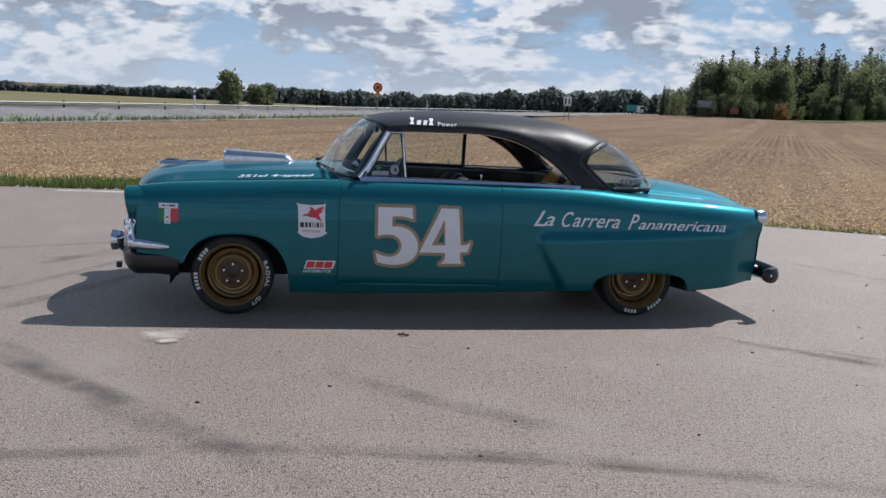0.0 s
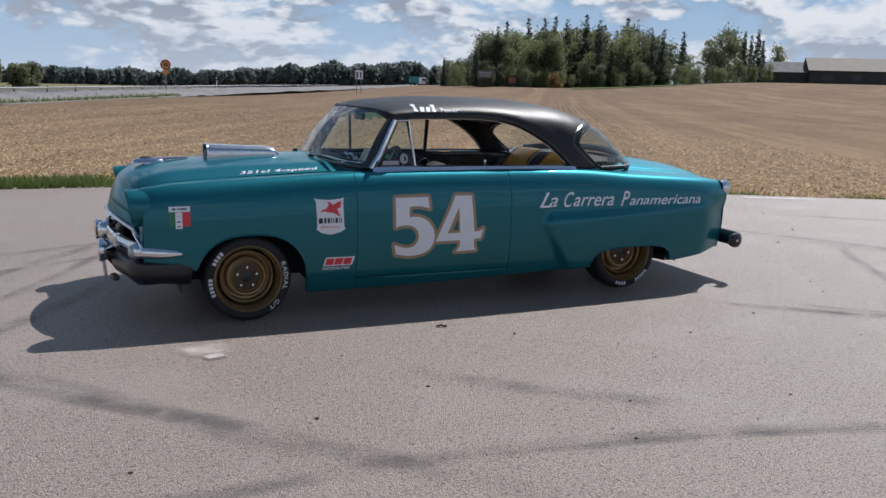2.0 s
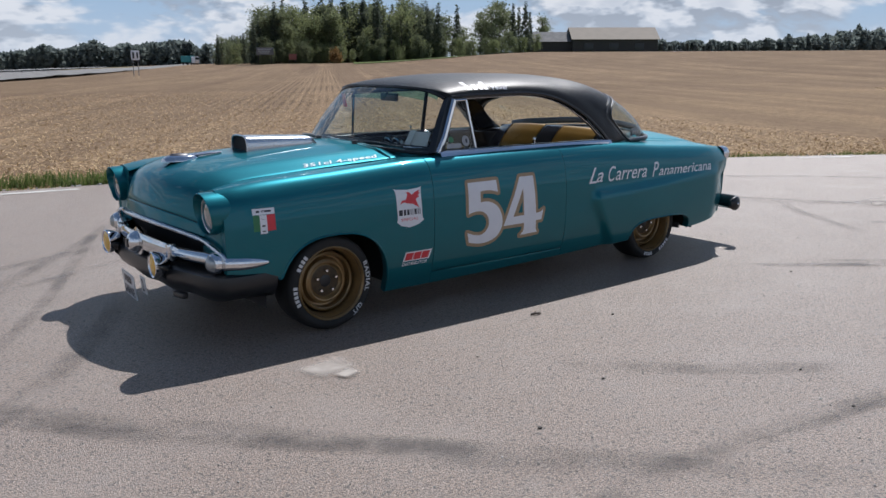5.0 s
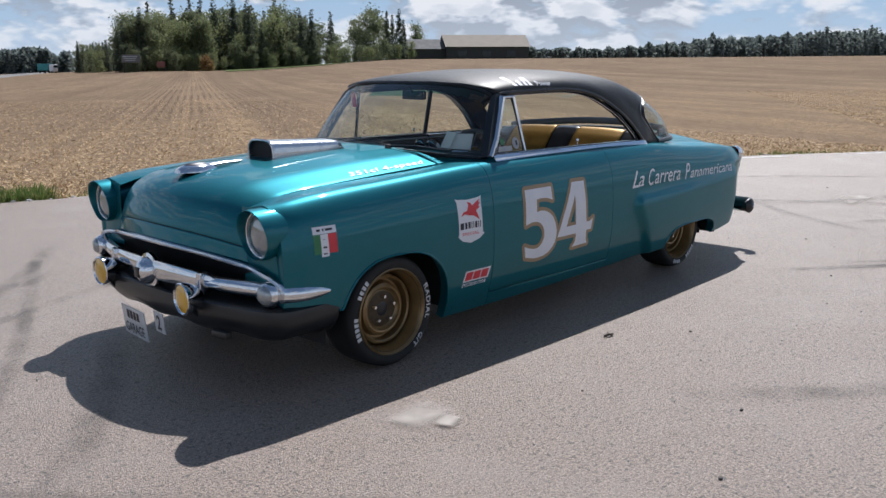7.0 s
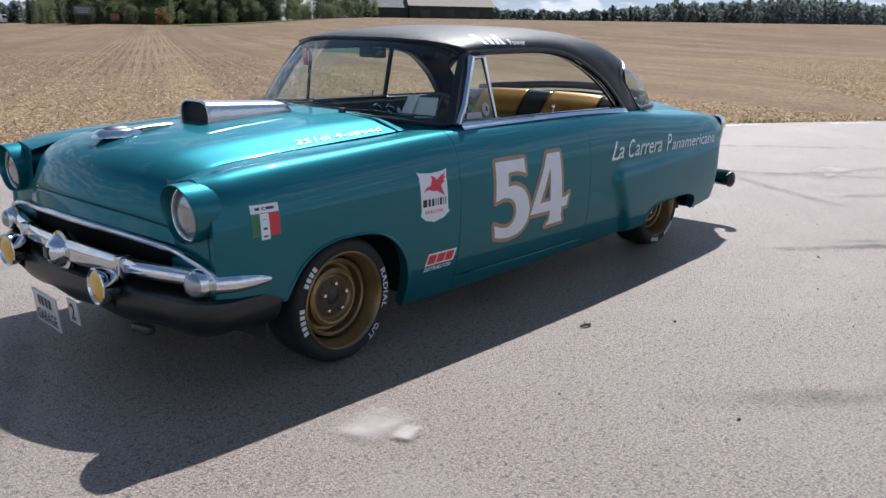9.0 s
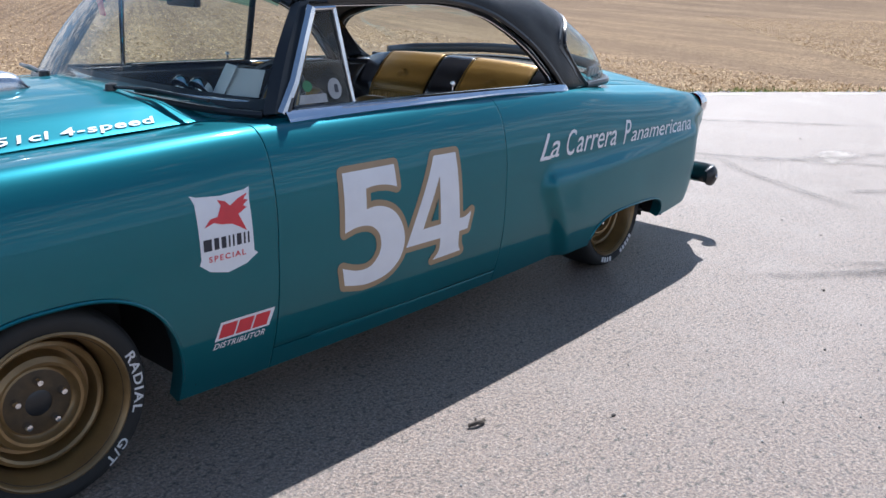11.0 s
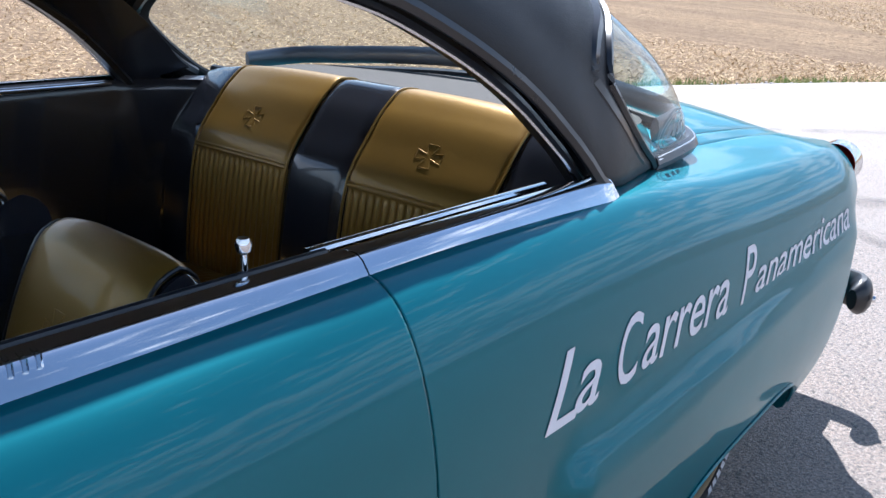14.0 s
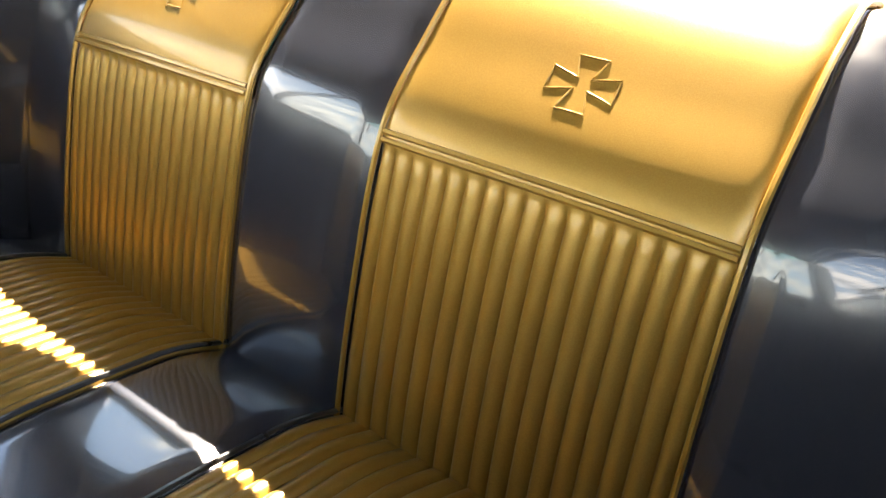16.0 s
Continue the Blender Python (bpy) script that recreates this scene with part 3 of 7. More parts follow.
# windscreen
SCREEN_LOW = path3([(-0.655, -0.735, 0.955), (-0.72, -0.66, 0.96), (-0.80, -0.45, 0.972), (-0.85, -0.2, 0.985), (-0.862, 0, 0.988)])
SCREEN_TOP = path3([(-0.445, -0.628, 1.284), (-0.468, -0.57, 1.312), (-0.50, -0.4, 1.342), (-0.522, -0.2, 1.352), (-0.527, 0, 1.352)])


def screen(t, s):
    p = SCREEN_LOW(s).lerp(SCREEN_TOP(s), t)
    return p + Vector((-0.042, 0, 0.022)) * math.sin(math.pi * t) * (0.25 + 0.75 * s)


sc = [mirrored([screen(i / 12, j / 16) for j in range(17)]) for i in range(13)]
wsheet = sheet(sc)
for f in wsheet.faces:
    f.material_index = 1 if f.calc_center_median().z > 1.285 else 0
pane = part("windscreen", wsheet, [GLASS, SHADE_BAND], car, "curved one-piece windscreen")
pane.visible_shadow = False
part("windscreen_seal", merge(tube(mirrored([screen(0, j / 16) for j in range(17)]), 0.012, 6), tube(mirrored([screen(1, j / 16) for j in range(17)]), 0.011, 6)), TRIM_BLACK, car)
part("header_strip", tube(mirrored([SCREEN_TOP(j / 16).lerp(roof_point(0, VS[int(j * NV / 16)]), 0.6) for j in range(17)]), 0.012, 6), BLACK_VINYL, car)

# A pillars between windscreen and vent window
pillar_rows = []
for i in range(13):
    t = i / 12
    a = screen(t, 0.0)
    b = Vector((-0.585, -0.772, 0.955)).lerp(Vector((-0.40, -0.662, 1.294)), t)
    mid = a.lerp(b, 0.5) + Vector((-0.012, -0.014, 0.006))
    inn = b + Vector((0.02, 0.045, 0))
    ins = a + Vector((0.05, 0.03, -0.01))
    pillar_rows.append([a, mid, b, inn, ins])
both("windscreen_pillar", sheet(pillar_rows, close=True), BLACK_PAINT, "black windscreen pillar")

# side window surround: vent frame, drip rail, rear sweep
def rail_run(a, b, n, out=0.0, drop=0.0):
    pts = []
    for i in range(n + 1):
        x = a + (b - a) * i / n
        pts.append(Vector((x, -(RAIL_Y(x) + out), RAIL_Z(x) - drop)))
    return pts


both("drip_rail", tube([Vector((-0.585, -0.775, 0.96)), Vector((-0.49, -0.72, 1.13))] + rail_run(-0.40, 0.985, 44, 0.004, 0.004), (0.009, 0.011), 6), TRIM_BLACK)
both("window_channel", tube([p + Vector((0, 0.03, -0.024)) for p in rail_run(-0.36, 0.965, 44)], (0.003, 0.004), 6), STEEL, "bright metal window channel")
both("window_weatherstrip", tube([p + Vector((0, 0.045, -0.012)) for p in rail_run(-0.36, 0.965, 44)], (0.022, 0.012), 6), TRIM_BLACK)

VENT = [Vector((-0.545, -0.752, 0.972)), Vector((-0.388, -0.672, 1.262)), Vector((-0.318, -0.672, 1.266)), Vector((-0.288, -0.748, 0.966))]


def vent_frame():
    outer = [tube([VENT[0] + Vector((-0.06, -0.012, -0.02)), VENT[0].lerp(VENT[1], 0.25) + Vector((-0.03, -0.008, 0)), VENT[1] + Vector((-0.02, -0.004, 0.01))], (0.02, 0.024), 8),
             tube([VENT[1] + Vector((-0.02, -0.004, 0.01)), VENT[2] + Vector((0.014, -0.004, 0.01))], (0.01, 0.008), 8),
             tube([VENT[2] + Vector((0.012, -0.002, 0.008)), VENT[3] + Vector((0.008, -0.002, -0.02))], (0.009, 0.011), 8)]
    return merge(*outer)


both("vent_window_frame", vent_frame(), CHROME, "chrome vent window frame")
for sgn in (1, -1):
    bm = bmesh.new()
    bm.faces.new([bm.verts.new((p.x, p.y * sgn, p.z)) for p in VENT])
    pane = part("vent_window", bm, GLASS, car, "small triangular vent window glass")
    pane.visible_shadow = False
    part("vent_window_rim", tube([Vector((p.x, p.y * sgn, p.z)) for p in VENT + VENT[:1]], 0.006, 6), TRIM_BLACK, pane)
# far windows are wound up, with an upright divider
bm = bmesh.new()
up = [(-0.27, 0.752, 0.955), (0.385, 0.755, 0.955), (0.375, 0.665, 1.278), (-0.30, 0.66, 1.28)]
bm.faces.new([bm.verts.new(p) for p in up])
pane = part("side_window", bm, GLASS, car, "raised side window glass")
pane.visible_shadow = False
part("window_divider", tube([(0.395, 0.752, 0.94), (0.385, 0.668, 1.285)], (0.017, 0.014), 8), TRIM_BLACK, car)

# bright belt moulding on the doors and quarters
def belt(a, b):
    prof = [(0.016, -0.016), (0.026, -0.012), (0.028, -0.004), (0.018, 0.012), (0.004, 0.03), (-0.006, 0.036), (-0.03, 0.036)]
    rows = []
    for i in range(25):
        x = a + (b - a) * i / 24
        y, z = INNER(x) + 0.004, INNER_Z(x) - 0.012
        rows.append([Vector((x, -(y + o), z + h)) for o, h in prof])
    return sheet(rows)


mouldings = both("belt_moulding", belt(-0.60, DOOR_B - GAP), CHROME, "chrome belt moulding on door top")
for k in range(30):
    x = -0.36 + 0.0125 * k
    y, z = INNER(x) + 0.004, INNER_Z(x) - 0.012
    part("moulding_rib", tube([Vector((x, -(y + 0.008), z + 0.0265)), Vector((x + 0.003, -(y + 0.0005), z + 0.0345)), Vector((x + 0.004, -(y - 0.014), z + 0.0365))], 0.0026, 5), CHROME, mouldings[0])
both("quarter_moulding", belt(DOOR_B + GAP, 0.985), CHROME, "chrome belt moulding on quarter panel")

# ---- inside the car ----
def lining(sgn, a, b):
    rows = []
    for x in np.linspace(a, b, 12):
        y, z = INNER(x), INNER_Z(x)
        rows.append([Vector((x, sgn * (y - 0.02), z + 0.02)), Vector((x, sgn * (y - 0.05), z + 0.012)), Vector((x, sgn * (y - 0.065), z - 0.02)), Vector((x, sgn * (y - 0.07), 0.7)), Vector((x, sgn * (y - 0.06), 0.24))])
    return sheet(rows)


for sgn in (-1, 1):
    part("door_lining", lining(sgn, DOOR_A + 0.1, DOOR_B - 0.004), BLACK_SEAT, car, "black vinyl door lining", solid=0.01)
    part("quarter_lining", lining(sgn, DOOR_B + 0.004, 1.2), BLACK_SEAT, car, "black vinyl quarter lining", solid=0.01)
    part("window_garnish", tube([(x, sgn * (INNER(x) - 0.045), INNER_Z(x) + 0.018) for x in np.linspace(-0.25, 0.38, 10)], (0.006, 0.005), 8), TRIM_BLACK, car)
    part("quarter_garnish", tube([(x, sgn * (INNER(x) - 0.078), INNER_Z(x) + 0.008) for x in np.linspace(0.38, 0.90, 10)], (0.008, 0.006), 8), CHROME, car, "chrome quarter window garnish")
    knob = lathe([(0.0, 0.045), (0.007, 0.045), (0.010, 0.038), (0.009, 0.03), (0.004, 0.026), (0.004, 0.0)], 14, pose(0.262, sgn * 0.728, 0.958))
    part("lock_knob", knob, CHROME, car, "chrome door lock knob")
    # quarter pillar lining
    rows = []
    for i in range(11):
        t = i / 10
        x = 0.62 + 0.36 * t
        rows.append([Vector((x, sgn * (RAIL_Y(x) - 0.035), RAIL_Z(x) - 0.01)), Vector((x + 0.07, sgn * (RAIL_Y(x) - 0.05), RAIL_Z(x) + 0.01)), Vector((x + 0.16, sgn * (RAIL_Y(x) - 0.075), min(RAIL_Z(x) + 0.03, 1.2)))])
    part("quarter_pillar_lining", sheet(rows), BLACK_SEAT, car, solid=0.006)

shelf = bmesh.new()
shelf.faces.new([shelf.verts.new(q) for q in [(1.19, -0.63, 0.968)] + [(LOW(v).x - 0.05, LOW(v).y * 0.87, 0.968) for v in VS if LOW(v).x > 1.36] + [(LOW(v).x - 0.05, -LOW(v).y * 0.87, 0.968) for v in reversed(VS) if LOW(v).x > 1.36 and v < 1] + [(1.19, 0.63, 0.968)]])
part("parcel_shelf", shelf, GREY_SHELF, car, "grey parcel shelf board")
# chrome strip; its blue-grey reflection is set as an even dull colour
GARNISH = material("dull_garnish_metal", (0.16, 0.18, 0.21), 0.35, 0.5, 0.2, (0.12, 0.135, 0.16), 6.0, 0.5)
part("rear_window_garnish", tube(mirrored([rear_glass(0.95, v) + Vector((-0.03, 0.03 * (1 - v), 0.034)) for v in VS if v > 0.12]), (0.010, 0.026), 8), GARNISH, car, "dull blue-grey rear window garnish strip")
part("shelf_front_rail", tube([(1.2, y, 0.966) for y in np.linspace(-0.66, 0.66, 9)], 0.012, 8), TRIM_BLACK, car)

# seats: profile curves run from the front of the cushion up over the back
def seat_surface(profile, y0, y1, pleat0=None, pleat1=None, pleats=0, depth=0.008, crown=0.02, n=120, centre=0.0, half_width=0.66, base=0.0):
    """Upholstery strip across y between two seams; pleats run along the profile."""
    rows = []
    m = max(6, int(pleats * 8)) if pleats else 10
    for i in range(n + 1):
        t = i / n
        p = profile(t)
        q = profile(min(t + 0.004, 1)) - profile(max(t - 0.004, 0))
        nrm = Vector((-q.z, 0, q.x)).normalized()
        row = []
        for j in range(m + 1):
            s = j / m
            y = y0 + (y1 - y0) * s
            bulge = base - crown * ((y - centre) / half_width) ** 4 * 2.0
            edge = min(s, 1 - s) * (y1 - y0)
            bulge -= 0.007 * math.exp(-edge / 0.006)
            if pleats and pleat0 <= t <= pleat1:
                fade = soft(pleat0, pleat0 + 0.02, t) * (1 - soft(pleat1 - 0.02, pleat1, t))
                bulge += (depth * (abs(math.sin(math.pi * pleats * s)) ** 0.55 - 0.8)) * fade
            elif pleats:
                bulge += 0.002
            row.append(Vector((p.x, y, p.z)) + nrm * bulge)
        rows.append(row)
    return sheet(rows)


BACK = path3([(0.95, 0, 0.44), (0.957, 0, 0.53), (0.974, 0, 0.66), (1.008, 0, 0.82), (1.068, 0, 0.905), (1.126, 0, 0.968), (1.188, 0, 1.003), (1.235, 0, 0.997), (1.26, 0, 0.93)])
CUSHION = path3([(0.44, 0, 0.33), (0.425, 0, 0.42), (0.455, 0, 0.475), (0.56, 0, 0.50), (0.72, 0, 0.518), (0.86, 0, 0.515), (1.01, 0, 0.475)])
SEAM_T = 0.485
STRIPS = [(-0.67, -0.49, 0), (-0.49, -0.104, 1), (-0.104, 0.104, 0), (0.104, 0.49, 1), (0.49, 0.67, 0)]
rear_seat = thing("rear_seat", "gold and black pleated vinyl rear bench seat", "car seat", (0.9, 0, 0.24))


def under(bm, parent):
    bm.transform(Matrix.Translation(-Vector(parent.location)))
    return bm


def piping(profile, y, ts, r=0.0034, crown=0.02, half_width=0.66, centre=0.0):
    """A thin welt along a seam, sunk with the upholstery towards the seat's ends."""
    pts = []
    for t in ts:
        p = profile(t)
        q = profile(min(t + 0.004, 1)) - profile(max(t - 0.004, 0))
        nrm = Vector((-q.z, 0, q.x)).normalized() * (0.0005 - crown * ((y - centre) / half_width) ** 4 * 2.0)
        pts.append((p.x + nrm.x, y, p.z + nrm.z))
    return tube(pts, r, 6)


for y0, y1, gold in STRIPS:
    mat, lab = (GOLD_SEAT, "gold vinyl panel with ribbed pleats") if gold else (BLACK_SEAT, "smooth black vinyl panel")
    part("backrest_panel", under(seat_surface(BACK, y0, y1, 0.03, SEAM_T - 0.008, 17 if gold else 0), rear_seat), mat, rear_seat, lab)
    part("cushion_panel", under(seat_surface(CUSHION, y0, y1, 0.1, 0.97, 17 if gold else 0, 0.007), rear_seat), mat, rear_seat, lab)
for y in (-0.49, -0.104, 0.104, 0.49):
    part("piping", under(piping(BACK, y, np.linspace(0.02, 0.95, 50)), rear_seat), GOLD_SEAT, rear_seat)
    part("piping", under(piping(CUSHION, y, np.linspace(0.1, 0.97, 40)), rear_seat), TRIM_BLACK, rear_seat)
for y0, y1 in ((-0.49, -0.104), (0.104, 0.49)):
    for k in (0, 1):
        p = BACK(SEAM_T + 0.012 * k)
        part("seam_welt", under(tube([(p.x - 0.001 + 0.032 * (y / 0.66) ** 4, y, p.z - 0.022 * (y / 0.66) ** 4) for y in np.linspace(y0 + 0.004, y1 - 0.004, 12)], 0.0035, 6), rear_seat), GOLD_SEAT, rear_seat)


def cross(yc, profile, t0, size, crown=0.02, half_width=0.66, centre=0.0):
    """A flared cross pressed into the vinyl, as a raised rim."""
    a, b, c = 0.10, 0.36, 0.5
    pts = []
    for k in range(4):
        ca, sa = math.cos(k * math.pi / 2), math.sin(k * math.pi / 2)
        for x, y in ((a, a), (b * 0.62, c), (-b * 0.62, c)):
            pts.append((x * ca - y * sa, x * sa + y * ca))
    run = []
    for (x0, y0), (x1, y1) in zip(pts, pts[1:] + pts[:1]):
        for k in range(6):
            run.append((x0 + (x1 - x0) * k / 6, y0 + (y1 - y0) * k / 6))
    out = []
    for u, v in run + run[:1]:
        p = profile(t0 + v * size * 0.83)
        q = profile(t0 + v * size * 0.83 + 0.004) - profile(t0 + v * size * 0.83 - 0.004)
        nrm = Vector((-q.z, 0, q.x)).normalized()
        y = yc + u * size * 0.8
        out.append(Vector((p.x, y, p.z)) + nrm * (0.0021 - crown * ((y - centre) / half_width) ** 4 * 2.0))
    return tube(out, 0.0009, 6, cap=False)


for yc in (-0.297, 0.297):
    part("embossed_cross", under(cross(yc, BACK, 0.625, 0.088), rear_seat), GOLD_SEAT, rear_seat, "flared cross embossed in gold vinyl")
part("seat_base", under(merge(box(0.5, 1.3, 0.2, pose(0.72, 0, 0.32), 0.02)), rear_seat), DARK_INSIDE, rear_seat)

# front bench with split backs
F_BACK = path3([(0.14, 0, 0.41), (0.16, 0, 0.51), (0.195, 0, 0.645), (0.235, 0, 0.755), (0.268, 0, 0.825), (0.302, 0, 0.872), (0.342, 0, 0.887), (0.378, 0, 0.855), (0.39, 0, 0.71), (0.385, 0, 0.45)])
F_CUSHION = path3([(-0.35, 0, 0.33), (-0.36, 0, 0.42), (-0.33, 0, 0.475), (-0.22, 0, 0.5), (0.0, 0, 0.5), (0.2, 0, 0.46)])
front_seat = thing("front_seat", "gold and black vinyl front bench with split backs", "car seat", (-0.1, 0, 0.24))
for y0, y1, gold in [(-0.62, -0.47, 0), (-0.47, -0.12, 1), (-0.12, -0.006, 0), (0.006, 0.12, 0), (0.12, 0.47, 1), (0.47, 0.62, 0)]:
    mat, lab = (GOLD_SEAT, "gold vinyl panel with ribbed pleats") if gold else (BLACK_SEAT, "smooth black vinyl panel")
    part("backrest_panel", under(seat_surface(F_BACK, y0, y1, 0.03, 0.28, 15 if gold else 0, n=70, crown=0.07, half_width=0.31, centre=math.copysign(0.31, y0 + y1)), front_seat), mat, front_seat, lab)
    part("cushion_panel", under(seat_surface(F_CUSHION, y0, y1, 0.1, 0.97, 15 if gold else 0, 0.007, n=50), front_seat), mat, front_seat, lab)
for y in (-0.47, -0.12, 0.12, 0.47):
    part("piping", under(piping(F_BACK, y, np.linspace(0.02, 0.6, 30), 0.0034, 0.07, 0.31, math.copysign(0.31, y)), front_seat), TRIM_BLACK, front_seat)
for yc in (-0.295, 0.295):
    part("embossed_cross", under(cross(yc, F_BACK, 0.36, 0.085, 0.07, 0.31, math.copysign(0.31, yc)), front_seat), GOLD_SEAT, front_seat, "flared cross embossed in gold vinyl")
for s0 in (-1, 1):
    for y in (s0 * 0.62, s0 * 0.006):
        side = bmesh.new()
        side.faces.new([side.verts.new((F_BACK(t).x, y, F_BACK(t).z)) for t in np.linspace(0, 1, 40)])
        part("backrest_side", under(side, front_seat), BLACK_SEAT, front_seat)
    part("backrest_roll", under(tube([F_BACK(t) + Vector((0, s0 * 0.612, 0)) for t in np.linspace(0.05, 0.8, 40)], 0.012, 8), front_seat), BLACK_SEAT, front_seat)
part("seat_base", under(merge(box(0.5, 1.2, 0.2, pose(-0.08, 0, 0.32), 0.02)), front_seat), DARK_INSIDE, front_seat)

# dashboard, wheel, small things in front
dash_rows = []
for j in range(25):
    v = 2 * j / 24 - 1
    k = abs(v)
    dash_rows.append([Vector((-0.74 + 0.12 * k**2.5, v * 0.70, 0.965)), Vector((-0.62 + 0.05 * k**2, v * 0.70, 0.985)), Vector((-0.54, v * 0.70, 0.965)), Vector((-0.52, v * 0.70, 0.92)), Vector((-0.56, v * 0.70, 0.78)), Vector((-0.62, v * 0.70, 0.55))])
part("dashboard", sheet(dash_rows), DARK_INSIDE, car, "dark padded dashboard", solid=0.01)
part("defroster_trim", tube([(-0.70 + 0.1 * abs(v) ** 2.5, v * 0.6, 0.975) for v in np.linspace(-1, 1, 15)], (0.012, 0.006), 6), STEEL, car, "bright dashboard edge strip")
steering = part("steering_wheel", merge(*[tube([(0.19 * math.cos(a), 0.19 * math.sin(a), 0) for a in np.linspace(0, 2 * math.pi, 41)], 0.012, 8, cap=False), lathe([(0, 0.03), (0.035, 0.025), (0.05, 0.0), (0.03, -0.03)], 18), box(0.36, 0.025, 0.012, pose(0, 0, 0), 0.004), tube([(0, 0, -0.02), (0, 0, -0.3)], 0.022, 8)]), TRIM_BLACK, car, "thin-rimmed black steering wheel")
steering.matrix_basis = pose(-0.36, -0.36, 0.9, 0, 62, 180)
mirror = part("rear_view_mirror", merge(box(0.03, 0.19, 0.055, pose(-0.44, 0.0, 1.275), 0.012), tube([(-0.45, 0, 1.29), (-0.48, 0, 1.335)], 0.007, 8)), TRIM_BLACK, car, "dark rear view mirror on a stalk")

# odds and ends on the dash and stickers on the glass
for x, y, w, h, a in ((-0.52, -0.47, 0.13, 0.1, 20), (-0.54, -0.38, 0.1, 0.12, -15)):
    part("paper_sheet", box(0.002, w, h, pose(x, y, 1.02, 0, 28, a), 0.0005), PAPER, car, "loose white paper on the dashboard")
for x, y in ((-0.60, -0.22), (-0.585, -0.30)):
    part("dash_gauge", lathe([(0.0, 0.02), (0.038, 0.02), (0.043, 0.012), (0.043, -0.01)], 24, pose(x, y, 0.985, 0, 55, 10)), CHROME, car, "round chrome-rimmed gauge")
part("red_tag", box(0.003, 0.045, 0.1, pose(-0.50, 0.50, 1.24, 0, -10, 0), 0.001), RED_VINYL, car, "small red tag at the windscreen edge")
DULL_PAPER = material("faded_sticker", (0.34, 0.35, 0.36), 0.5, 0, 0.2, (0.24, 0.25, 0.26), 30.0, 0.6)
VENT_N = (VENT[1] - VENT[0]).cross(VENT[3] - VENT[0]).normalized()
if VENT_N.y > 0:
    VENT_N = -VENT_N


def on_vent(u, v, lift=0.002):
    """u along x, v up, on the near vent pane."""
    k = (v - 0.972) / 0.29
    y = -0.752 + 0.08 * k
    return Vector((u, y - lift, v))


part("vent_sticker", wrapped(filled([[(-0.522, 0.978), (-0.40, 0.978), (-0.40, 1.006), (-0.51, 1.006)]]), lambda u, v: on_vent(u, v)), DULL_PAPER, car, "white strip sticker on the vent glass")
disc = [(math.cos(a), math.sin(a)) for a in np.linspace(0, 2 * math.pi, 25)[:-1]]
part("vent_sticker", wrapped(filled([[(-0.475 + 0.02 * x, 1.032 + 0.018 * y) for x, y in disc]]), lambda u, v: on_vent(u, v)), GREEN_VINYL, car, "round green sticker on the vent glass")
rs2 = part("vent_sticker", wrapped(filled([[(-0.36 + 0.03 * x, 1.018 + 0.034 * y) for x, y in disc]]), lambda u, v: on_vent(u, v)), DULL_PAPER, car, "round white sticker on the vent glass")
part("sticker_mark", wrapped(filled([[(-0.362, 1.006), (-0.346, 1.006), (-0.346, 1.032), (-0.362, 1.032)]]), lambda u, v: on_vent(u, v, 0.003)), NAVY_VINYL, rs2)


def on_rear(x, z, push=0.004):
    """The place on the near side of the rear glass at a given x and z."""
    best, step = (0.5, 0.3), 0.25
    def miss(q):
        p = rear_glass(*q)
        return (p.x - x) ** 2 + (p.z - z) ** 2
    while step > 0.0005:
        near = [(min(max(best[0] + a * step, 0), 1), min(max(best[1] + b * step, 0.01), 0.75)) for a in (-1, 0, 1) for b in (-1, 0, 1)]
        pick = min(near, key=miss)
        if pick == best:
            step *= 0.6
        best = pick
    return rear_glass(*best, push)


def oval(r, thick, push):
    """A thin oval ring drawn on the glass."""
    rows = [[on_rear(1.33 + 0.09 * k * x, 0.985 + 0.043 * k * y, push) for x, y in disc] for k in (r, r - thick)]
    return sheet(rows, close=True)


rear_sticker = part("rear_sticker", oval(1.0, 0.06, 0.002), DULL_PAPER, car, "white oval outline sticker on the rear window")
part("sticker_rim", oval(0.84, 0.05, 0.003), DULL_PAPER, rear_sticker)
for k in (-1, 0, 1):
    bm = bmesh.new()
    bm.faces.new([bm.verts.new(on_rear(1.33 + 0.034 * k + dx, 0.985 + dz, 0.003)) for dx, dz in ((-0.011, -0.013), (0.011, -0.013), (0.011, 0.016), (-0.011, 0.016))])
    part("sticker_bar", bm, DULL_PAPER, rear_sticker)

# ---- lamps, grille, bumpers ----
ALONG = pose(0, 0, 0, 0, -90, 0)  # local z points to -x


def at_front(x, y, z, tilt=0.0):
    return pose(x, y, z) @ pose(0, 0, 0, 0, 0, tilt) @ ALONG


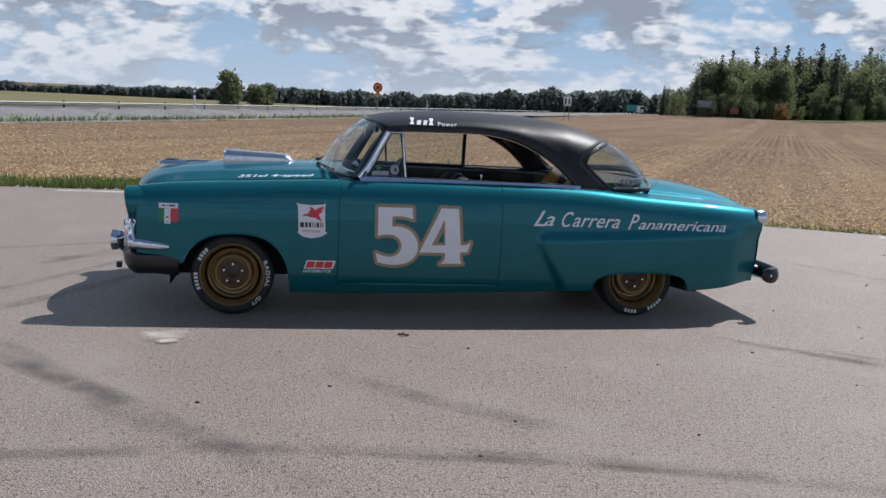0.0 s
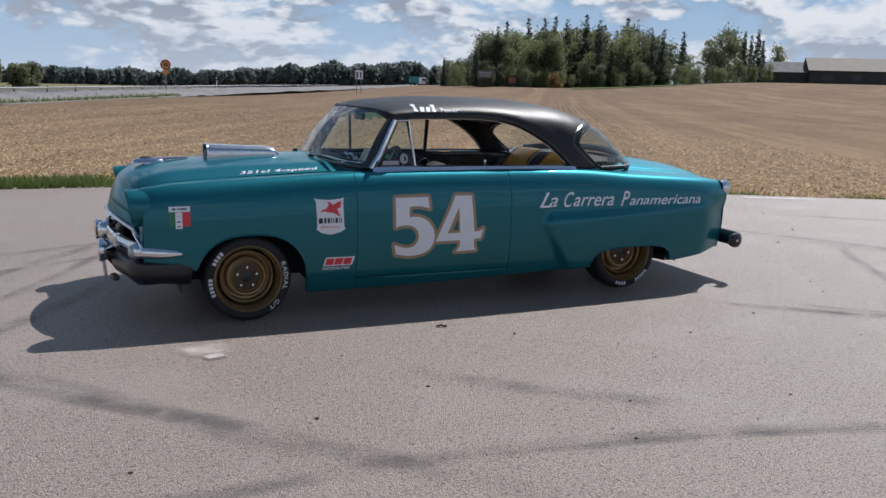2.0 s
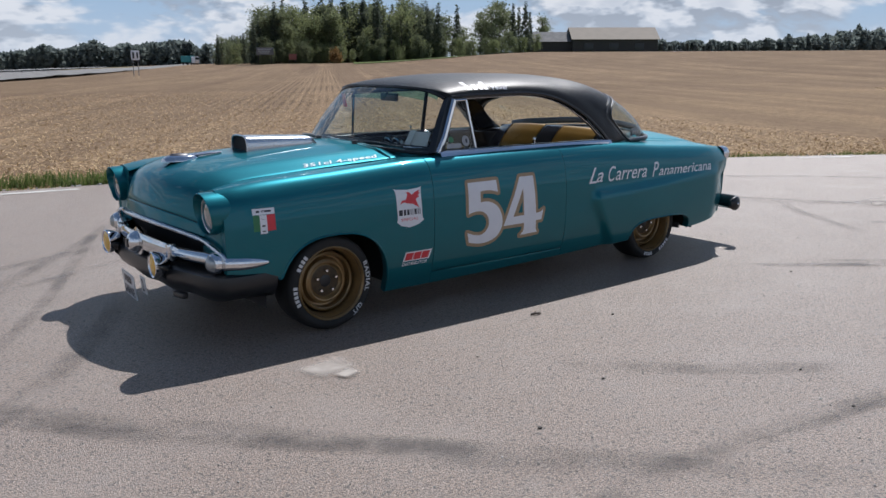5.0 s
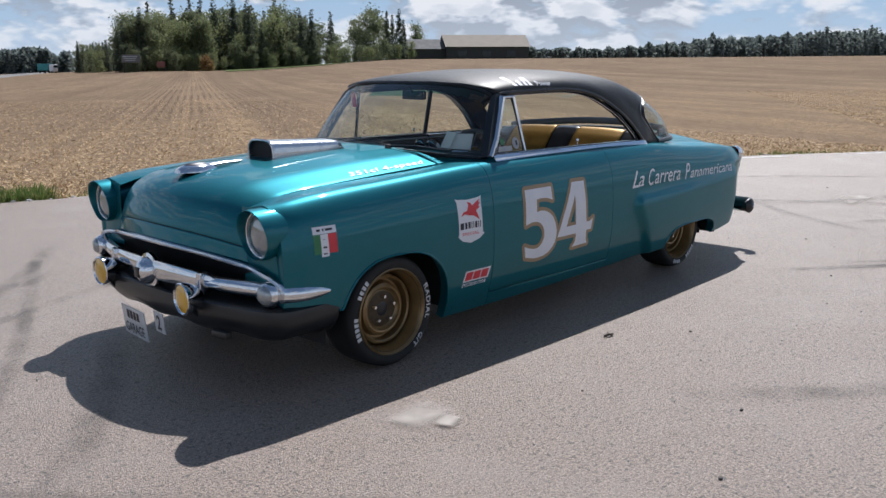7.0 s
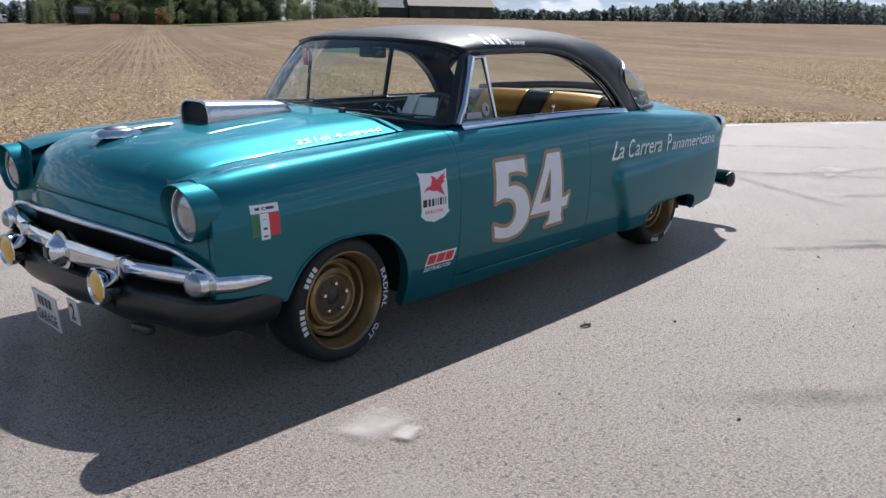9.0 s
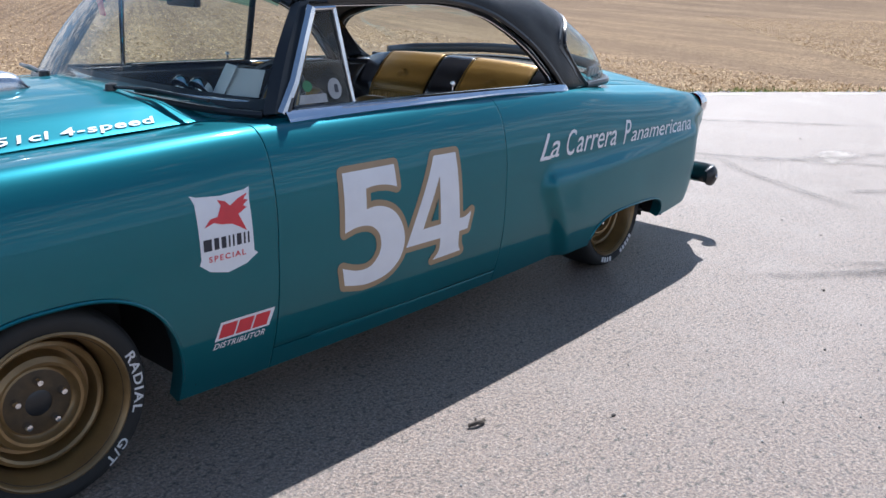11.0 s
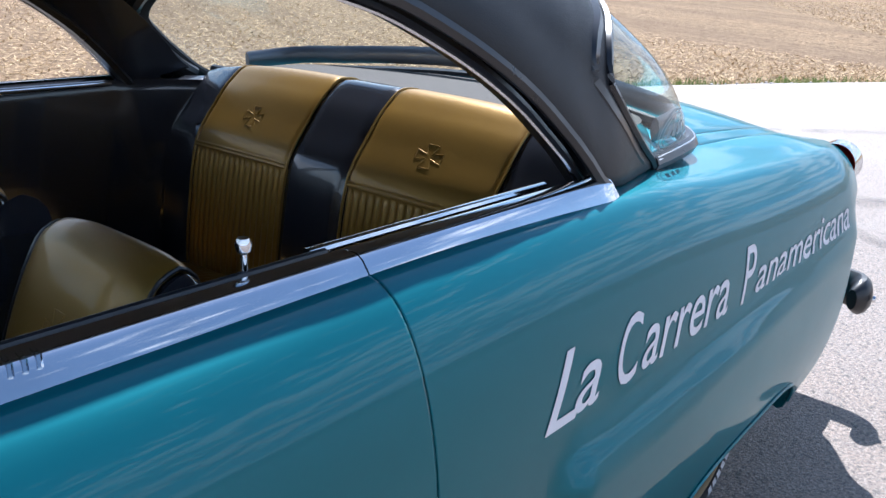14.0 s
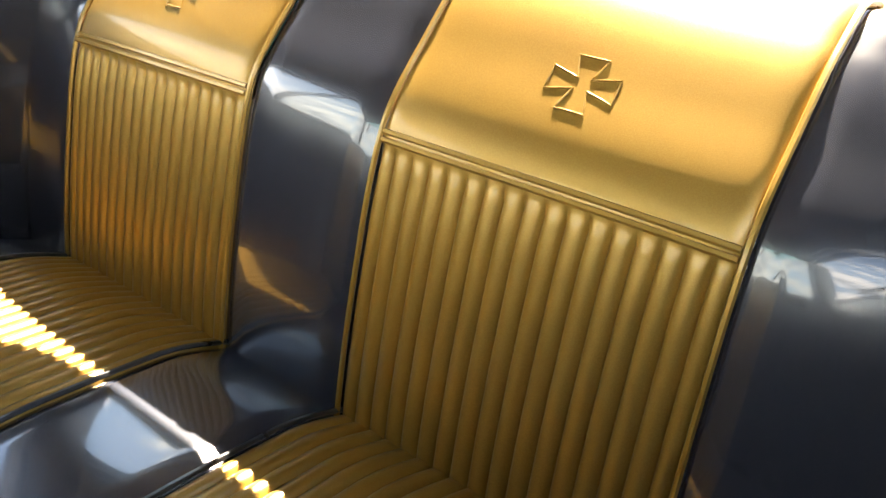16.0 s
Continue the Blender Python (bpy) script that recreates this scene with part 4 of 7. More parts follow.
for sgn in (-1, 1):
    tub = lathe([(0.118, -0.16), (0.116, -0.03), (0.1145, 0.0), (0.1135, 0.026), (0.1125, 0.034), (0.110, 0.0365), (0.1075, 0.033), (0.1055, 0.005), (0.10, -0.02)], 44)
    for v in tub.verts:  # the hood of the lamp leans forward at its top
        v.co.z += 0.17 * max(v.co.x, -0.06) if v.co.z > 0.01 else 0
    tub.transform(at_front(-2.105, sgn * 0.735, 0.735))
    lamp = part("headlamp", tub, TEAL, car, "teal painted headlamp shell")
    part("headlamp_rim", lathe([(0.106, 0.0), (0.1055, 0.01), (0.102, 0.013), (0.098, 0.011), (0.096, 0.002)], 44, at_front(-2.092, sgn * 0.735, 0.732)), CHROME, lamp, "thin chrome ring")
    part("headlamp_lens", lathe([(0.0, 0.03), (0.03, 0.029), (0.06, 0.023), (0.085, 0.013), (0.098, 0.003)], 44, at_front(-2.092, sgn * 0.735, 0.732)), CLEAR_LENS, lamp, "round ribbed glass lens")

# painted panel round each headlamp, between nose and fender
def headlamp_panel():
    rows = []
    for k in range(13):
        z = 0.505 + 0.335 * k / 12
        w = side_w(-2.07, z) - 0.012
        rows.append([Vector((-2.087 + 0.022 * ((y - 0.585) / (w - 0.585)) ** 4, -y, z)) for y in np.linspace(0.585, w, 10)])
    return sheet(rows)


both("headlamp_panel", headlamp_panel(), TEAL, solid=0.004)

# bright moulding along the lower edge of the nose
lip = [bonnet(1.0, v) + Vector((-0.010 - 0.012 * abs(v) ** 6, 0, -0.008)) for v in np.linspace(-1, 1, 41)]
ends = [(Vector((-2.112, s * 0.675, 0.575)), Vector((-2.108, s * 0.74, 0.562)), Vector((-2.098, s * 0.80, 0.545)), Vector((-2.085, s * 0.845, 0.520)), Vector((-2.078, s * 0.862, 0.500))) for s in (-1, 1)]
part("grille_moulding", tube(list(reversed(ends[0])) + lip + list(ends[1]), (0.014, 0.012), 8), STEEL, car, "bright curved moulding over the grille")
part("grille_panel", merge(sheet([[Vector((-2.05 - 0.11 * (1 - (y / 0.86) ** 2) + 0.1 * t, y, 0.60 - 0.05 * (y / 0.86) ** 2 - 0.20 * t)) for y in np.linspace(-0.85, 0.85, 25)] for t in (0, 0.5, 1)])), BLACK_PAINT, car, "dark grille cavity", solid=0.01)


def bar_x(y):
    return -2.225 + 0.17 * (abs(y) / 0.86) ** 2


part("grille_bar", tube([(bar_x(y), y, 0.485) for y in np.linspace(-0.80, 0.80, 41)], (0.035, 0.036), 10), CHROME, car, "chrome horizontal grille bar")
part("grille_blade", tube([(bar_x(y) - 0.02, y, 0.495) for y in np.linspace(-0.5, 0.5, 31)], (0.022, 0.05), 10, taper=lambda t: 0.35 + 0.65 * math.sin(math.pi * t) ** 0.5), CHROME, car)
bullet = part("grille_bullet", lathe([(0.0, 0.06), (0.02, 0.058), (0.045, 0.045), (0.062, 0.02), (0.068, 0.0), (0.085, -0.004), (0.088, -0.02), (0.07, -0.05)], 36, at_front(-2.255, 0.0, 0.485)), CHROME, car, "chrome round grille centre")
part("bullet_badge", box(0.012, 0.04, 0.05, pose(-2.312, 0.0, 0.485), 0.004), TRIM_BLACK, bullet)
for sgn in (-1, 1):
    for y, w in ((0.42, 0.03),):
        part("grille_tooth", box(0.06, 0.03, 0.1, pose(bar_x(y) - 0.02, sgn * y, 0.485), 0.01), CHROME, car)
    pod = lathe([(0.0, 0.035), (0.03, 0.033), (0.05, 0.02), (0.058, 0.0), (0.06, -0.06), (0.05, -0.16), (0.03, -0.2)], 30, at_front(-2.115, sgn * 0.80, 0.478, -sgn * 12))
    part("parking_lamp", pod, CHROME, car, "chrome parking lamp pod")
    part("parking_lens", lathe([(0.0, 0.045), (0.025, 0.042), (0.04, 0.03), (0.044, 0.02)], 26, at_front(-2.118, sgn * 0.80, 0.478, -sgn * 12)), CLEAR_LENS, car, "small round parking lens")
    spear = []
    for i in range(15):
        t = i / 14
        x = -2.09 + 0.235 * t
        spear.append((x, sgn * (side_w(max(x, -2.07), 0.475) + 0.004), 0.478 - 0.012 * t))
    part("side_spear", tube(spear, (0.022, 0.034), 10, taper=lambda t: 0.25 + 0.75 * (1 - t**3)), CHROME, car, "chrome spear wrapped on the fender")
    # fog lamps
    fx, fy, fz = -2.30, sgn * 0.405, 0.425
    fog = part("fog_lamp", lathe([(0.0, -0.09), (0.03, -0.085), (0.06, -0.05), (0.073, -0.01), (0.075, 0.012), (0.07, 0.016), (0.064, 0.01)], 34, at_front(fx, fy, fz, sgn * 3)), CHROME, car, "chrome fog lamp shell")
    part("fog_lens", lathe([(0.0, 0.022), (0.03, 0.02), (0.055, 0.014), (0.066, 0.008)], 34, at_front(fx, fy, fz, sgn * 3)), AMBER, fog, "yellow fog lamp lens")
    part("fog_bracket", tube([(fx + 0.04, fy, fz - 0.06), (fx + 0.06, fy, 0.34), (fx + 0.14, fy, 0.33)], 0.012, 8), BLACK_PAINT, fog)

# bumper pan and lower valance, painted dark, wrapped round to the wheel openings
PAN = path3([(-1.80, -0.862, 0), (-1.95, -0.872, 0), (-2.06, -0.862, 0), (-2.125, -0.80, 0), (-2.175, -0.62, 0), (-2.225, -0.35, 0), (-2.24, 0, 0), (-2.225, 0.35, 0), (-2.175, 0.62, 0), (-2.125, 0.80, 0), (-2.06, 0.862, 0), (-1.95, 0.872, 0), (-1.80, 0.862, 0)])
pan_rows = []
for i in range(81):
    t = i / 80
    p, d = PAN(t), (PAN(min(t + 0.01, 1)) - PAN(max(t - 0.01, 0))).normalized()
    out = Vector((-d.y, d.x, 0))
    out = out if out.dot(Vector((p.x + 1.8, p.y, 0))) > 0 else -out
    rise = 0.012 * math.sin(6 * math.pi * t) ** 2
    pan_rows.append([p + out * o + Vector((0, 0, z)) for o, z in ((-0.10, 0.425), (-0.005, 0.42), (0.022, 0.405), (0.03, 0.37), (0.022, 0.325), (0.0, 0.29 + rise), (-0.03, 0.262 + rise), (-0.14, 0.25))])
part("bumper_pan", sheet(pan_rows), BLACK_PAINT, car, "black front bumper pan", solid=0.008)
for y in (-0.66, -0.44, 0.44, 0.66):
    part("pan_bolt", lathe([(0.0, 0.008), (0.008, 0.007), (0.011, 0.0)], 10, at_front(-2.20 + 0.05 * (abs(y) / 0.66), y, 0.315)), CHROME, car)
part("valance_bracket", box(0.04, 0.1, 0.035, pose(-2.235, -0.60, 0.285, 0, 0, 10), 0.012), BLACK_PAINT, car)

# plates hung under the bumper
for (y, z, w, h, dark) in ((0.15, 0.195, 0.27, 0.155, 1), (-0.105, 0.245, 0.1, 0.105, 2)):
    plate = part("front_plate", box(0.006, w, h, pose(-2.27, y, z, 0, -6, -4), 0.002), PLATE, car, "white enamel front plate")
    if dark == 1:
        words = fit_width(lettering("GARAGE", 0.06, 0, 0.001, 1.05), 0.22, 0.052)
        words.transform(pose(-2.2745, y, z, 0, -6, -4) @ Matrix(((0, 0, -1, 0), (-1, 0, 0, 0.11), (0, 1, 0, -0.062), (0, 0, 0, 1))))
        part("plate_writing", words, NAVY_VINYL, plate)
        for dz, ws in ((0.035, [0.03] * 4),):
            wide = sum(ws) + 0.009 * (len(ws) - 1)
            for words in bars(ws, 0.045, 0.009):
                words.transform(pose(-2.2745, y, z, 0, -6, -4) @ Matrix(((0, 0, -1, 0), (-1, 0, 0, wide / 2), (0, 1, 0, dz - 0.022), (0, 0, 0, 1))))
                part("plate_bar", words, NAVY_VINYL, plate)
    else:
        words = fit_width(lettering("2", 0.08, 0, 0.002), 0.045, 0.075)
        words.transform(pose(-2.2745, y, z, 0, -6, -4) @ Matrix(((0, 0, -1, 0), (-1, 0, 0, 0.0225), (0, 1, 0, -0.037), (0, 0, 0, 1))))
        part("plate_writing", words, NAVY_VINYL, plate)

# rear bumper, wrapped round the corners of the body
RB = path3([(2.43, -0.848, 0.335), (2.47, -0.862, 0.335), (2.525, -0.845, 0.335), (2.548, -0.76, 0.335), (2.552, -0.5, 0.335), (2.555, 0, 0.335), (2.552, 0.5, 0.335), (2.548, 0.76, 0.335), (2.525, 0.845, 0.335), (2.47, 0.862, 0.335), (2.43, 0.848, 0.335)])
part("rear_bumper", tube([RB(i / 70) for i in range(71)], (0.034, 0.06), 14, taper=lambda t: min(1.0, 0.55 + 0.45 * (min(t, 1 - t) / 0.025) ** 0.5)), BLACK_PAINT, car, "black painted rear bumper")
# filler sheet added to close the lit gap in the tail's shadow
part("rear_apron", sheet([[Vector((x, y, 0.33 - 0.25 * (x - 2.36))) for y in np.linspace(-0.77, 0.77, 9)] for x in (2.34, 2.44, 2.545)]), TEAL, car, solid=0.006)
for sgn in (-1, 1):
    part("bumper_arm", tube([(2.36, sgn * 0.6, 0.34), (2.55, sgn * 0.6, 0.335)], 0.03, 8), BLACK_PAINT, car)
    part("bumper_bolt", lathe([(0.0, 0.008), (0.009, 0.007), (0.012, 0.0)], 10, pose(2.47, sgn * 0.90, 0.34, 90 if sgn < 0 else -90, 0, 0)), CHROME, car)
    tail = part("tail_lamp", lathe([(0.062, -0.06), (0.066, 0.0), (0.062, 0.012), (0.054, 0.01)], 28, pose(2.432, sgn * 0.738, 0.752, 0, 90, 0)), CHROME, car, "chrome tail lamp ring")
    part("tail_lens", lathe([(0.0, 0.03), (0.03, 0.026), (0.055, 0.006)], 28, pose(2.432, sgn * 0.738, 0.752, 0, 90, 0)), RED_LENS, tail, "round red lens")

# ram air scoop on the hood
scoop_rows = []
for i in range(19):
    t = i / 18
    x = -1.575 + 0.53 * t
    h = (0.108 - 0.048 * t) * (1 - 0.93 * soft(0.86, 1.0, t))
    w = 0.112 * (1 - 0.14 * t) * (1 - 0.25 * soft(0.88, 1.0, t))
    base = 0.969 + 0.024 * t
    scoop_rows.append([Vector((x, w * math.copysign(abs(math.cos(a)) ** 0.5, math.cos(a)), base - 0.012 + (h + 0.006) * max(math.sin(a), 0.0) ** 0.5)) for a in np.linspace(0, math.pi, 25)])
scoop = part("hood_scoop", sheet(scoop_rows), STEEL, car, "polished metal hood scoop", solid=0.004)
part("scoop_mouth", tube([p + Vector((0.0, 0, 0)) for p in scoop_rows[0]], 0.006, 8), STEEL, scoop)
part("scoop_inside", sheet([[Vector((-1.555, p.y * 0.96, p.z - 0.004)) for p in scoop_rows[0]], [Vector((-1.555, p.y * 0.96, 0.95)) for p in scoop_rows[0]]]), DARK_INSIDE, scoop)
# hood ornament
orn = lathe([(0.0, 0.03), (0.03, 0.028), (0.06, 0.02), (0.075, 0.008), (0.08, -0.01)], 26, Matrix.Translation((-1.955, 0, 0.950)) @ Matrix.Diagonal((1.5, 0.8, 1, 1)))
part("hood_badge", merge(orn, tube([(-1.98, 0, 0.962), (-1.8, 0, 0.974), (-1.7, 0, 0.976)], (0.035, 0.012), 8, taper=lambda t: 1 - 0.6 * t)), CHROME, car, "chrome hood ornament with dark centre")
part("hood_badge_centre", lathe([(0.0, 0.034), (0.035, 0.03), (0.045, 0.022)], 22, Matrix.Translation((-1.962, 0, 0.952)) @ Matrix.Diagonal((1.4, 0.8, 1, 1))), NAVY_VINYL, car)

# wipers
for sgn in (-1, 1):
    a, b = screen(0.02, 0.70), screen(0.05, 0.22)
    pv, tip = Vector((a.x - 0.035, sgn * abs(a.y), a.z + 0.012)), Vector((b.x - 0.05, sgn * abs(b.y), b.z + 0.015))
    part("wiper", merge(tube([pv, pv.lerp(tip, 0.5) + Vector((-0.012, 0, 0.012)), tip], 0.006, 6), tube([pv.lerp(tip, 0.3), tip.lerp(pv, -0.12)], (0.009, 0.007), 6), lathe([(0, 0.03), (0.018, 0.025), (0.02, 0)], 14, Matrix.Translation(pv - Vector((0, 0, 0.015))))), TRIM_BLACK, car, "black wiper arm and blade")

# ---- wheels ----
DARK_GOLD = material("dark_hub_paint", (0.06, 0.042, 0.024), 0.6, 0.3, 0, (0.12, 0.08, 0.04), 30.0, 0.5)
def wheel(x, y, sgn, turn):
    w = part("wheel", lathe([(0.20, -0.10), (0.212, -0.11), (0.214, -0.102), (0.205, -0.09), (0.203, -0.06), (0.197, -0.045), (0.188, -0.03), (0.18, -0.02), (0.176, 0.03), (0.172, 0.046), (0.163, 0.05), (0.156, 0.044), (0.15, 0.005), (0.14, 0.003), (0.13, 0.038), (0.116, 0.046), (0.108, 0.044), (0.101, 0.026), (0.095, 0.022), (0.088, 0.026), (0.055, 0.03), (0.04, 0.026), (0.036, 0.03), (0.0, 0.03)], 64), GOLD_RIM, car, "gold painted steel wheel")
    w.matrix_basis = pose(x, y, 0.277, 90 if sgn < 0 else -90, 0, 0) @ pose(0, 0, 0, 0, 0, turn)
    return w


def wheel_parts(w):
    tyre = part("tyre", lathe([(0.2, 0.1), (0.214, 0.108), (0.222, 0.11), (0.24, 0.116), (0.258, 0.112), (0.268, 0.1), (0.275, 0.085), (0.279, 0.05), (0.28, 0.0), (0.279, -0.05), (0.275, -0.085), (0.262, -0.105), (0.24, -0.112), (0.2, -0.1)], 72), RUBBER, w, "black radial tyre with white letters")
    # white letters run round the sidewall
    def ring(bm, start, radius):
        for v in bm.verts:
            a = radians(start) - v.co.x / radius
            r = radius + v.co.y
            v.co = Vector((r * math.cos(a), r * math.sin(a), 0.1165 - 0.3 * max(r - 0.258, 0)))
        return bm
    for k, n in ((0, 5), (1, 4)):
        for letter in bars([0.0165] * n, 0.026, 0.0075):
            part("tyre_letter", ring(letter, 205 - 50 * k, 0.226), TYRE_WHITE, tyre, "raised white letter block")
    word = fit_width(lettering("RADIAL", 0.03, 0, 0.0006, 1.15), 0.175, 0.028)
    part("tyre_lettering", ring(wrapped(word, lambda u, v: Vector((u, v, 0)), 0.01), 25, 0.225), TYRE_WHITE, tyre, "raised white letters")
    word = fit_width(lettering("G/T", 0.03, 0, 0.0006, 1.15), 0.075, 0.028)
    part("tyre_lettering", ring(wrapped(word, lambda u, v: Vector((u, v, 0)), 0.01), -38, 0.225), TYRE_WHITE, tyre, "raised white letters")
    part("wheel_barrel", lathe([(0.204, 0.1), (0.214, 0.106), (0.217, 0.112), (0.211, 0.116), (0.203, 0.108), (0.198, 0.085), (0.19, 0.07), (0.186, 0.03), (0.184, 0.0)], 64), GOLD_RIM, w)
    part("wheel_cap", lathe([(0.0, 0.036), (0.026, 0.036), (0.036, 0.032), (0.04, 0.02)], 24), BLACK_PAINT, w, "dark wheel hub")
    # darker brown face on the dish round the hub
    part("wheel_dish", lathe([(0.090, 0.0262), (0.06, 0.0325), (0.036, 0.0325)], 40), DARK_GOLD, w)
    for i in range(5):
        a = 2 * math.pi * i / 5 + 0.3
        part("lug_nut", lathe([(0.0, 0.03), (0.008, 0.029), (0.0105, 0.022), (0.0115, 0.004)], 8, pose(0.064 * math.cos(a), 0.064 * math.sin(a), 0.026)), CHROME, w)


for x, y, sgn, turn in ((FRONT_AXLE + 0.012, -TRACK - 0.062, -1, 0), (REAR_AXLE - 0.01, -TRACK, -1, 118), (FRONT_AXLE, TRACK, 1, 40), (REAR_AXLE, TRACK - 0.035, 1, 10)):
    wheel_parts(wheel(x, y, sgn, turn))
part("axle", merge(tube([(FRONT_AXLE, -0.62, 0.287), (FRONT_AXLE, 0.62, 0.287)], 0.03, 8), tube([(REAR_AXLE, -0.6, 0.287), (REAR_AXLE, 0.6, 0.287)], 0.04, 8)), DARK_INSIDE, car)
part("exhaust_pipe", tube([(1.75, -0.5, 0.22), (1.86, -0.66, 0.215), (1.9, -0.74, 0.212)], 0.035, 12), TRIM_BLACK, car, "dark exhaust tip")

# ---- stickers and paint on the sides ----
def on_side(u, v, lift=0.0012):
    return Vector((u, -side_w(u, v) - lift, v))


FIVE = [(-0.477, 0.773), (-0.242, 0.774), (-0.235, 0.696), (-0.276, 0.709), (-0.331, 0.715), (-0.379, 0.711), (-0.38, 0.641), (-0.337, 0.645), (-0.29, 0.635), (-0.241, 0.606), (-0.206, 0.554), (-0.195, 0.496), (-0.213, 0.439), (-0.257, 0.398), (-0.31, 0.38), (-0.384, 0.375), (-0.471, 0.392), (-0.486, 0.457), (-0.432, 0.438), (-0.379, 0.433), (-0.337, 0.451), (-0.312, 0.493), (-0.317, 0.539), (-0.339, 0.567), (-0.373, 0.584), (-0.425, 0.587), (-0.476, 0.575)]
FOUR = [(-0.186, 0.467), (-0.041, 0.777), (0.08, 0.776), (0.104, 0.524), (0.141, 0.527), (0.172, 0.543), (0.153, 0.475), (0.104, 0.473), (0.106, 0.419), (0.121, 0.393), (0.038, 0.39), (-0.037, 0.388), (-0.017, 0.405), (-0.005, 0.428), (-0.004, 0.467)]
HOLE = [(-0.1, 0.519), (-0.016, 0.701), (-0.005, 0.521)]


def smooth_loop(pts, corners):
    """Rounds the bends of a digit between its sharp corners."""
    out, n = [], len(pts)
    for i in range(n):
        a, b = Vector((*pts[i], 0)), Vector((*pts[(i + 1) % n], 0))
        p, q = Vector((*pts[i - 1], 0)), Vector((*pts[(i + 2) % n], 0))
        m0 = Vector((0, 0, 0)) if i in corners else (b - p) * 0.5
        m1 = Vector((0, 0, 0)) if (i + 1) % n in corners else (q - a) * 0.5
        if i in corners and (i + 1) % n in corners:
            out.append(tuple(a.xy))
            continue
        for k in range(4):
            t = k / 4
            c = a * (2 * t**3 - 3 * t**2 + 1) + m0 * (t**3 - 2 * t**2 + t) + b * (3 * t**2 - 2 * t**3) + m1 * (t**3 - t**2)
            out.append(tuple(c.xy))
    return out


FIVE = smooth_loop(FIVE, {0, 1, 2, 5, 6, 16, 17, 26})
FOUR = smooth_loop(FOUR, {0, 1, 2, 3, 5, 6, 7, 9, 11, 14})
for sgn in (-1, 1):
    def lay(bm, lift, long=0.04, sgn=sgn):
        if sgn < 0:
            return wrapped(bm, lambda u, v: on_side(u, v, lift), long)
        return wrapped(bm, lambda u, v: Vector((-0.31 - u, side_w(-0.31 - u, v) + lift, v)), long)
    spot = on_side if sgn < 0 else (lambda u, v, h: Vector((-0.31 - u, side_w(-0.31 - u, v) + h, v)))
    both54 = part("race_number", merge(lay(filled([FIVE]), 0.0007), lay(filled([FOUR]), 0.0007), *halo(FIVE, 0.021, spot, 0.0009), *halo(FOUR, 0.021, spot, 0.0009)), TAN_VINYL, car, "tan outline of the race number 54", keep=True)
    part("number_gap", lay(filled([[(-0.058, 0.54), (-0.022, 0.62), (-0.019, 0.54)]]), 0.0032), TEAL, both54)
    part("race_digit", lay(filled([FIVE]), 0.0025), WHITE_VINYL, both54, "white digit 5")
    part("race_digit", lay(filled([FOUR, HOLE]), 0.0025), WHITE_VINYL, both54, "white digit 4")

def script_word(cap, rest, width):
    """A brush-like word: a tall capital and small slanted letters."""
    a = fit_width(lettering(cap, 0.1, 0.5, 0.0004), 0.088, 0.108)
    b = lettering(rest, 0.1, 0.42, 0.0005, 1.0)
    fit_width(b, width - 0.078, 0.068)
    for v in b.verts:
        v.co.x += 0.078
        v.co.y += 0.004
    return merge(a, b)


for cap, rest, at, width in (("L", "a", 0.0, 0.155), ("C", "arrera", 0.205, 0.435), ("P", "anamericana", 0.70, 0.765)):
    part("script_word", wrapped(script_word(cap, rest, width), lambda u, v, at=at: on_side(0.618 + at + u, 0.672 + v - 0.018 * (at + u) / 1.46, 0.0014), 0.04), WHITE_VINYL, car, "white slanted lettering on the quarter panel")

# shield sticker: plain winged shape and bars in place of the maker's name
shield = [(-1.03, 0.785), (-1.01, 0.778), (-0.932, 0.772), (-0.852, 0.778), (-0.832, 0.785), (-0.838, 0.75), (-0.832, 0.595), (-0.82, 0.585), (-0.86, 0.56), (-0.925, 0.546), (-0.985, 0.56), (-1.018, 0.585), (-1.012, 0.6), (-1.018, 0.76)]
sh = part("shield_sticker", wrapped(filled([shield]), lambda u, v: on_side(u, v, 0.0009)), WHITE_VINYL, car, "white shield sticker with a red shape")
wing = [(-0.995, 0.69), (-0.975, 0.712), (-0.95, 0.715), (-0.935, 0.745), (-0.945, 0.762), (-0.92, 0.755), (-0.905, 0.74), (-0.875, 0.757), (-0.842, 0.768), (-0.858, 0.752), (-0.843, 0.748), (-0.862, 0.735), (-0.85, 0.728), (-0.88, 0.712), (-0.87, 0.69), (-0.855, 0.66), (-0.88, 0.675), (-0.905, 0.688), (-0.94, 0.692), (-0.965, 0.7)]
part("shield_emblem", wrapped(filled([wing]), lambda u, v: on_side(u, v, 0.0018)), RED_VINYL, sh)
for blk in bars([0.027, 0.016, 0.016, 0.006, 0.006, 0.016, 0.006, 0.006], 0.034, 0.008):
    part("shield_bar", wrapped(blk, lambda u, v: on_side(-1.003 + u, 0.622 + v, 0.0018)), NAVY_VINYL, sh)
part("shield_word", wrapped(fit_width(lettering("SPECIAL", 0.03, 0, 0.0005, 1.3), 0.125, 0.017), lambda u, v: on_side(-0.988 + u, 0.588 + v, 0.0018)), RED_VINYL, sh)

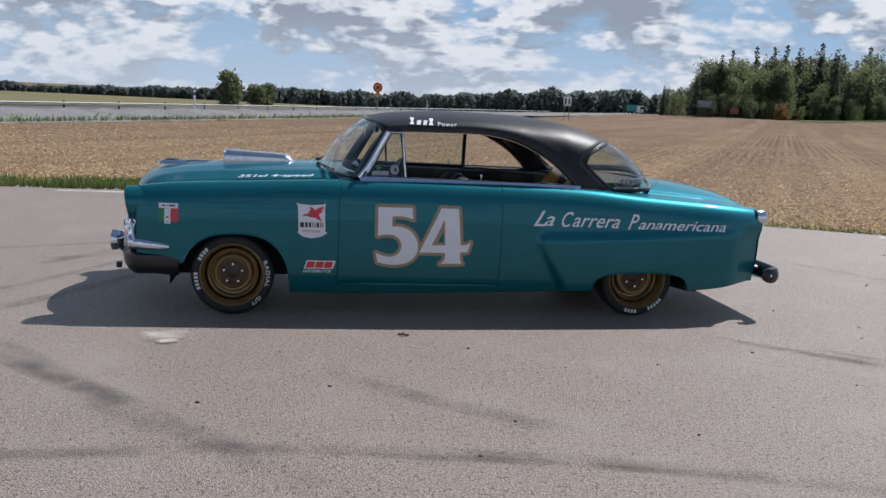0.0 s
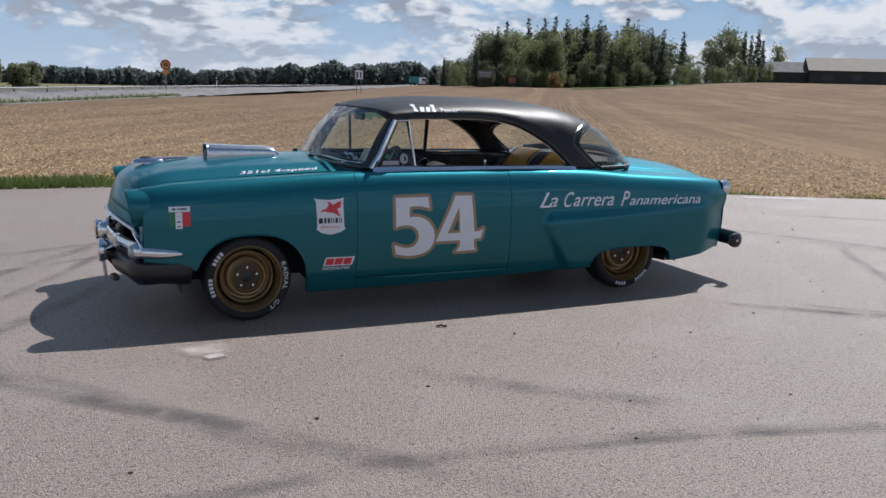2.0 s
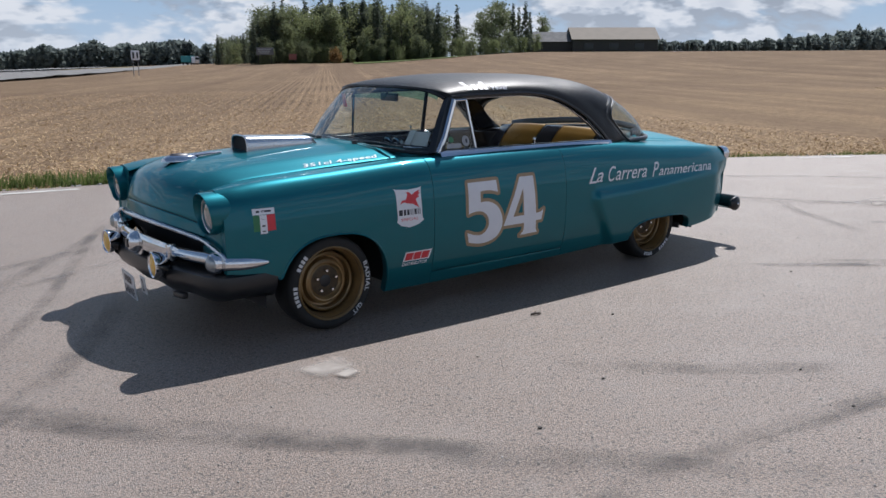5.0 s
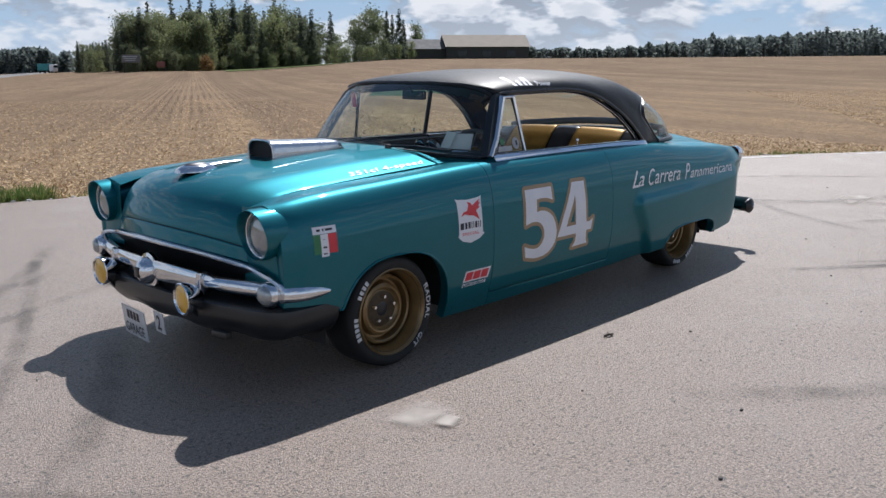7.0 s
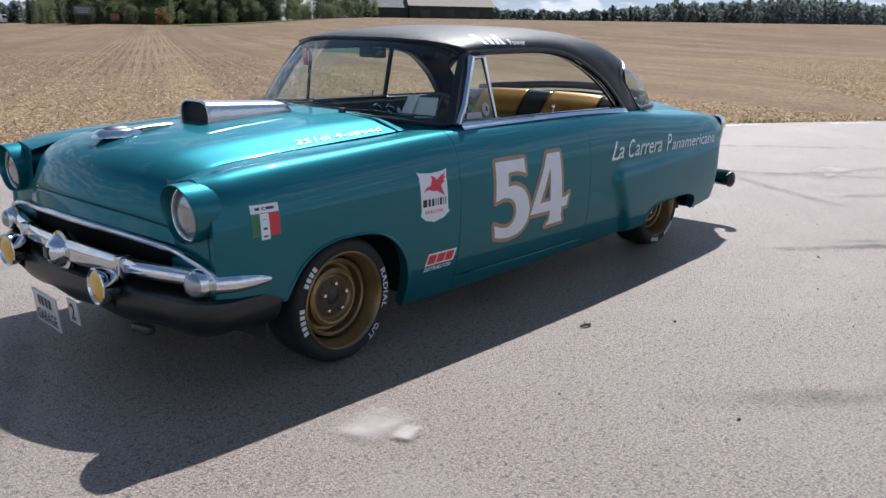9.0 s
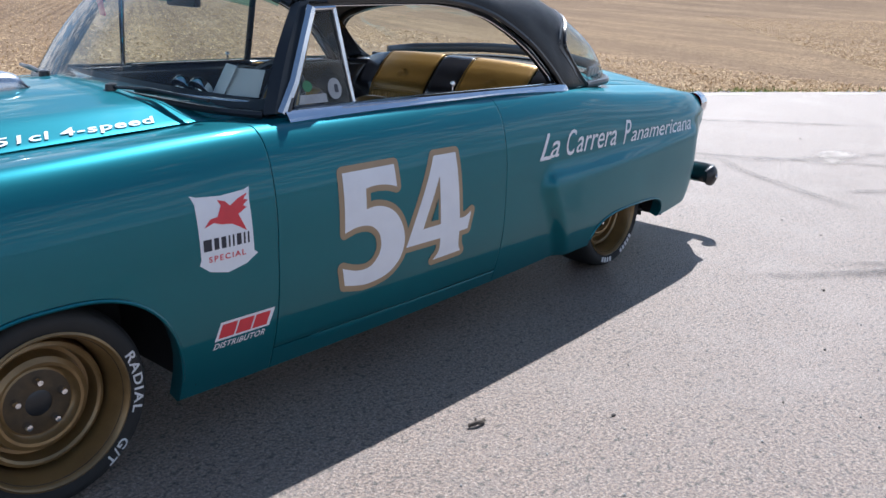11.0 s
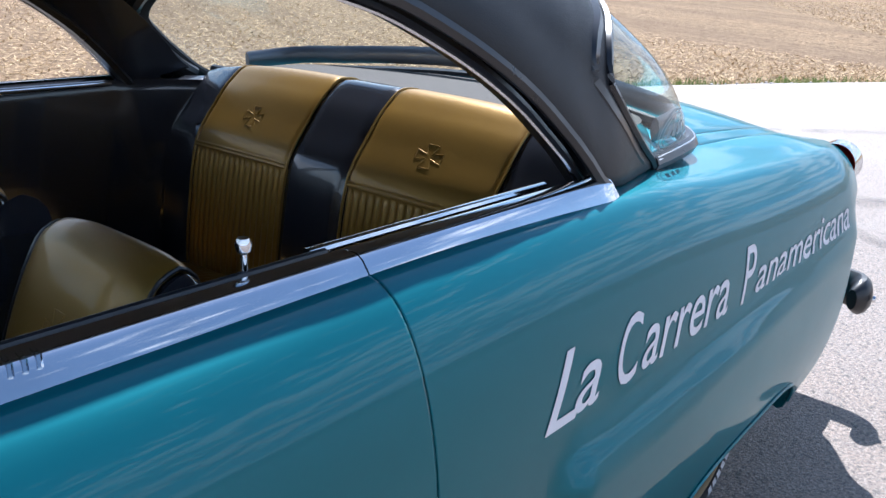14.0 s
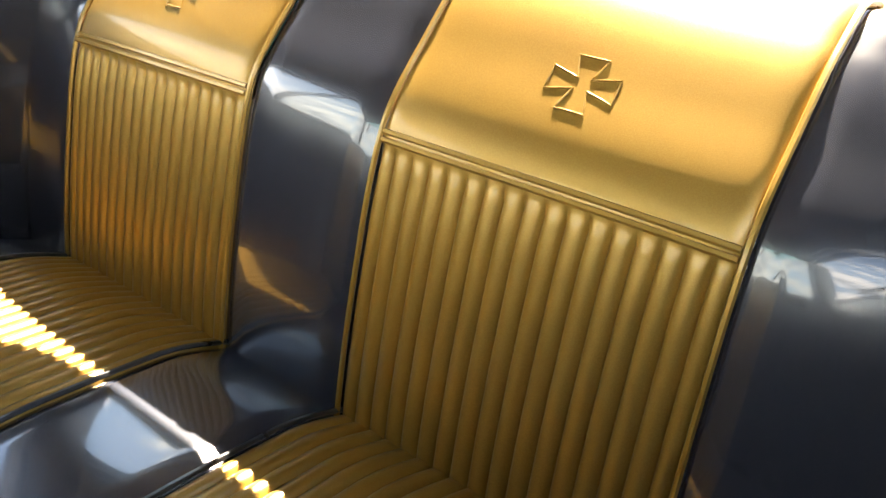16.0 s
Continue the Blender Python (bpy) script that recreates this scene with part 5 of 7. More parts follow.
tag = [(-0.953, 0.394), (-0.757, 0.394), (-0.775, 0.335), (-0.972, 0.335)]
tg = part("parts_sticker", wrapped(filled([tag]), lambda u, v: on_side(u, v, 0.0009)), WHITE_VINYL, car, "red and white parts maker sticker")
for k in range(3):
    x0 = -0.948 + 0.06 * k
    blkp = [(x0 - 0.012, 0.342), (x0 + 0.042, 0.342), (x0 + 0.055, 0.386), (x0 + 0.001, 0.386)]
    part("sticker_block", wrapped(filled([blkp]), lambda u, v: on_side(u, v, 0.0018)), RED_VINYL, tg)
part("sticker_word", wrapped(fit_width(lettering("DISTRIBUTOR", 0.03, 0.3, 0.0006, 1.1), 0.185, 0.02), lambda u, v: on_side(-0.975 + u, 0.308 + v, 0.0018)), WHITE_VINYL, tg)

badge = part("flag_sticker", wrapped(filled([[(-1.925, 0.724), (-1.80, 0.724), (-1.80, 0.757), (-1.925, 0.757)]]), lambda u, v: on_side(u, v, 0.0009)), WHITE_VINYL, car, "green, white and red flag sticker")
for a, b, m, lo in ((-1.925, -1.888, GREEN_VINYL, 0.636), (-1.888, -1.848, WHITE_VINYL, 0.622), (-1.848, -1.80, RED_VINYL, 0.636)):
    part("flag_band", wrapped(filled([[(a, lo), (b, lo), (b, 0.722), (a, 0.722)]]), lambda u, v: on_side(u, v, 0.0009)), m, badge)
part("flag_figure", wrapped(filled([[(-1.878, 0.632), (-1.858, 0.632), (-1.86, 0.7), (-1.876, 0.7)]]), lambda u, v: on_side(u, v, 0.0009)), NAVY_VINYL, badge)
for blk in bars([0.02, 0.055], 0.01, 0.01):
    part("flag_bar", wrapped(blk, lambda u, v: on_side(-1.905 + u, 0.736 + v, 0.0009)), NAVY_VINYL, badge)

# words on the hood and the roof
def on_hood(x, y, lift=0.004):
    lo, hi = 0.0, 1.0
    for _ in range(24):
        mid = (lo + hi) / 2
        if bonnet(mid, y / 0.597).x > x:
            lo = mid
        else:
            hi = mid
    p = bonnet((lo + hi) / 2, y / 0.597)
    return Vector((x, y, p.z + lift))


hood_word = fit_width(lettering("351cl 4-speed", 0.1, 0.3, 0.0015, 1.08), 0.53, 0.056)
part("hood_lettering", wrapped(hood_word, lambda u, v: on_hood(-1.44 + u, -0.583 + v), 0.04), WHITE_VINYL, car, "white lettering along the hood edge")


def on_roof(u, h, lift=0.003):
    """h: height on the roof side above the drip rail."""
    lo, hi = 0.0, 1.0
    zr = RAIL_Z(u)
    for _ in range(24):
        mid = (lo + hi) / 2
        if roof_section(u, mid).z < h:
            lo = mid
        else:
            hi = mid
    p = roof_section(u, lo)
    return p + Vector((0, -lift * 1.3, lift))


for x0, w, h in ((-0.26, 0.035, 0.046), (-0.214, 0.035, 0.03), (-0.168, 0.032, 0.03), (-0.126, 0.036, 0.046)):
    part("roof_block", wrapped(filled([[(x0 + 0.006, 1.332), (x0 + w, 1.332), (x0 + w + 0.012, 1.332 + h), (x0 + 0.018, 1.332 + h)]]), lambda u, v: on_roof(u, v)), WHITE_VINYL, car, "white emblem block on the roof side")
part("roof_lettering", wrapped(fit_width(lettering("Power", 0.05, 0, 0.0012, 1.1), 0.135, 0.028), lambda u, v: on_roof(-0.055 + u, 1.328 + v), 0.02), WHITE_VINYL, car, "white lettering on the roof side")

# ---- ground ----
def edge_y(x):
    """The curved far edge of the asphalt."""
    if x < -2.5:
        return 6.12 + 0.02 * (x + 2.5)
    return 6.12 - 0.115 * (x + 2.5) - 0.0192 * (x + 2.5) ** 2


ROW_DIR = Vector((0.583, 1.0, 0)).normalized()
ROW_TURN = math.atan2(ROW_DIR.y, ROW_DIR.x)


def field_material():
    """Dry litter over brown soil, with faint bands along the drill rows."""
    m = bpy.data.materials.new("stubble_field")
    m.use_nodes = True
    nt = m.node_tree
    n, l = nt.nodes, nt.links
    b = n["Principled BSDF"]
    b.inputs["Roughness"].default_value, b.inputs["Specular IOR Level"].default_value = 0.95, 0.1
    co = n.new("ShaderNodeTexCoord")
    turn = n.new("ShaderNodeMapping")
    turn.inputs["Rotation"].default_value = (0, 0, -ROW_TURN)
    l.new(co.outputs["Object"], turn.inputs[0])

    def tex(scale, stretch=None, detail=5.0):
        t = n.new("ShaderNodeTexNoise")
        t.inputs["Scale"].default_value, t.inputs["Detail"].default_value, t.inputs["Roughness"].default_value = scale, detail, 0.62
        src = co.outputs["Object"]
        if stretch:
            s = n.new("ShaderNodeMapping")
            s.inputs["Scale"].default_value = stretch
            l.new(turn.outputs[0], s.inputs[0])
            src = s.outputs[0]
        l.new(src, t.inputs["Vector"])
        return t.outputs["Fac"]

    def step(src, lo, hi, top):
        r = n.new("ShaderNodeMapRange")
        r.inputs["From Min"].default_value, r.inputs["From Max"].default_value, r.inputs["To Max"].default_value = lo, hi, top
        l.new(src, r.inputs["Value"])
        return r.outputs[0]

    # the farther land was worked again and lies browner
    place = n.new("ShaderNodeSeparateXYZ")
    l.new(co.outputs["Object"], place.inputs[0])
    sway = n.new("ShaderNodeMath"); sway.operation = "MULTIPLY_ADD"
    sway.inputs[1].default_value = 16.0
    l.new(tex(0.045, None, 3.0), sway.inputs[0]); l.new(place.outputs["Y"], sway.inputs[2])
    worked = step(sway.outputs[0], 24.5, 31.0, 0.42)

    def rows_fac(where):
        """Cut drill rows, a hand's width and a half apart, broken here and there."""
        lay = n.new("ShaderNodeSeparateXYZ")
        l.new(turn.outputs[0], lay.inputs[0])
        wob = n.new("ShaderNodeMath"); wob.operation = "MULTIPLY_ADD"; wob.inputs[1].default_value = 0.12
        l.new(tex(1.0, (0.15, 0.5, 1), 2.0), wob.inputs[0]); l.new(lay.outputs["Y"], wob.inputs[2])
        pp = n.new("ShaderNodeMath"); pp.operation = "PINGPONG"; pp.inputs[1].default_value = 0.17
        l.new(wob.outputs[0], pp.inputs[0])
        line = step(pp.outputs[0], 0.07, 0.14, 1.0)
        gaps = step(tex(1.0, (0.12, 0.25, 1), 3.0), 0.42, 0.56, 1.6)
        out = line
        for other in (gaps, where):
            k = n.new("ShaderNodeMath"); k.operation = "MULTIPLY"
            l.new(out, k.inputs[0]); l.new(other, k.inputs[1])
            out = k.outputs[0]
        return out

    cur = None
    for fac, col in ((step(tex(0.05), 0.4, 0.62, 0.6), (0.275, 0.19, 0.115)), (step(tex(0.9), 0.42, 0.66, 0.5), (0.40, 0.285, 0.17)), (step(tex(2.4), 0.46, 0.62, 0.5), (0.35, 0.245, 0.145)), (worked, (0.235, 0.158, 0.108)), (step(sway.outputs[0], 55.0, 120.0, 0.5), (0.21, 0.14, 0.098)), (step(tex(1.0, (0.006, 0.55, 1), 3.0), 0.52, 0.6, 0.5), (0.37, 0.265, 0.165)), (step(tex(1.0, (0.01, 1.1, 1), 2.0), 0.5, 0.6, 0.55), (0.16, 0.108, 0.068)), (step(tex(1.0, (0.02, 3.2, 1)), 0.5, 0.62, 0.45), (0.15, 0.10, 0.062)), (step(tex(3.5), 0.5, 0.62, 0.6), (0.18, 0.122, 0.076)), (step(tex(8.0), 0.5, 0.57, 0.8), (0.12, 0.078, 0.046)), (step(tex(15.0), 0.53, 0.6, 0.8), (0.56, 0.41, 0.25)), (step(tex(0.3), 0.45, 0.65, 0.4), (0.20, 0.138, 0.085)), (step(tex(1.0, (0.004, 0.3, 1), 3.0), 0.46, 0.57, 0.5), (0.17, 0.116, 0.076)), (step(tex(1.0, (0.008, 0.9, 1), 3.0), 0.5, 0.6, 0.35), (0.15, 0.10, 0.066)), (rows_fac(worked), (0.10, 0.068, 0.043))):
        x = n.new("ShaderNodeMix"); x.data_type = "RGBA"
        l.new(fac, x.inputs["Factor"])
        if cur is None:
            x.inputs["A"].default_value = (0.26, 0.18, 0.108, 1)
        else:
            l.new(cur, x.inputs["A"])
        x.inputs["B"].default_value = (*[c * 0.86 for c in col], 1)
        cur = x.outputs["Result"]
    l.new(cur, b.inputs["Base Color"])
    bp = n.new("ShaderNodeBump")
    bp.inputs["Strength"].default_value, bp.inputs["Distance"].default_value = 0.9, 0.06
    l.new(tex(9.0), bp.inputs["Height"]); l.new(bp.outputs[0], b.inputs["Normal"])
    return m


def asphalt_material():
    """Bleached asphalt: fine stone grain, broad worn patches, a few dark specks."""
    m = material("asphalt", (0.3, 0.228, 0.183), 0.5, 0, 0, (0.26, 0.198, 0.16), 0.35, 0.6, 1.0, 110.0, fine=(0.085, 0.076, 0.07), fine_scale=85.0, fine_amount=0.9, spec=0.6)
    nt = m.node_tree
    n, l = nt.nodes, nt.links
    b = n["Principled BSDF"]
    prev = b.inputs["Base Color"].links[0].from_socket
    co = n.new("ShaderNodeTexCoord")
    for scale, lo, hi, col, top in ((9.0, 0.5, 0.66, (0.20, 0.168, 0.148), 0.5), (90.0, 0.56, 0.62, (0.46, 0.375, 0.31), 0.6), (40.0, 0.59, 0.64, (0.07, 0.062, 0.056), 0.9), (1.3, 0.5, 0.8, (0.32, 0.275, 0.245), 0.45), (160.0, 0.6, 0.66, (0.5, 0.45, 0.4), 0.6)):
        t = n.new("ShaderNodeTexNoise")
        t.inputs["Scale"].default_value, t.inputs["Detail"].default_value = scale, 3.0
        l.new(co.outputs["Object"], t.inputs["Vector"])
        r = n.new("ShaderNodeMapRange")
        r.inputs["From Min"].default_value, r.inputs["From Max"].default_value, r.inputs["To Max"].default_value = lo, hi, top
        l.new(t.outputs["Fac"], r.inputs["Value"])
        x = n.new("ShaderNodeMix"); x.data_type = "RGBA"
        l.new(r.outputs[0], x.inputs["Factor"]); l.new(prev, x.inputs["A"])
        x.inputs["B"].default_value = (*col, 1)
        prev = x.outputs["Result"]
    l.new(prev, b.inputs["Base Color"])
    return m


def worn_paint(name, colour, rough, cover, scale):
    """A thin coat that has partly worn off, fading to nothing at its rims (u across)."""
    m = bpy.data.materials.new(name)
    m.use_nodes = True
    nt = m.node_tree
    n, l = nt.nodes, nt.links
    b = n["Principled BSDF"]
    b.inputs["Base Color"].default_value, b.inputs["Roughness"].default_value = (*colour, 1), rough
    uv, co = n.new("ShaderNodeUVMap"), n.new("ShaderNodeTexCoord")
    uv.uv_map = "across"
    sep = n.new("ShaderNodeSeparateXYZ")
    l.new(uv.outputs[0], sep.inputs[0])
    tri = n.new("ShaderNodeMath"); tri.operation = "PINGPONG"; tri.inputs[1].default_value = 0.5
    l.new(sep.outputs["X"], tri.inputs[0])
    rim = n.new("ShaderNodeMapRange"); rim.interpolation_type = "SMOOTHSTEP"
    rim.inputs["From Max"].default_value = 0.4
    l.new(tri.outputs[0], rim.inputs["Value"])
    ends = n.new("ShaderNodeMath"); ends.operation = "PINGPONG"; ends.inputs[1].default_value = 0.5
    l.new(sep.outputs["Y"], ends.inputs[0])
    rim2 = n.new("ShaderNodeMapRange"); rim2.interpolation_type = "SMOOTHSTEP"
    rim2.inputs["From Max"].default_value = 0.25
    l.new(ends.outputs[0], rim2.inputs["Value"])
    t = n.new("ShaderNodeTexNoise")
    t.inputs["Scale"].default_value, t.inputs["Detail"].default_value = scale, 6.0
    l.new(co.outputs["Object"], t.inputs["Vector"])
    r = n.new("ShaderNodeMapRange")
    r.inputs["From Min"].default_value, r.inputs["From Max"].default_value, r.inputs["To Max"].default_value = 0.3, 0.7, cover
    l.new(t.outputs["Fac"], r.inputs["Value"])
    a, c = n.new("ShaderNodeMath"), n.new("ShaderNodeMath")
    a.operation = c.operation = "MULTIPLY"
    l.new(rim.outputs[0], a.inputs[0]); l.new(rim2.outputs[0], a.inputs[1])
    l.new(a.outputs[0], c.inputs[0]); l.new(r.outputs[0], c.inputs[1])
    l.new(c.outputs[0], b.inputs["Alpha"])
    return m


ASPHALT, FIELD = asphalt_material(), field_material()
MEADOW = material("far_meadow", (0.13, 0.13, 0.06), 0.95, 0, 0, (0.22, 0.17, 0.10), 0.03, 0.8, spec=0.1)
GRAVEL = material("crushed_rock", (0.34, 0.33, 0.32), 0.9, 0, 0, (0.24, 0.235, 0.225), 0.5, 0.6, 0.9, 12.0, fine=(0.5, 0.49, 0.47), fine_scale=9.0, fine_amount=0.7)
BANK_ROCK = material("bank_rock", (0.2, 0.197, 0.192), 0.95, 0, 0, (0.08, 0.079, 0.078), 0.5, 0.7, 0.9, 8.0, fine=(0.24, 0.235, 0.23), fine_scale=7.0, fine_amount=0.7, spec=0.15)
LINE_WHITE = material("road_paint", (0.66, 0.65, 0.62), 0.7, 0, 0, (0.42, 0.41, 0.39), 7.0, 0.7, 0.3, 150.0)
TYRE_MARK = worn_paint("tyre_mark", (0.075, 0.072, 0.072), 0.8, 0.34, 3.5)
PALE_STAIN = worn_paint("pale_stain", (0.46, 0.42, 0.38), 0.85, 1.0, 3.0)


def ground_z(x, y):
    """Flat at hand; rising to the barn's knoll, falling away on the far side of the road."""
    r = math.hypot(x, y)
    way = x / y if y > 1 else (9.0 if x > 0 else -9.0)
    rise = soft(50, 230, r) * (0.9 * soft(0.40, 0.52, way) + 2.7 * soft(0.58, 0.98, way))
    dip = -0.0098 * max(min(r, 640) - 60, 0) * (1 - soft(0.12, 0.42, way)) if way > -4 else 0
    return -0.07 + rise + dip


def land():
    rows = []
    for r in [0.0] + list(np.geomspace(2.0, 4000, 80)):
        rows.append([Vector((r * math.cos(a), r * math.sin(a), ground_z(r * math.cos(a), r * math.sin(a)))) for a in np.linspace(0, 2 * math.pi, 241)[:-1]])
    bm = sheet(rows, close=True)
    bmesh.ops.remove_doubles(bm, verts=bm.verts[:], dist=1e-4)
    return bm


tagged(part("ground", land(), FIELD), "dry harvested stubble field with faint rows", "field", kind="structure")


def tarmac():
    rows = []
    xs = list(np.linspace(-70, -6, 14)) + list(np.linspace(-5.5, 16.5, 111))
    for x in xs:
        top = edge_y(x) + 0.30 + 0.05 * noise.noise((x * 1.7, 0, 0)) + 0.02 * noise.noise((x * 7, 3, 0))
        rows.append([Vector((x, y, 0.0)) for y in (-70, -30, -16, top - 0.6, top)] + [Vector((x, top + 0.03, -0.08))])
    return sheet(rows)


tagged(part("pavement", tarmac(), ASPHALT), "worn pale grey asphalt with faint tyre marks", "asphalt", kind="structure")


def strip(points, width, z, n=40, jitter=0.0):
    """A flat ribbon along a curve, with an across/along map for its wear."""
    c = path3([(x, y, 0) for x, y in points])
    bm = bmesh.new()
    uv = bm.loops.layers.uv.new("across")
    prev = None
    for i in range(n + 1):
        t = i / n
        p, d = c(t), (c(min(t + 0.01, 1)) - c(max(t - 0.01, 0))).normalized()
        s = Vector((-d.y, d.x, 0)) * width / 2 * (1 + jitter * noise.noise((p.x * 3, p.y * 3, 1)))
        cur = (bm.verts.new(p + s + Vector((0, 0, z))), bm.verts.new(p - s + Vector((0, 0, z))), t)
        if prev:
            f = bm.faces.new((prev[0], prev[1], cur[1], cur[0]))
            for lp, q in zip(f.loops, ((0, prev[2]), (1, prev[2]), (1, t), (0, t))):
                lp[uv].uv = q
        prev = cur
    return bm


LIE = 0.004
MARKS = [([(-4.2, 0.3), (-3.09, -1.20), (-2.28, -2.11), (-1.77, -2.73), (-1.29, -3.15), (-0.6, -3.9)], 0.2), ([(-3.6, -0.7), (-2.56, -1.93), (-1.89, -2.49), (-1.4, -3.0)], 0.14),
         ([(-3.4, -3.2), (-2.18, -3.2), (-1.29, -3.18), (-0.32, -3.27), (0.63, -3.47), (1.41, -3.72), (2.4, -4.1)], 0.12), ([(-1.4, -3.22), (-0.99, -3.25), (-0.37, -3.32), (0.5, -3.48), (1.2, -3.7)], 0.07),
         ([(1.61, -1.25), (2.29, -1.78), (3.2, -2.4)], 0.1), ([(1.82, -1.42), (2.61, -2.05), (3.4, -2.9)], 0.14), ([(2.35, -1.62), (2.78, -2.0), (3.3, -2.5)], 0.08),
         ([(-5.0, 0.9), (-3.69, 1.46), (-2.8, 1.88), (-1.6, 2.4)], 0.14), ([(-3.5, -1.4), (-2.98, -0.74), (-2.43, 0.10), (-2.1, 0.8)], 0.16), ([(-3.5, 0.2), (-2.82, 1.28), (-1.9, 2.57), (-1.2, 3.6)], 0.12),
         ([(-3.7, -1.0), (-2.95, 0.14), (-1.85, 2.54), (-1.4, 3.6)], 0.1), ([(-3.4, 0.9), (-2.52, 1.34), (-1.83, 1.68), (-0.9, 2.0)], 0.1), ([(-0.9, -2.05), (-0.61, -2.35), (-0.16, -2.73), (0.4, -3.1)], 0.16),
         ([(3.9, 1.7), (4.52, 0.71), (5.3, -0.54), (5.9, -1.6)], 0.14), ([(4.3, 0.6), (4.95, -0.21), (6.0, -0.78), (7.4, -1.4)], 0.16), ([(4.8, 0.1), (4.43, -0.27), (4.11, -0.75), (3.7, -1.5)], 0.12), ([(4.1, -1.0), (4.53, -1.34), (5.4, -1.9)], 0.12), ([(5.4, 2.2), (6.9, 1.0), (8.3, -0.8)], 0.16)]
for k, (pts, wd) in enumerate(MARKS):
    tagged(part("tyre_mark", strip(pts, wd * 1.4, LIE + 0.0004 * k), TYRE_MARK), "faint dark tyre mark on asphalt", "tyre mark", kind="structure")
for k, (x, y, w, h) in enumerate(((-1.80, -1.42, 0.34, 0.29), (-1.77, -1.545, 0.14, 0.12), (5.6, -0.6, 1.0, 0.4))):
    tagged(part("pale_stain", strip([(x - w / 2, y - 0.03), (x, y), (x + w / 2, y + 0.02)], h, 0.0105 + 0.0004 * k, 12, 0.5), PALE_STAIN), "pale dried stain on asphalt", "stain", kind="structure")
# broken white edge line
for x0, x1 in ((-6.9, -5.9), (-4.45, -3.42), (-1.9, -1.0), (0.9, 1.9), (3.7, 4.6), (6.55, 7.45), (8.95, 9.75), (10.9, 11.6)):
    xs = np.linspace(x0, x1, 9)
    bm = sheet([[Vector((x, edge_y(x) + s * 0.05, 0.005)) for s in (-1, 1)] for x in xs])
    tagged(part("edge_line", bm, LINE_WHITE), "short white painted edge line", "road marking", kind="structure")
    bm = None


# ---- loose cover: litter, grass, stones ----
def island_material(name, tones, rough=0.9, trans=0.0):
    """Each blade takes its own tone."""
    m = bpy.data.materials.new(name)
    m.use_nodes = True
    nt = m.node_tree
    n, l = nt.nodes, nt.links
    b = n["Principled BSDF"]
    b.inputs["Roughness"].default_value, b.inputs["Specular IOR Level"].default_value = rough, 0.2
    g, r = n.new("ShaderNodeNewGeometry"), n.new("ShaderNodeValToRGB")
    el = r.color_ramp.elements
    el[0].position, el[0].color = 0.0, (*tones[0], 1)
    el[1].position, el[1].color = 1.0, (*tones[-1], 1)
    for i, c in enumerate(tones[1:-1]):
        e = el.new((i + 1) / (len(tones) - 1))
        e.color = (*c, 1)
    l.new(g.outputs["Random Per Island"], r.inputs[0]); l.new(r.outputs[0], b.inputs["Base Color"])
    if trans:
        t, mx = n.new("ShaderNodeBsdfTranslucent"), n.new("ShaderNodeMixShader")
        l.new(r.outputs[0], t.inputs[0])
        mx.inputs[0].default_value = trans
        l.new(b.outputs[0], mx.inputs[1]); l.new(t.outputs[0], mx.inputs[2])
        l.new(mx.outputs[0], n["Material Output"].inputs[0])
    return m


STRAW = island_material("straw", [(0.20, 0.13, 0.07), (0.46, 0.32, 0.175), (0.70, 0.53, 0.32), (0.28, 0.185, 0.10), (0.56, 0.41, 0.235)], 0.8, 0.15)
GRASS = island_material("grass", [(0.07, 0.125, 0.03), (0.11, 0.17, 0.045), (0.16, 0.21, 0.06), (0.26, 0.24, 0.11)], 0.8, 0.35)
FLOWER = material("dandelion", (0.6, 0.42, 0.03), 0.8)
# leaf and needle tones lifted and greyed: distance haze mixed into the colour
LEAF = island_material("leaves", [(0.12, 0.14, 0.085), (0.165, 0.19, 0.105), (0.21, 0.23, 0.125)], 0.7, 0.55)
FRESH_LEAF = island_material("fresh_leaves", [(0.15, 0.175, 0.085), (0.20, 0.23, 0.11), (0.25, 0.27, 0.13)], 0.7, 0.55)
NEEDLE = island_material("needles", [(0.08, 0.098, 0.078), (0.105, 0.125, 0.09), (0.13, 0.148, 0.10)], 0.75, 0.45)
# far woods: bluish grey haze put into the leaf tones
HAZED_LEAF = island_material("far_woods", [(0.15, 0.18, 0.175), (0.16, 0.19, 0.178), (0.175, 0.205, 0.185)], 0.9, 0.55)
BARK = material("bark", (0.07, 0.055, 0.042), 0.9, 0, 0, (0.12, 0.10, 0.085), 5.0, 0.6, 0.5, 20.0)


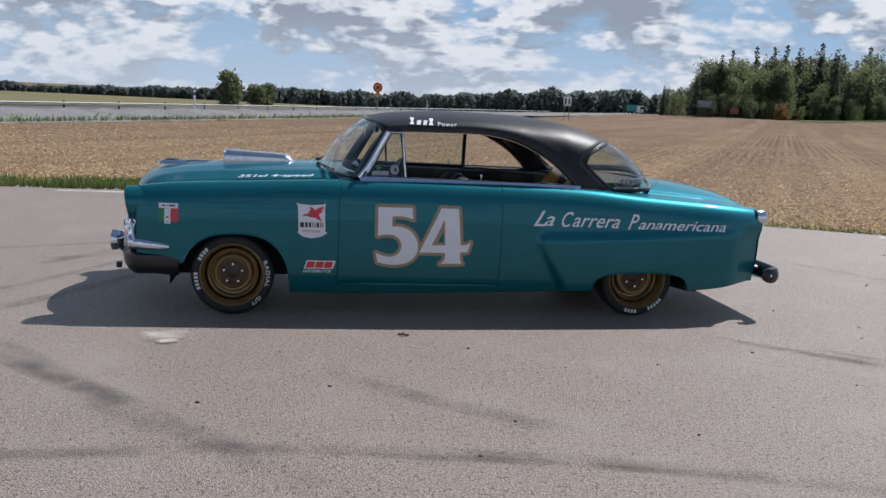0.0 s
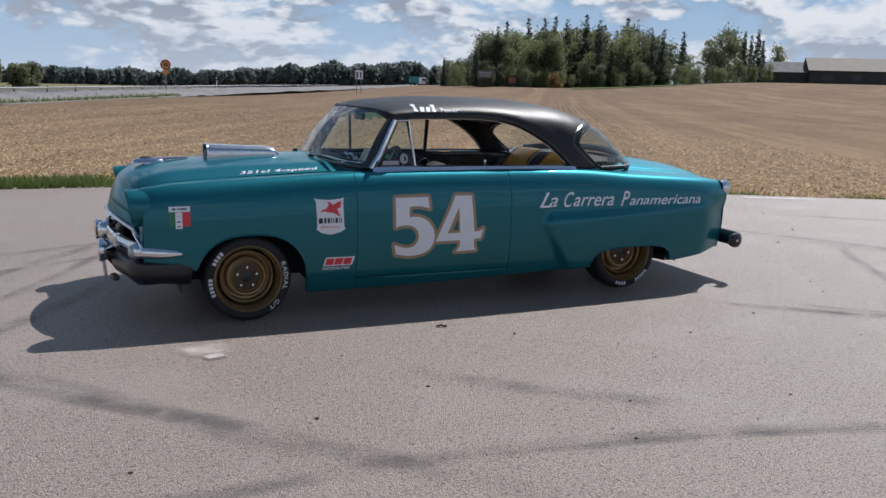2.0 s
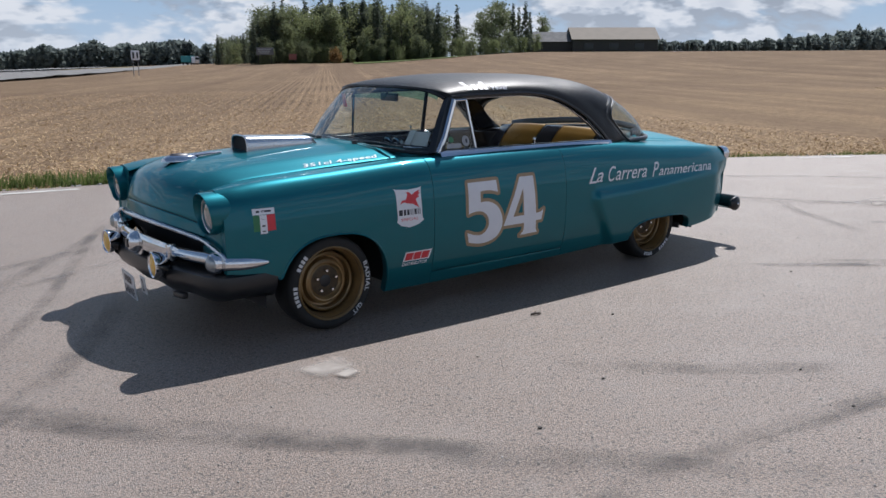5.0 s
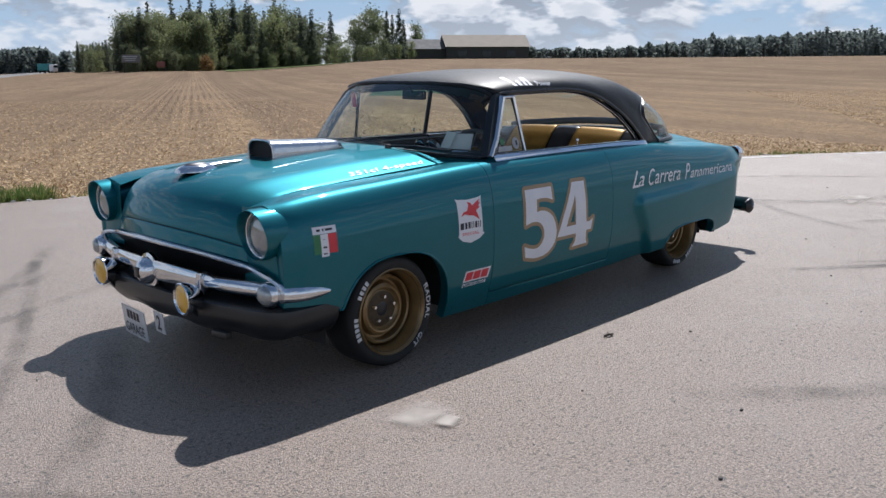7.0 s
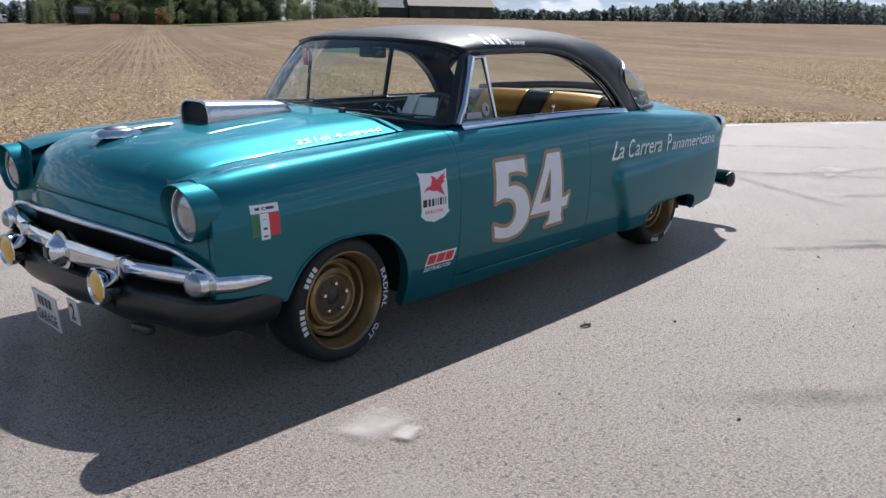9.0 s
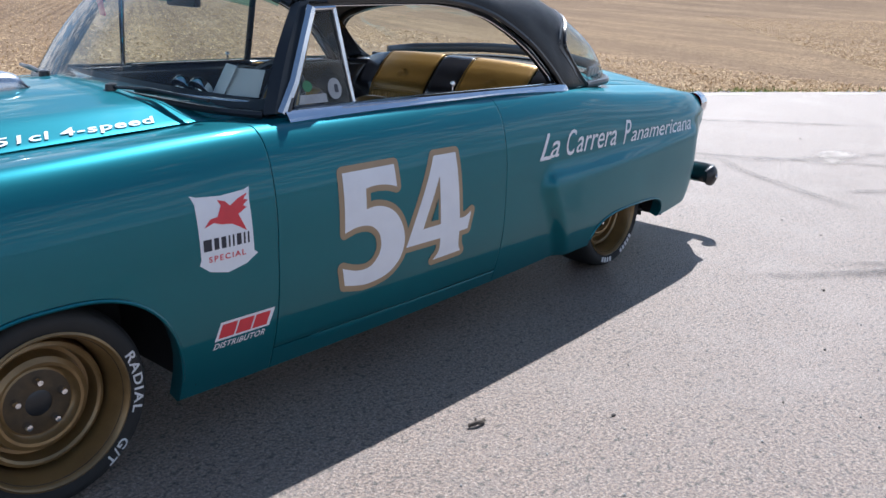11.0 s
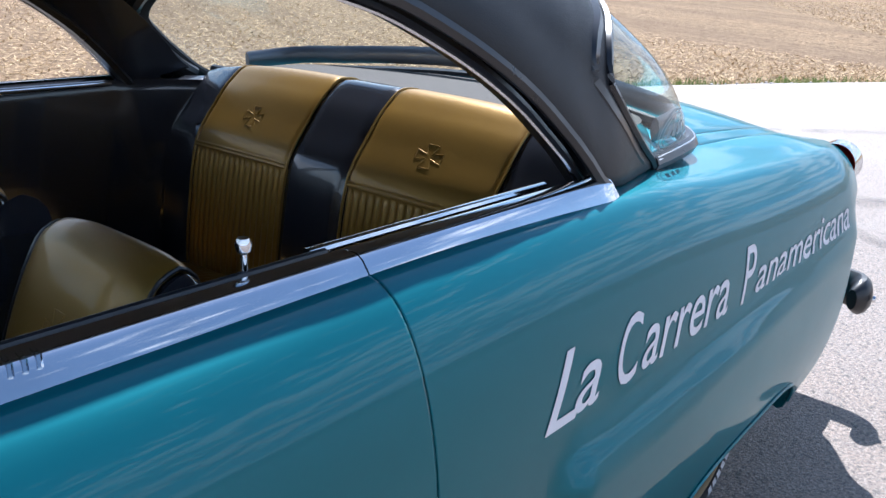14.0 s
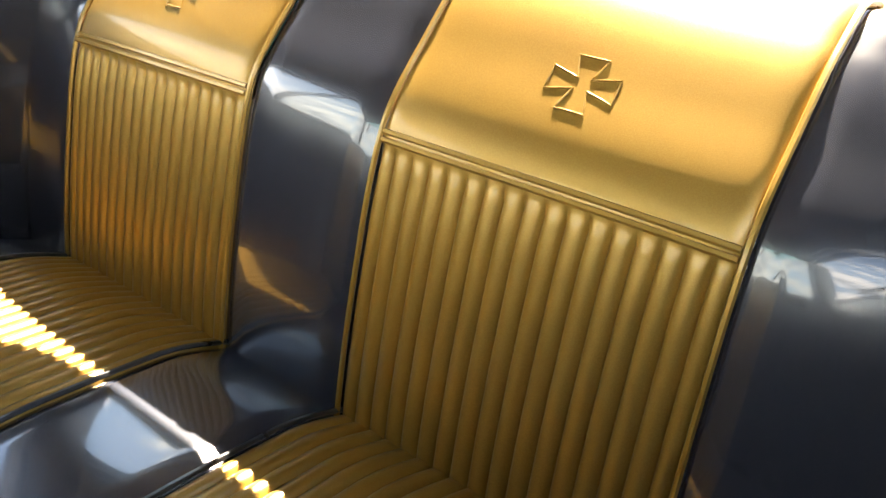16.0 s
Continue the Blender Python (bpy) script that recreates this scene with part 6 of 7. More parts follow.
def blades(name, base, length, width, lean, mat, label, category, seed, curl=0.0, stand=1.0):
    """Many small tapered blades; base: n x 3 places, lean: 0 upright to 1 lying flat."""
    rng = np.random.default_rng(seed)
    n = len(base)
    a = rng.uniform(0, 2 * math.pi, n)
    tilt = np.clip(rng.normal(lean, 0.18, n), 0, 1) * math.pi / 2
    ln = length * rng.uniform(0.5, 1.4, n)
    d = np.stack([np.cos(a) * np.sin(tilt), np.sin(a) * np.sin(tilt), np.cos(tilt) * stand], 1) * ln[:, None]
    side = np.stack([-np.sin(a), np.cos(a), rng.uniform(-0.5, 0.5, n)], 1) * (width * rng.uniform(0.5, 1.5, n))[:, None]
    v = np.empty((n, 4, 3))
    v[:, 0], v[:, 1] = base - side, base + side
    v[:, 2], v[:, 3] = base + d + side * 0.45, base + d - side * 0.45
    me = bpy.data.meshes.new(name)
    f = np.arange(4 * n).reshape(n, 4)
    me.from_pydata(v.reshape(-1, 3).tolist(), [], f.tolist())
    me.materials.append(mat)
    return tagged(new(name, me), label, category, kind="stuff")


def field_places(n, near, far, seed, x_lo=-30, x_hi=40):
    """Places on the field, thinning with distance from the asphalt's edge."""
    rng = np.random.default_rng(seed)
    out = []
    while len(out) < n:
        x = rng.uniform(x_lo, x_hi, 4 * n)
        k = rng.uniform(0, 1, 4 * n)
        dist = near * (far / near) ** k
        for xi, di in zip(x, dist):
            # the field lies beyond the curved edge; measure away from it
            if xi < 13:
                px, py = xi + 0.25 * di, edge_y(min(xi, 13)) + di
            else:
                px, py = xi * 0.4 + 8 + di, edge_y(13) - (xi - 13) * 0.35 + di * 0.6
            out.append((px, py))
            if len(out) >= n:
                break
    p = np.array(out)
    z = np.array([ground_z(a, b) for a, b in p])
    return np.column_stack([p, z + 0.005])


blades("straw_litter", field_places(230000, 0.6, 34, 3), 0.075, 0.0085, 0.9, STRAW, "pale straw litter lying on the field", "straw", 11)


def verge_places(n, lo, hi, x0, x1, seed, clump=0.55):
    rng = np.random.default_rng(seed)
    out = []
    while len(out) < n:
        x, o = rng.uniform(x0, x1), rng.uniform(lo, hi)
        if noise.noise((x * 0.9, o * 1.5, seed)) + 0.25 * rng.normal() > clump - 0.5:
            out.append((x + 0.1 * o, edge_y(x) + 0.33 + o, -0.06))
    return np.array(out)


blades("verge_grass", verge_places(30000, 0.06, 0.8, -16, -0.2, 31, 0.45), 0.15, 0.006, 0.3, GRASS, "lush green roadside grass", "grass", 32)
blades("thin_verge_grass", verge_places(3600, 0.02, 0.5, -0.2, 15.5, 33, 0.8), 0.08, 0.005, 0.45, GRASS, "sparse dry roadside grass", "grass", 34)
rng = np.random.default_rng(35)
pts = verge_places(46, 0.1, 0.7, -12, 9, 36, 0.4)
fl = [lathe([(0.0, 0.012), (0.014, 0.01), (0.02, 0.0), (0.008, -0.008)], 7, Matrix.Translation((p[0], p[1], 0.02 + 0.1 * rng.random()))) for p in pts]
tagged(part("dandelions", merge(*fl), FLOWER), "yellow dandelion heads in the verge", "flower", kind="stuff")
stone_bits = []
for i in range(700):
    x = rng.uniform(-14, 14)
    o = rng.uniform(-0.05, 0.25)
    r = rng.uniform(0.008, 0.028)
    b = bmesh.new()
    bmesh.ops.create_icosphere(b, subdivisions=1, radius=r)
    b.transform(Matrix.Translation((x, edge_y(x) + 0.32 + o, -0.055 if o > 0.02 else 0.004)) @ Matrix.Diagonal((1.2, 0.9, 0.6, 1)))
    stone_bits.append(b)
tagged(part("edge_gravel", merge(*stone_bits), GRAVEL), "loose pale gravel along the asphalt edge", "gravel", kind="stuff")

# the few loose bits on the asphalt that can be told apart
PEBBLE = material("dark_pebble", (0.06, 0.055, 0.05), 0.85, 0, 0, (0.12, 0.11, 0.10), 40.0, 0.6)


def pebble(x, y, r, flat=0.6):
    b = bmesh.new()
    bmesh.ops.create_icosphere(b, subdivisions=2, radius=r)
    for v in b.verts:
        v.co *= 1 + 0.3 * noise.noise(v.co * (1.6 / r) + Vector((x * 7, y * 5, 0)))
    b.transform(Matrix.Translation((x, y, r * flat * 0.8)) @ Matrix.Diagonal((1.25, 0.85, flat, 1)))
    o = part("pebble", b, PEBBLE)
    tagged(o, "small dark pebble on asphalt", "pebble", "pebbles on asphalt")


for x, y, r in ((-0.824, -2.375, 0.011), (-1.471, -2.602, 0.012), (0.047, -1.67, 0.01), (6.43, -0.04, 0.012), (2.92, -1.40, 0.009), (0.56, -2.05, 0.006), (1.15, -2.0, 0.008), (0.05, -2.9, 0.01), (1.9, -1.75, 0.01), (3.1, -1.1, 0.009), (4.2, 0.4, 0.012), (2.7, -0.6, 0.008), (-0.2, -3.3, 0.011), (-2.3, -2.9, 0.01), (3.4, 1.4, 0.014), (5.0, 1.0, 0.013), (5.6, 2.1, 0.014), (-1.1, -1.75, 0.007), (0.9, -3.1, 0.009), (2.2, -2.4, 0.008), (-3.0, -3.2, 0.009)):
    pebble(x, y, r * 0.8)
twig = part("twig", merge(tube([(-0.36, -1.375, 0.008), (-0.335, -1.388, 0.014), (-0.31, -1.392, 0.009), (-0.295, -1.386, 0.008)], 0.007, 6), tube([(-0.335, -1.388, 0.012), (-0.325, -1.375, 0.02)], 0.004, 5)), BARK)
tagged(twig, "short dark twig lying on asphalt", "twig")
rng = np.random.default_rng(51)
grit = []
for i in range(1500):
    x, y = rng.uniform(-4, 5), rng.uniform(-4.4, 3.0)
    if abs(y) < 1.3 and -2.6 < x < 2.6:
        continue
    b = bmesh.new()
    r = rng.uniform(0.002, 0.005)
    bmesh.ops.create_icosphere(b, subdivisions=1, radius=r)
    b.transform(Matrix.Translation((x, y, r * 0.5)))
    grit.append(b)
tagged(part("grit", merge(*grit), GRAVEL), "fine loose grit on the asphalt", "grit", kind="stuff")

# ---- road bank beyond the field ----
BANK_AT, BANK_WAY = Vector((-11.9, 26.8, 0)), Vector((0.4202, 0.9074, 0))
BANK_OUT = Vector((-0.9074, 0.4202, 0))


def bank_point(s, o, z):
    p = BANK_AT + BANK_WAY * s + BANK_OUT * o
    return Vector((p.x, p.y, z + ground_z(p.x, p.y) * soft(60, 300, s)))


S_RUN = list(np.linspace(-60, 60, 121)) + list(np.geomspace(64, 900, 40))
rows = []
for s in S_RUN:
    rows.append([bank_point(s, o + 0.25 * noise.noise((s * 0.6, o, 0)), z + 0.14 * noise.noise((s * 0.9, o * 2, 5))) for o, z in ((-0.2, -0.1), (0.6, 0.08), (1.4, 0.24), (2.3, 0.38), (3.2, 0.32))])
tagged(part("gravel_bank", sheet(rows), BANK_ROCK), "grey crushed rock bank below the road", "gravel bank", kind="structure")
ROAD_GREY = material("far_road", (0.12, 0.12, 0.122), 0.95, 0, 0, (0.09, 0.09, 0.092), 0.4, 0.5, spec=0.1)
tagged(part("road", sheet([[bank_point(s, o, 0.16) for o in (3.3, 7, 11.0)] + [bank_point(s, 13, -0.1)] for s in S_RUN]), ROAD_GREY), "raised main road running to the horizon", "road", kind="structure")
rows = []
for r in np.linspace(0, 1, 24):
    row = []
    for s in np.linspace(-60, 330, 40):
        p = bank_point(s, 15 + r * 330, 0)
        row.append(Vector((p.x, p.y, ground_z(p.x, p.y) + 0.12)))
    rows.append(row)
tagged(part("meadow", sheet(rows), MEADOW), "far green and brown meadow behind the road", "meadow", kind="structure")

GALV = material("galvanised_steel", (0.27, 0.275, 0.28), 0.6, 0.3, 0, (0.2, 0.205, 0.21), 3.0, 0.5)
rail = thing("guard_rail", "long galvanised guard rail beside the road", "guard rail", (0, 0, 0))
part("rail_beam", merge(*[sheet([[bank_point(s, 3.7 - d, z) for d, z in ((0.0, 0.51), (0.04, 0.53), (0.0, 0.55), (0.0, 0.57), (0.04, 0.59), (0.0, 0.62))] for s in list(np.linspace(-55, 150, 80))])]), GALV, rail, solid=0.01)
post_mesh = None
for s in np.arange(-52, 100, 4.0):
    p = bank_point(s, 3.78, 0.4)
    if post_mesh is None:
        o = part("rail_post", box(0.06, 0.1, 0.5, pose(0, 0, 0.0), 0.01), DARK_INSIDE, rail)
        post_mesh = o.data
    else:
        o = new("rail_post", post_mesh)
        o.parent = rail
    o.location = p + Vector((0, 0, 0.05))
blades("bank_weeds", np.array([bank_point(s, o, 0.02 + 0.2 * max(o, 0)) for s, o in zip(np.random.default_rng(61).uniform(-30, 40, 3500), np.abs(np.random.default_rng(62).normal(0, 0.5, 3500)) - 0.7)]), 0.16, 0.02, 0.3, GRASS, "green and yellow weeds along the bank foot", "weeds", 63)


def marker_post(s):
    p = bank_point(s, 2.9, 0.4)
    t = thing("marker_post", "white roadside marker post with black band", "marker post", p, "marker posts along the road")
    part("post", box(0.1, 0.1, 1.05, pose(0, 0, 0.5), 0.02), WHITE_VINYL, t)
    part("band", box(0.105, 0.105, 0.16, pose(0, 0, 0.82), 0.01), BLACK_PAINT, t)


for s in (17.5, 62):
    marker_post(s)
SIGN_RED = material("sign_red", (0.5, 0.03, 0.03), 0.5, 0, 0, (0.4, 0.03, 0.03), 5.0, 0.4)
SIGN_YELLOW = material("sign_yellow", (0.55, 0.27, 0.07), 0.5, 0, 0, (0.6, 0.4, 0.05), 5.0, 0.4)
FACE = pose(0, 0, 0, 90, 0, 6)
sp = Vector((5.0, 68.2, 0.2))
rs = thing("road_sign", "round red and yellow road sign on a post", "road sign", sp)
part("sign_post", tube([(0, 0, -0.3), (0, 0, 2.1)], 0.04, 8), GALV, rs)
part("sign_disc", lathe([(0, 0.02), (0.40, 0.02), (0.41, 0.0), (0.40, -0.02), (0, -0.02)], 32, pose(0, -0.06, 2.15) @ FACE), SIGN_RED, rs, "red rim")
part("sign_face", lathe([(0, 0.03), (0.29, 0.03), (0.29, 0.021)], 32, pose(0, -0.06, 2.15) @ FACE), SIGN_YELLOW, rs, "yellow face")
part("sign_symbol", merge(box(0.1, 0.012, 0.26, pose(-0.07, -0.098, 2.15), 0.01), box(0.1, 0.012, 0.26, pose(0.08, -0.098, 2.15), 0.01)), BLACK_PAINT, rs)
tri = bmesh.new()
bmesh.ops.create_cone(tri, segments=4, radius1=0.3, radius2=0.3, depth=0.03, cap_ends=True, matrix=pose(0, -0.06, 1.55, 90, 0, 0))
part("sign_plate", tri, SIGN_YELLOW, rs, "yellow diamond plate", smooth=False)
sq = Vector((-0.98 + 0.304 * 105, -6.76 + 105, ground_z(31, 98)))
bs = thing("board_sign", "white rectangular road board on two posts", "road sign", sq)
for dx in (-0.3, 0.3):
    part("sign_post", tube([(dx, 0, -0.1), (dx, 0, 2.7)], 0.04, 8), GALV, bs)
part("sign_board", box(0.95, 0.04, 1.1, pose(0, -0.06, 2.35, 0, 0, -14), 0.02), WHITE_VINYL, bs)
for dx in (-0.2, 0.2):
    part("sign_bar", box(0.16, 0.01, 0.7, pose(dx, -0.10 - dx * 0.24, 2.35, 0, 0, -14)), BLACK_PAINT, bs)

# ---- trees ----
def cards(centres, size, rng, flat=0.0):
    """Small leaf clumps as crossed bent quads."""
    n = len(centres)
    u = rng.normal(0, 1, (n, 3)); u[:, 2] *= (1 - flat)
    u /= np.linalg.norm(u, axis=1)[:, None]
    w = np.cross(u, rng.normal(0, 1, (n, 3)))
    w /= np.linalg.norm(w, axis=1)[:, None] + 1e-9
    s = size * rng.uniform(0.55, 1.35, n)[:, None]
    v = np.empty((n, 4, 3))
    v[:, 0], v[:, 1], v[:, 2], v[:, 3] = centres - u * s, centres - w * s * 0.6, centres + u * s, centres + w * s * 0.6
    return v.reshape(-1, 3)


def mesh_of(name, verts, mat):
    me = bpy.data.meshes.new(name)
    me.from_pydata(verts.tolist(), [], np.arange(len(verts)).reshape(-1, 4).tolist())
    me.materials.append(mat)
    return me


def broadleaf(seed, tall, wide, mat, count=2400, card=0.0):
    """Tapered trunk with limbs, crown of leaf clumps round the limb ends."""
    rng = np.random.default_rng(seed)
    t = thing("tree", "leafy broadleaf tree at the edge of the wood", "tree", (0, 0, 0), "trees of the wood")
    limbs, tips = [tube([(0, 0, -0.5), (0.1, 0.05, tall * 0.4), (0.0, 0.1, tall * 0.85)], tall * 0.014, 7, taper=lambda k: 1 - 0.8 * k)], []
    for i in range(30):
        h = tall * rng.uniform(0.05, 0.9)
        a = rng.uniform(0, 2 * math.pi)
        k = max(math.sin(math.pi * min(max((h / tall - 0.02) / 1.02, 0), 1)) ** 0.7, 0.6 if h < 0.3 * tall else 0)
        reach = wide * k * rng.uniform(0.6, 1.05)
        tip = np.array((math.cos(a) * reach, math.sin(a) * reach, h + reach * rng.uniform(0.15, 0.5)))
        limbs.append(tube([(0, 0, h * 0.82), tuple(tip * (0.5, 0.5, 1) * (1, 1, 0.95)), tuple(tip)], tall * 0.005, 5, taper=lambda k: 1 - 0.7 * k))
        tips.append(tip)
        tips.append(tip * (0.55, 0.55, 0.96))
    tips.append(np.array((0, 0, tall * 0.93)))
    part("trunk", merge(*limbs), BARK, t)
    c = []
    for tip in tips:
        m = count // len(tips)
        r = wide * rng.uniform(0.32, 0.5)
        c.append(tip + rng.normal(0, 1, (m, 3)) * (r * 0.55, r * 0.55, r * 0.5))
    crown = new("crown", mesh_of("crown", cards(np.concatenate(c), card or tall * 0.019, rng), mat))
    crown.parent = t
    return t


def spruce(seed, tall, wide, count=1500):
    rng = np.random.default_rng(seed)
    t = thing("tree", "dark pointed spruce at the edge of the wood", "tree", (0, 0, 0), "trees of the wood")
    part("trunk", tube([(0, 0, -0.5), (0, 0, tall * 0.5), (0, 0, tall * 0.99)], tall * 0.011, 7, taper=lambda k: 1 - 0.9 * k), BARK, t)
    c = []
    tiers = 24
    for i in range(tiers):
        k = i / (tiers - 1)
        h = tall * (0.1 + 0.89 * k)
        reach = wide * (1 - k) ** 0.8 + 0.1
        for b in range(9 if k < 0.8 else 5):
            a = rng.uniform(0, 2 * math.pi)
            rr = reach * rng.uniform(0.55, 1.1)
            m = max(3, int(count / (tiers * 8) * (0.4 + 1.2 * (1 - k))))
            s = rng.uniform(0.1, 1, m) ** 0.7
            c.append(np.stack([np.cos(a) * rr * s, np.sin(a) * rr * s, h - rr * 0.35 * s + 0.12 * rr * s**3], 1) + rng.normal(0, 0.09 + 0.05 * wide, (m, 3)))
    crown = new("crown", mesh_of("crown", cards(np.concatenate(c), tall * 0.02, rng, 0.5), NEEDLE))
    crown.parent = t
    return t


CAM0 = Vector((-3.4, -5.67, 0))


def spot_at(way, dist):
    """A place on the land: way is x over y seen from the walk, dist its depth."""
    x, y = CAM0.x + way * dist, CAM0.y + dist
    return Vector((x, y, ground_z(x, y)))


kinds = {"leaf": [broadleaf(71, 16, 4.2, LEAF), broadleaf(72, 15, 3.6, FRESH_LEAF), broadleaf(73, 13, 4.4, FRESH_LEAF), broadleaf(74, 17, 3.8, LEAF), broadleaf(79, 14, 4.0, LEAF)], "spruce": [spruce(75, 17, 2.7), spruce(76, 16, 2.2), spruce(77, 18, 3.0)]}
first = {id(o): True for v in kinds.values() for o in v}
tree_rng = np.random.default_rng(80)


def plant(kind, way, dist, size):
    pick = kinds[kind][tree_rng.integers(len(kinds[kind]))]
    p = spot_at(way, dist) - Vector((0, 0, 0.2))
    m = Matrix.Translation(p) @ pose(0, 0, 0, 0, 0, float(tree_rng.uniform(0, 360))) @ Matrix.Diagonal((size, size, size, 1))
    if first.pop(id(pick), None):
        pick.matrix_basis = m
        return pick
    o = copy_thing(pick, m)
    o.matrix_basis = m
    return o


HEIGHT = pchip([0.42, 0.47, 0.50, 0.56, 0.66, 0.72, 0.765, 0.79, 0.82, 0.88, 0.95], [0.45, 0.62, 0.86, 0.95, 1.0, 0.98, 0.82, 0.66, 0.84, 0.98, 0.8])
for i in range(165):
    way = 0.478 + (0.775 - 0.478) * (i + tree_rng.uniform(0, 1)) / 165
    dist = 196 + tree_rng.uniform(0, 38)
    kind = "spruce" if tree_rng.random() < (0.22 + 0.4 * soft(0.58, 0.74, way)) else "leaf"
    plant(kind, way, dist, HEIGHT(way) * tree_rng.uniform(0.62, 1.1))
for way, dist, kind, size in ((0.797, 200, "spruce", 0.86), (0.81, 214, "leaf", 0.62), (0.842, 205, "leaf", 0.78), (0.85, 222, "leaf", 0.86), (0.862, 203, "leaf", 0.9), (0.878, 207, "leaf", 0.98), (0.89, 215, "leaf", 0.95), (0.905, 204, "spruce", 0.95), (0.917, 220, "spruce", 0.85), (0.93, 203, "spruce", 0.93), (0.94, 206, "spruce", 0.8), (0.968, 232, "leaf", 0.8), (0.975, 240, "leaf", 0.72), (1.205, 214, "leaf", 0.62), (1.222, 222, "leaf", 0.5), (0.955, 196, "leaf", 0.4)):
    plant(kind, way, dist, size)
for i in range(110):  # lower young growth along the front of the wood
    way = tree_rng.uniform(0.48, 0.93)
    plant("leaf", way, 191 + tree_rng.uniform(0, 8), tree_rng.uniform(0.18, 0.42))
for i in range(40):  # the far end of the wood beside the road
    plant("spruce" if i % 3 else "leaf", tree_rng.uniform(0.432, 0.482), 270 + tree_rng.uniform(0, 60), tree_rng.uniform(0.46, 0.62))
kinds["bush"] = [broadleaf(101, 5.0, 1.7, LEAF, 2600, 0.24), broadleaf(102, 3.6, 1.5, LEAF, 2200, 0.22)]
for b in kinds["bush"]:
    tagged(b, "dense rounded bush in the far meadow", "bush", "bushes in the far meadow")
    first[id(b)] = True
for way, dist, kind, size in ((-0.067, 128, "bush", 0.95), (-0.064, 129, "bush", 0.9), (-0.071, 130, "bush", 0.8), (-0.038, 132, "bush", 0.85), (-0.032, 133, "bush", 0.8), (-0.025, 134, "bush", 0.7), (-0.046, 210, "spruce", 0.3)):
    p = plant(kind, way, dist, size)


def treeline(name, w0, w1, dist, tall, n, seed, label, mat=HAZED_LEAF, deep=18, sink=0.0, card=1.15):
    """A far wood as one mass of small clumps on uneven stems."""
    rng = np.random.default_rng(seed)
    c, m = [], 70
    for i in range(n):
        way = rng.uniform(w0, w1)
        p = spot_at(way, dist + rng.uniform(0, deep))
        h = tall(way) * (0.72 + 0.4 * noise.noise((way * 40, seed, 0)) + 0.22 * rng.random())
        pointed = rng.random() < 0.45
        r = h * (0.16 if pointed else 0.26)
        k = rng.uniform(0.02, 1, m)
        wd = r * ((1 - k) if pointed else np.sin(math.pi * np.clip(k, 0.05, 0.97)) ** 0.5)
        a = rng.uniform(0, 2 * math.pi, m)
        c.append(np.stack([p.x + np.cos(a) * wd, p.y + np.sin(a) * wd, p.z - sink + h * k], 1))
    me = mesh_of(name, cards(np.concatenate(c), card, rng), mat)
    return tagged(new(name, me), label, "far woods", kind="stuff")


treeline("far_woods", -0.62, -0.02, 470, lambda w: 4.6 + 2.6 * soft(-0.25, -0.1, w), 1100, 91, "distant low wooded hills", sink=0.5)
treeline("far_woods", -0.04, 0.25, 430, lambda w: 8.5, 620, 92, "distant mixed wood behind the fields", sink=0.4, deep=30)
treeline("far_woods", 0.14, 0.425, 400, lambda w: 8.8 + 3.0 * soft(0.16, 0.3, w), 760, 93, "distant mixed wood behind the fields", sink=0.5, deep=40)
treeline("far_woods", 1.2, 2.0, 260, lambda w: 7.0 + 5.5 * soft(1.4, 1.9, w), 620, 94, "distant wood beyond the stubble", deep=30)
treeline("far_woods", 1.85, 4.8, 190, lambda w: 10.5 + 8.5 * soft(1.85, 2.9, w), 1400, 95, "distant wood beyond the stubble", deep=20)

# grassy rise in front of the barn and wood
rows = []
for w in np.linspace(0.62, 1.32, 40):
    rows.append([spot_at(w, d) + Vector((0, 0, 0.14)) for d in (158 + 10 * noise.noise((w * 20, 0, 0)), 180, 205, 240)])
tagged(part("grass_rise", sheet(rows), material("rise_grass", (0.09, 0.13, 0.04), 0.95, 0, 0, (0.13, 0.14, 0.05), 0.2, 0.6, 0.8, 3.0, spec=0.1)), "green grass rise before the barn", "grass", kind="structure")

# ---- barn ----
DARK_WOOD = material("dark_boards", (0.045, 0.04, 0.042), 0.85, 0, 0, (0.06, 0.055, 0.052), 1.2, 0.6, 0.4, 8.0)
TIN = material("pale_tin_roof", (0.235, 0.20, 0.16), 0.8, 0.0, 0, (0.20, 0.17, 0.135), 0.4, 0.6, 0.2, 4.0)
GREY_TIN = material("grey_tin_roof", (0.09, 0.092, 0.1), 0.8, 0.0, 0, (0.17, 0.175, 0.18), 0.5, 0.6)
bp0 = spot_at(1.035, 196)
barn = thing("barn", "long dark wooden barn with pale tin roof", "barn", bp0 + Vector((0, 0, -0.2)))
barn.rotation_euler = (0, 0, radians(-36))


def gable(length, width, wall, rise, x0=0.0, y0=0.0):
    prof = [(0, 0), (0, wall), (width / 2, wall + rise), (width, wall), (width, 0)]
    rows = [[Vector((x0 + x, y0 + y, z)) for y, z in prof] for x in (0, length)]
    bm = sheet(rows)
    for r in rows:
        bm.faces.new([bm.verts.new(p) for p in r])
    return bm


def gable_roof(length, width, wall, rise, x0=0.0, y0=0.0, eave=0.5):
    k = rise / (width / 2)
    prof = [(-eave, wall - k * eave), (width / 2, wall + rise), (width + eave, wall - k * eave)]
    return sheet([[Vector((x0 + x, y0 + y, z + 0.12)) for y, z in prof] for x in (-0.5, length + 0.5)])


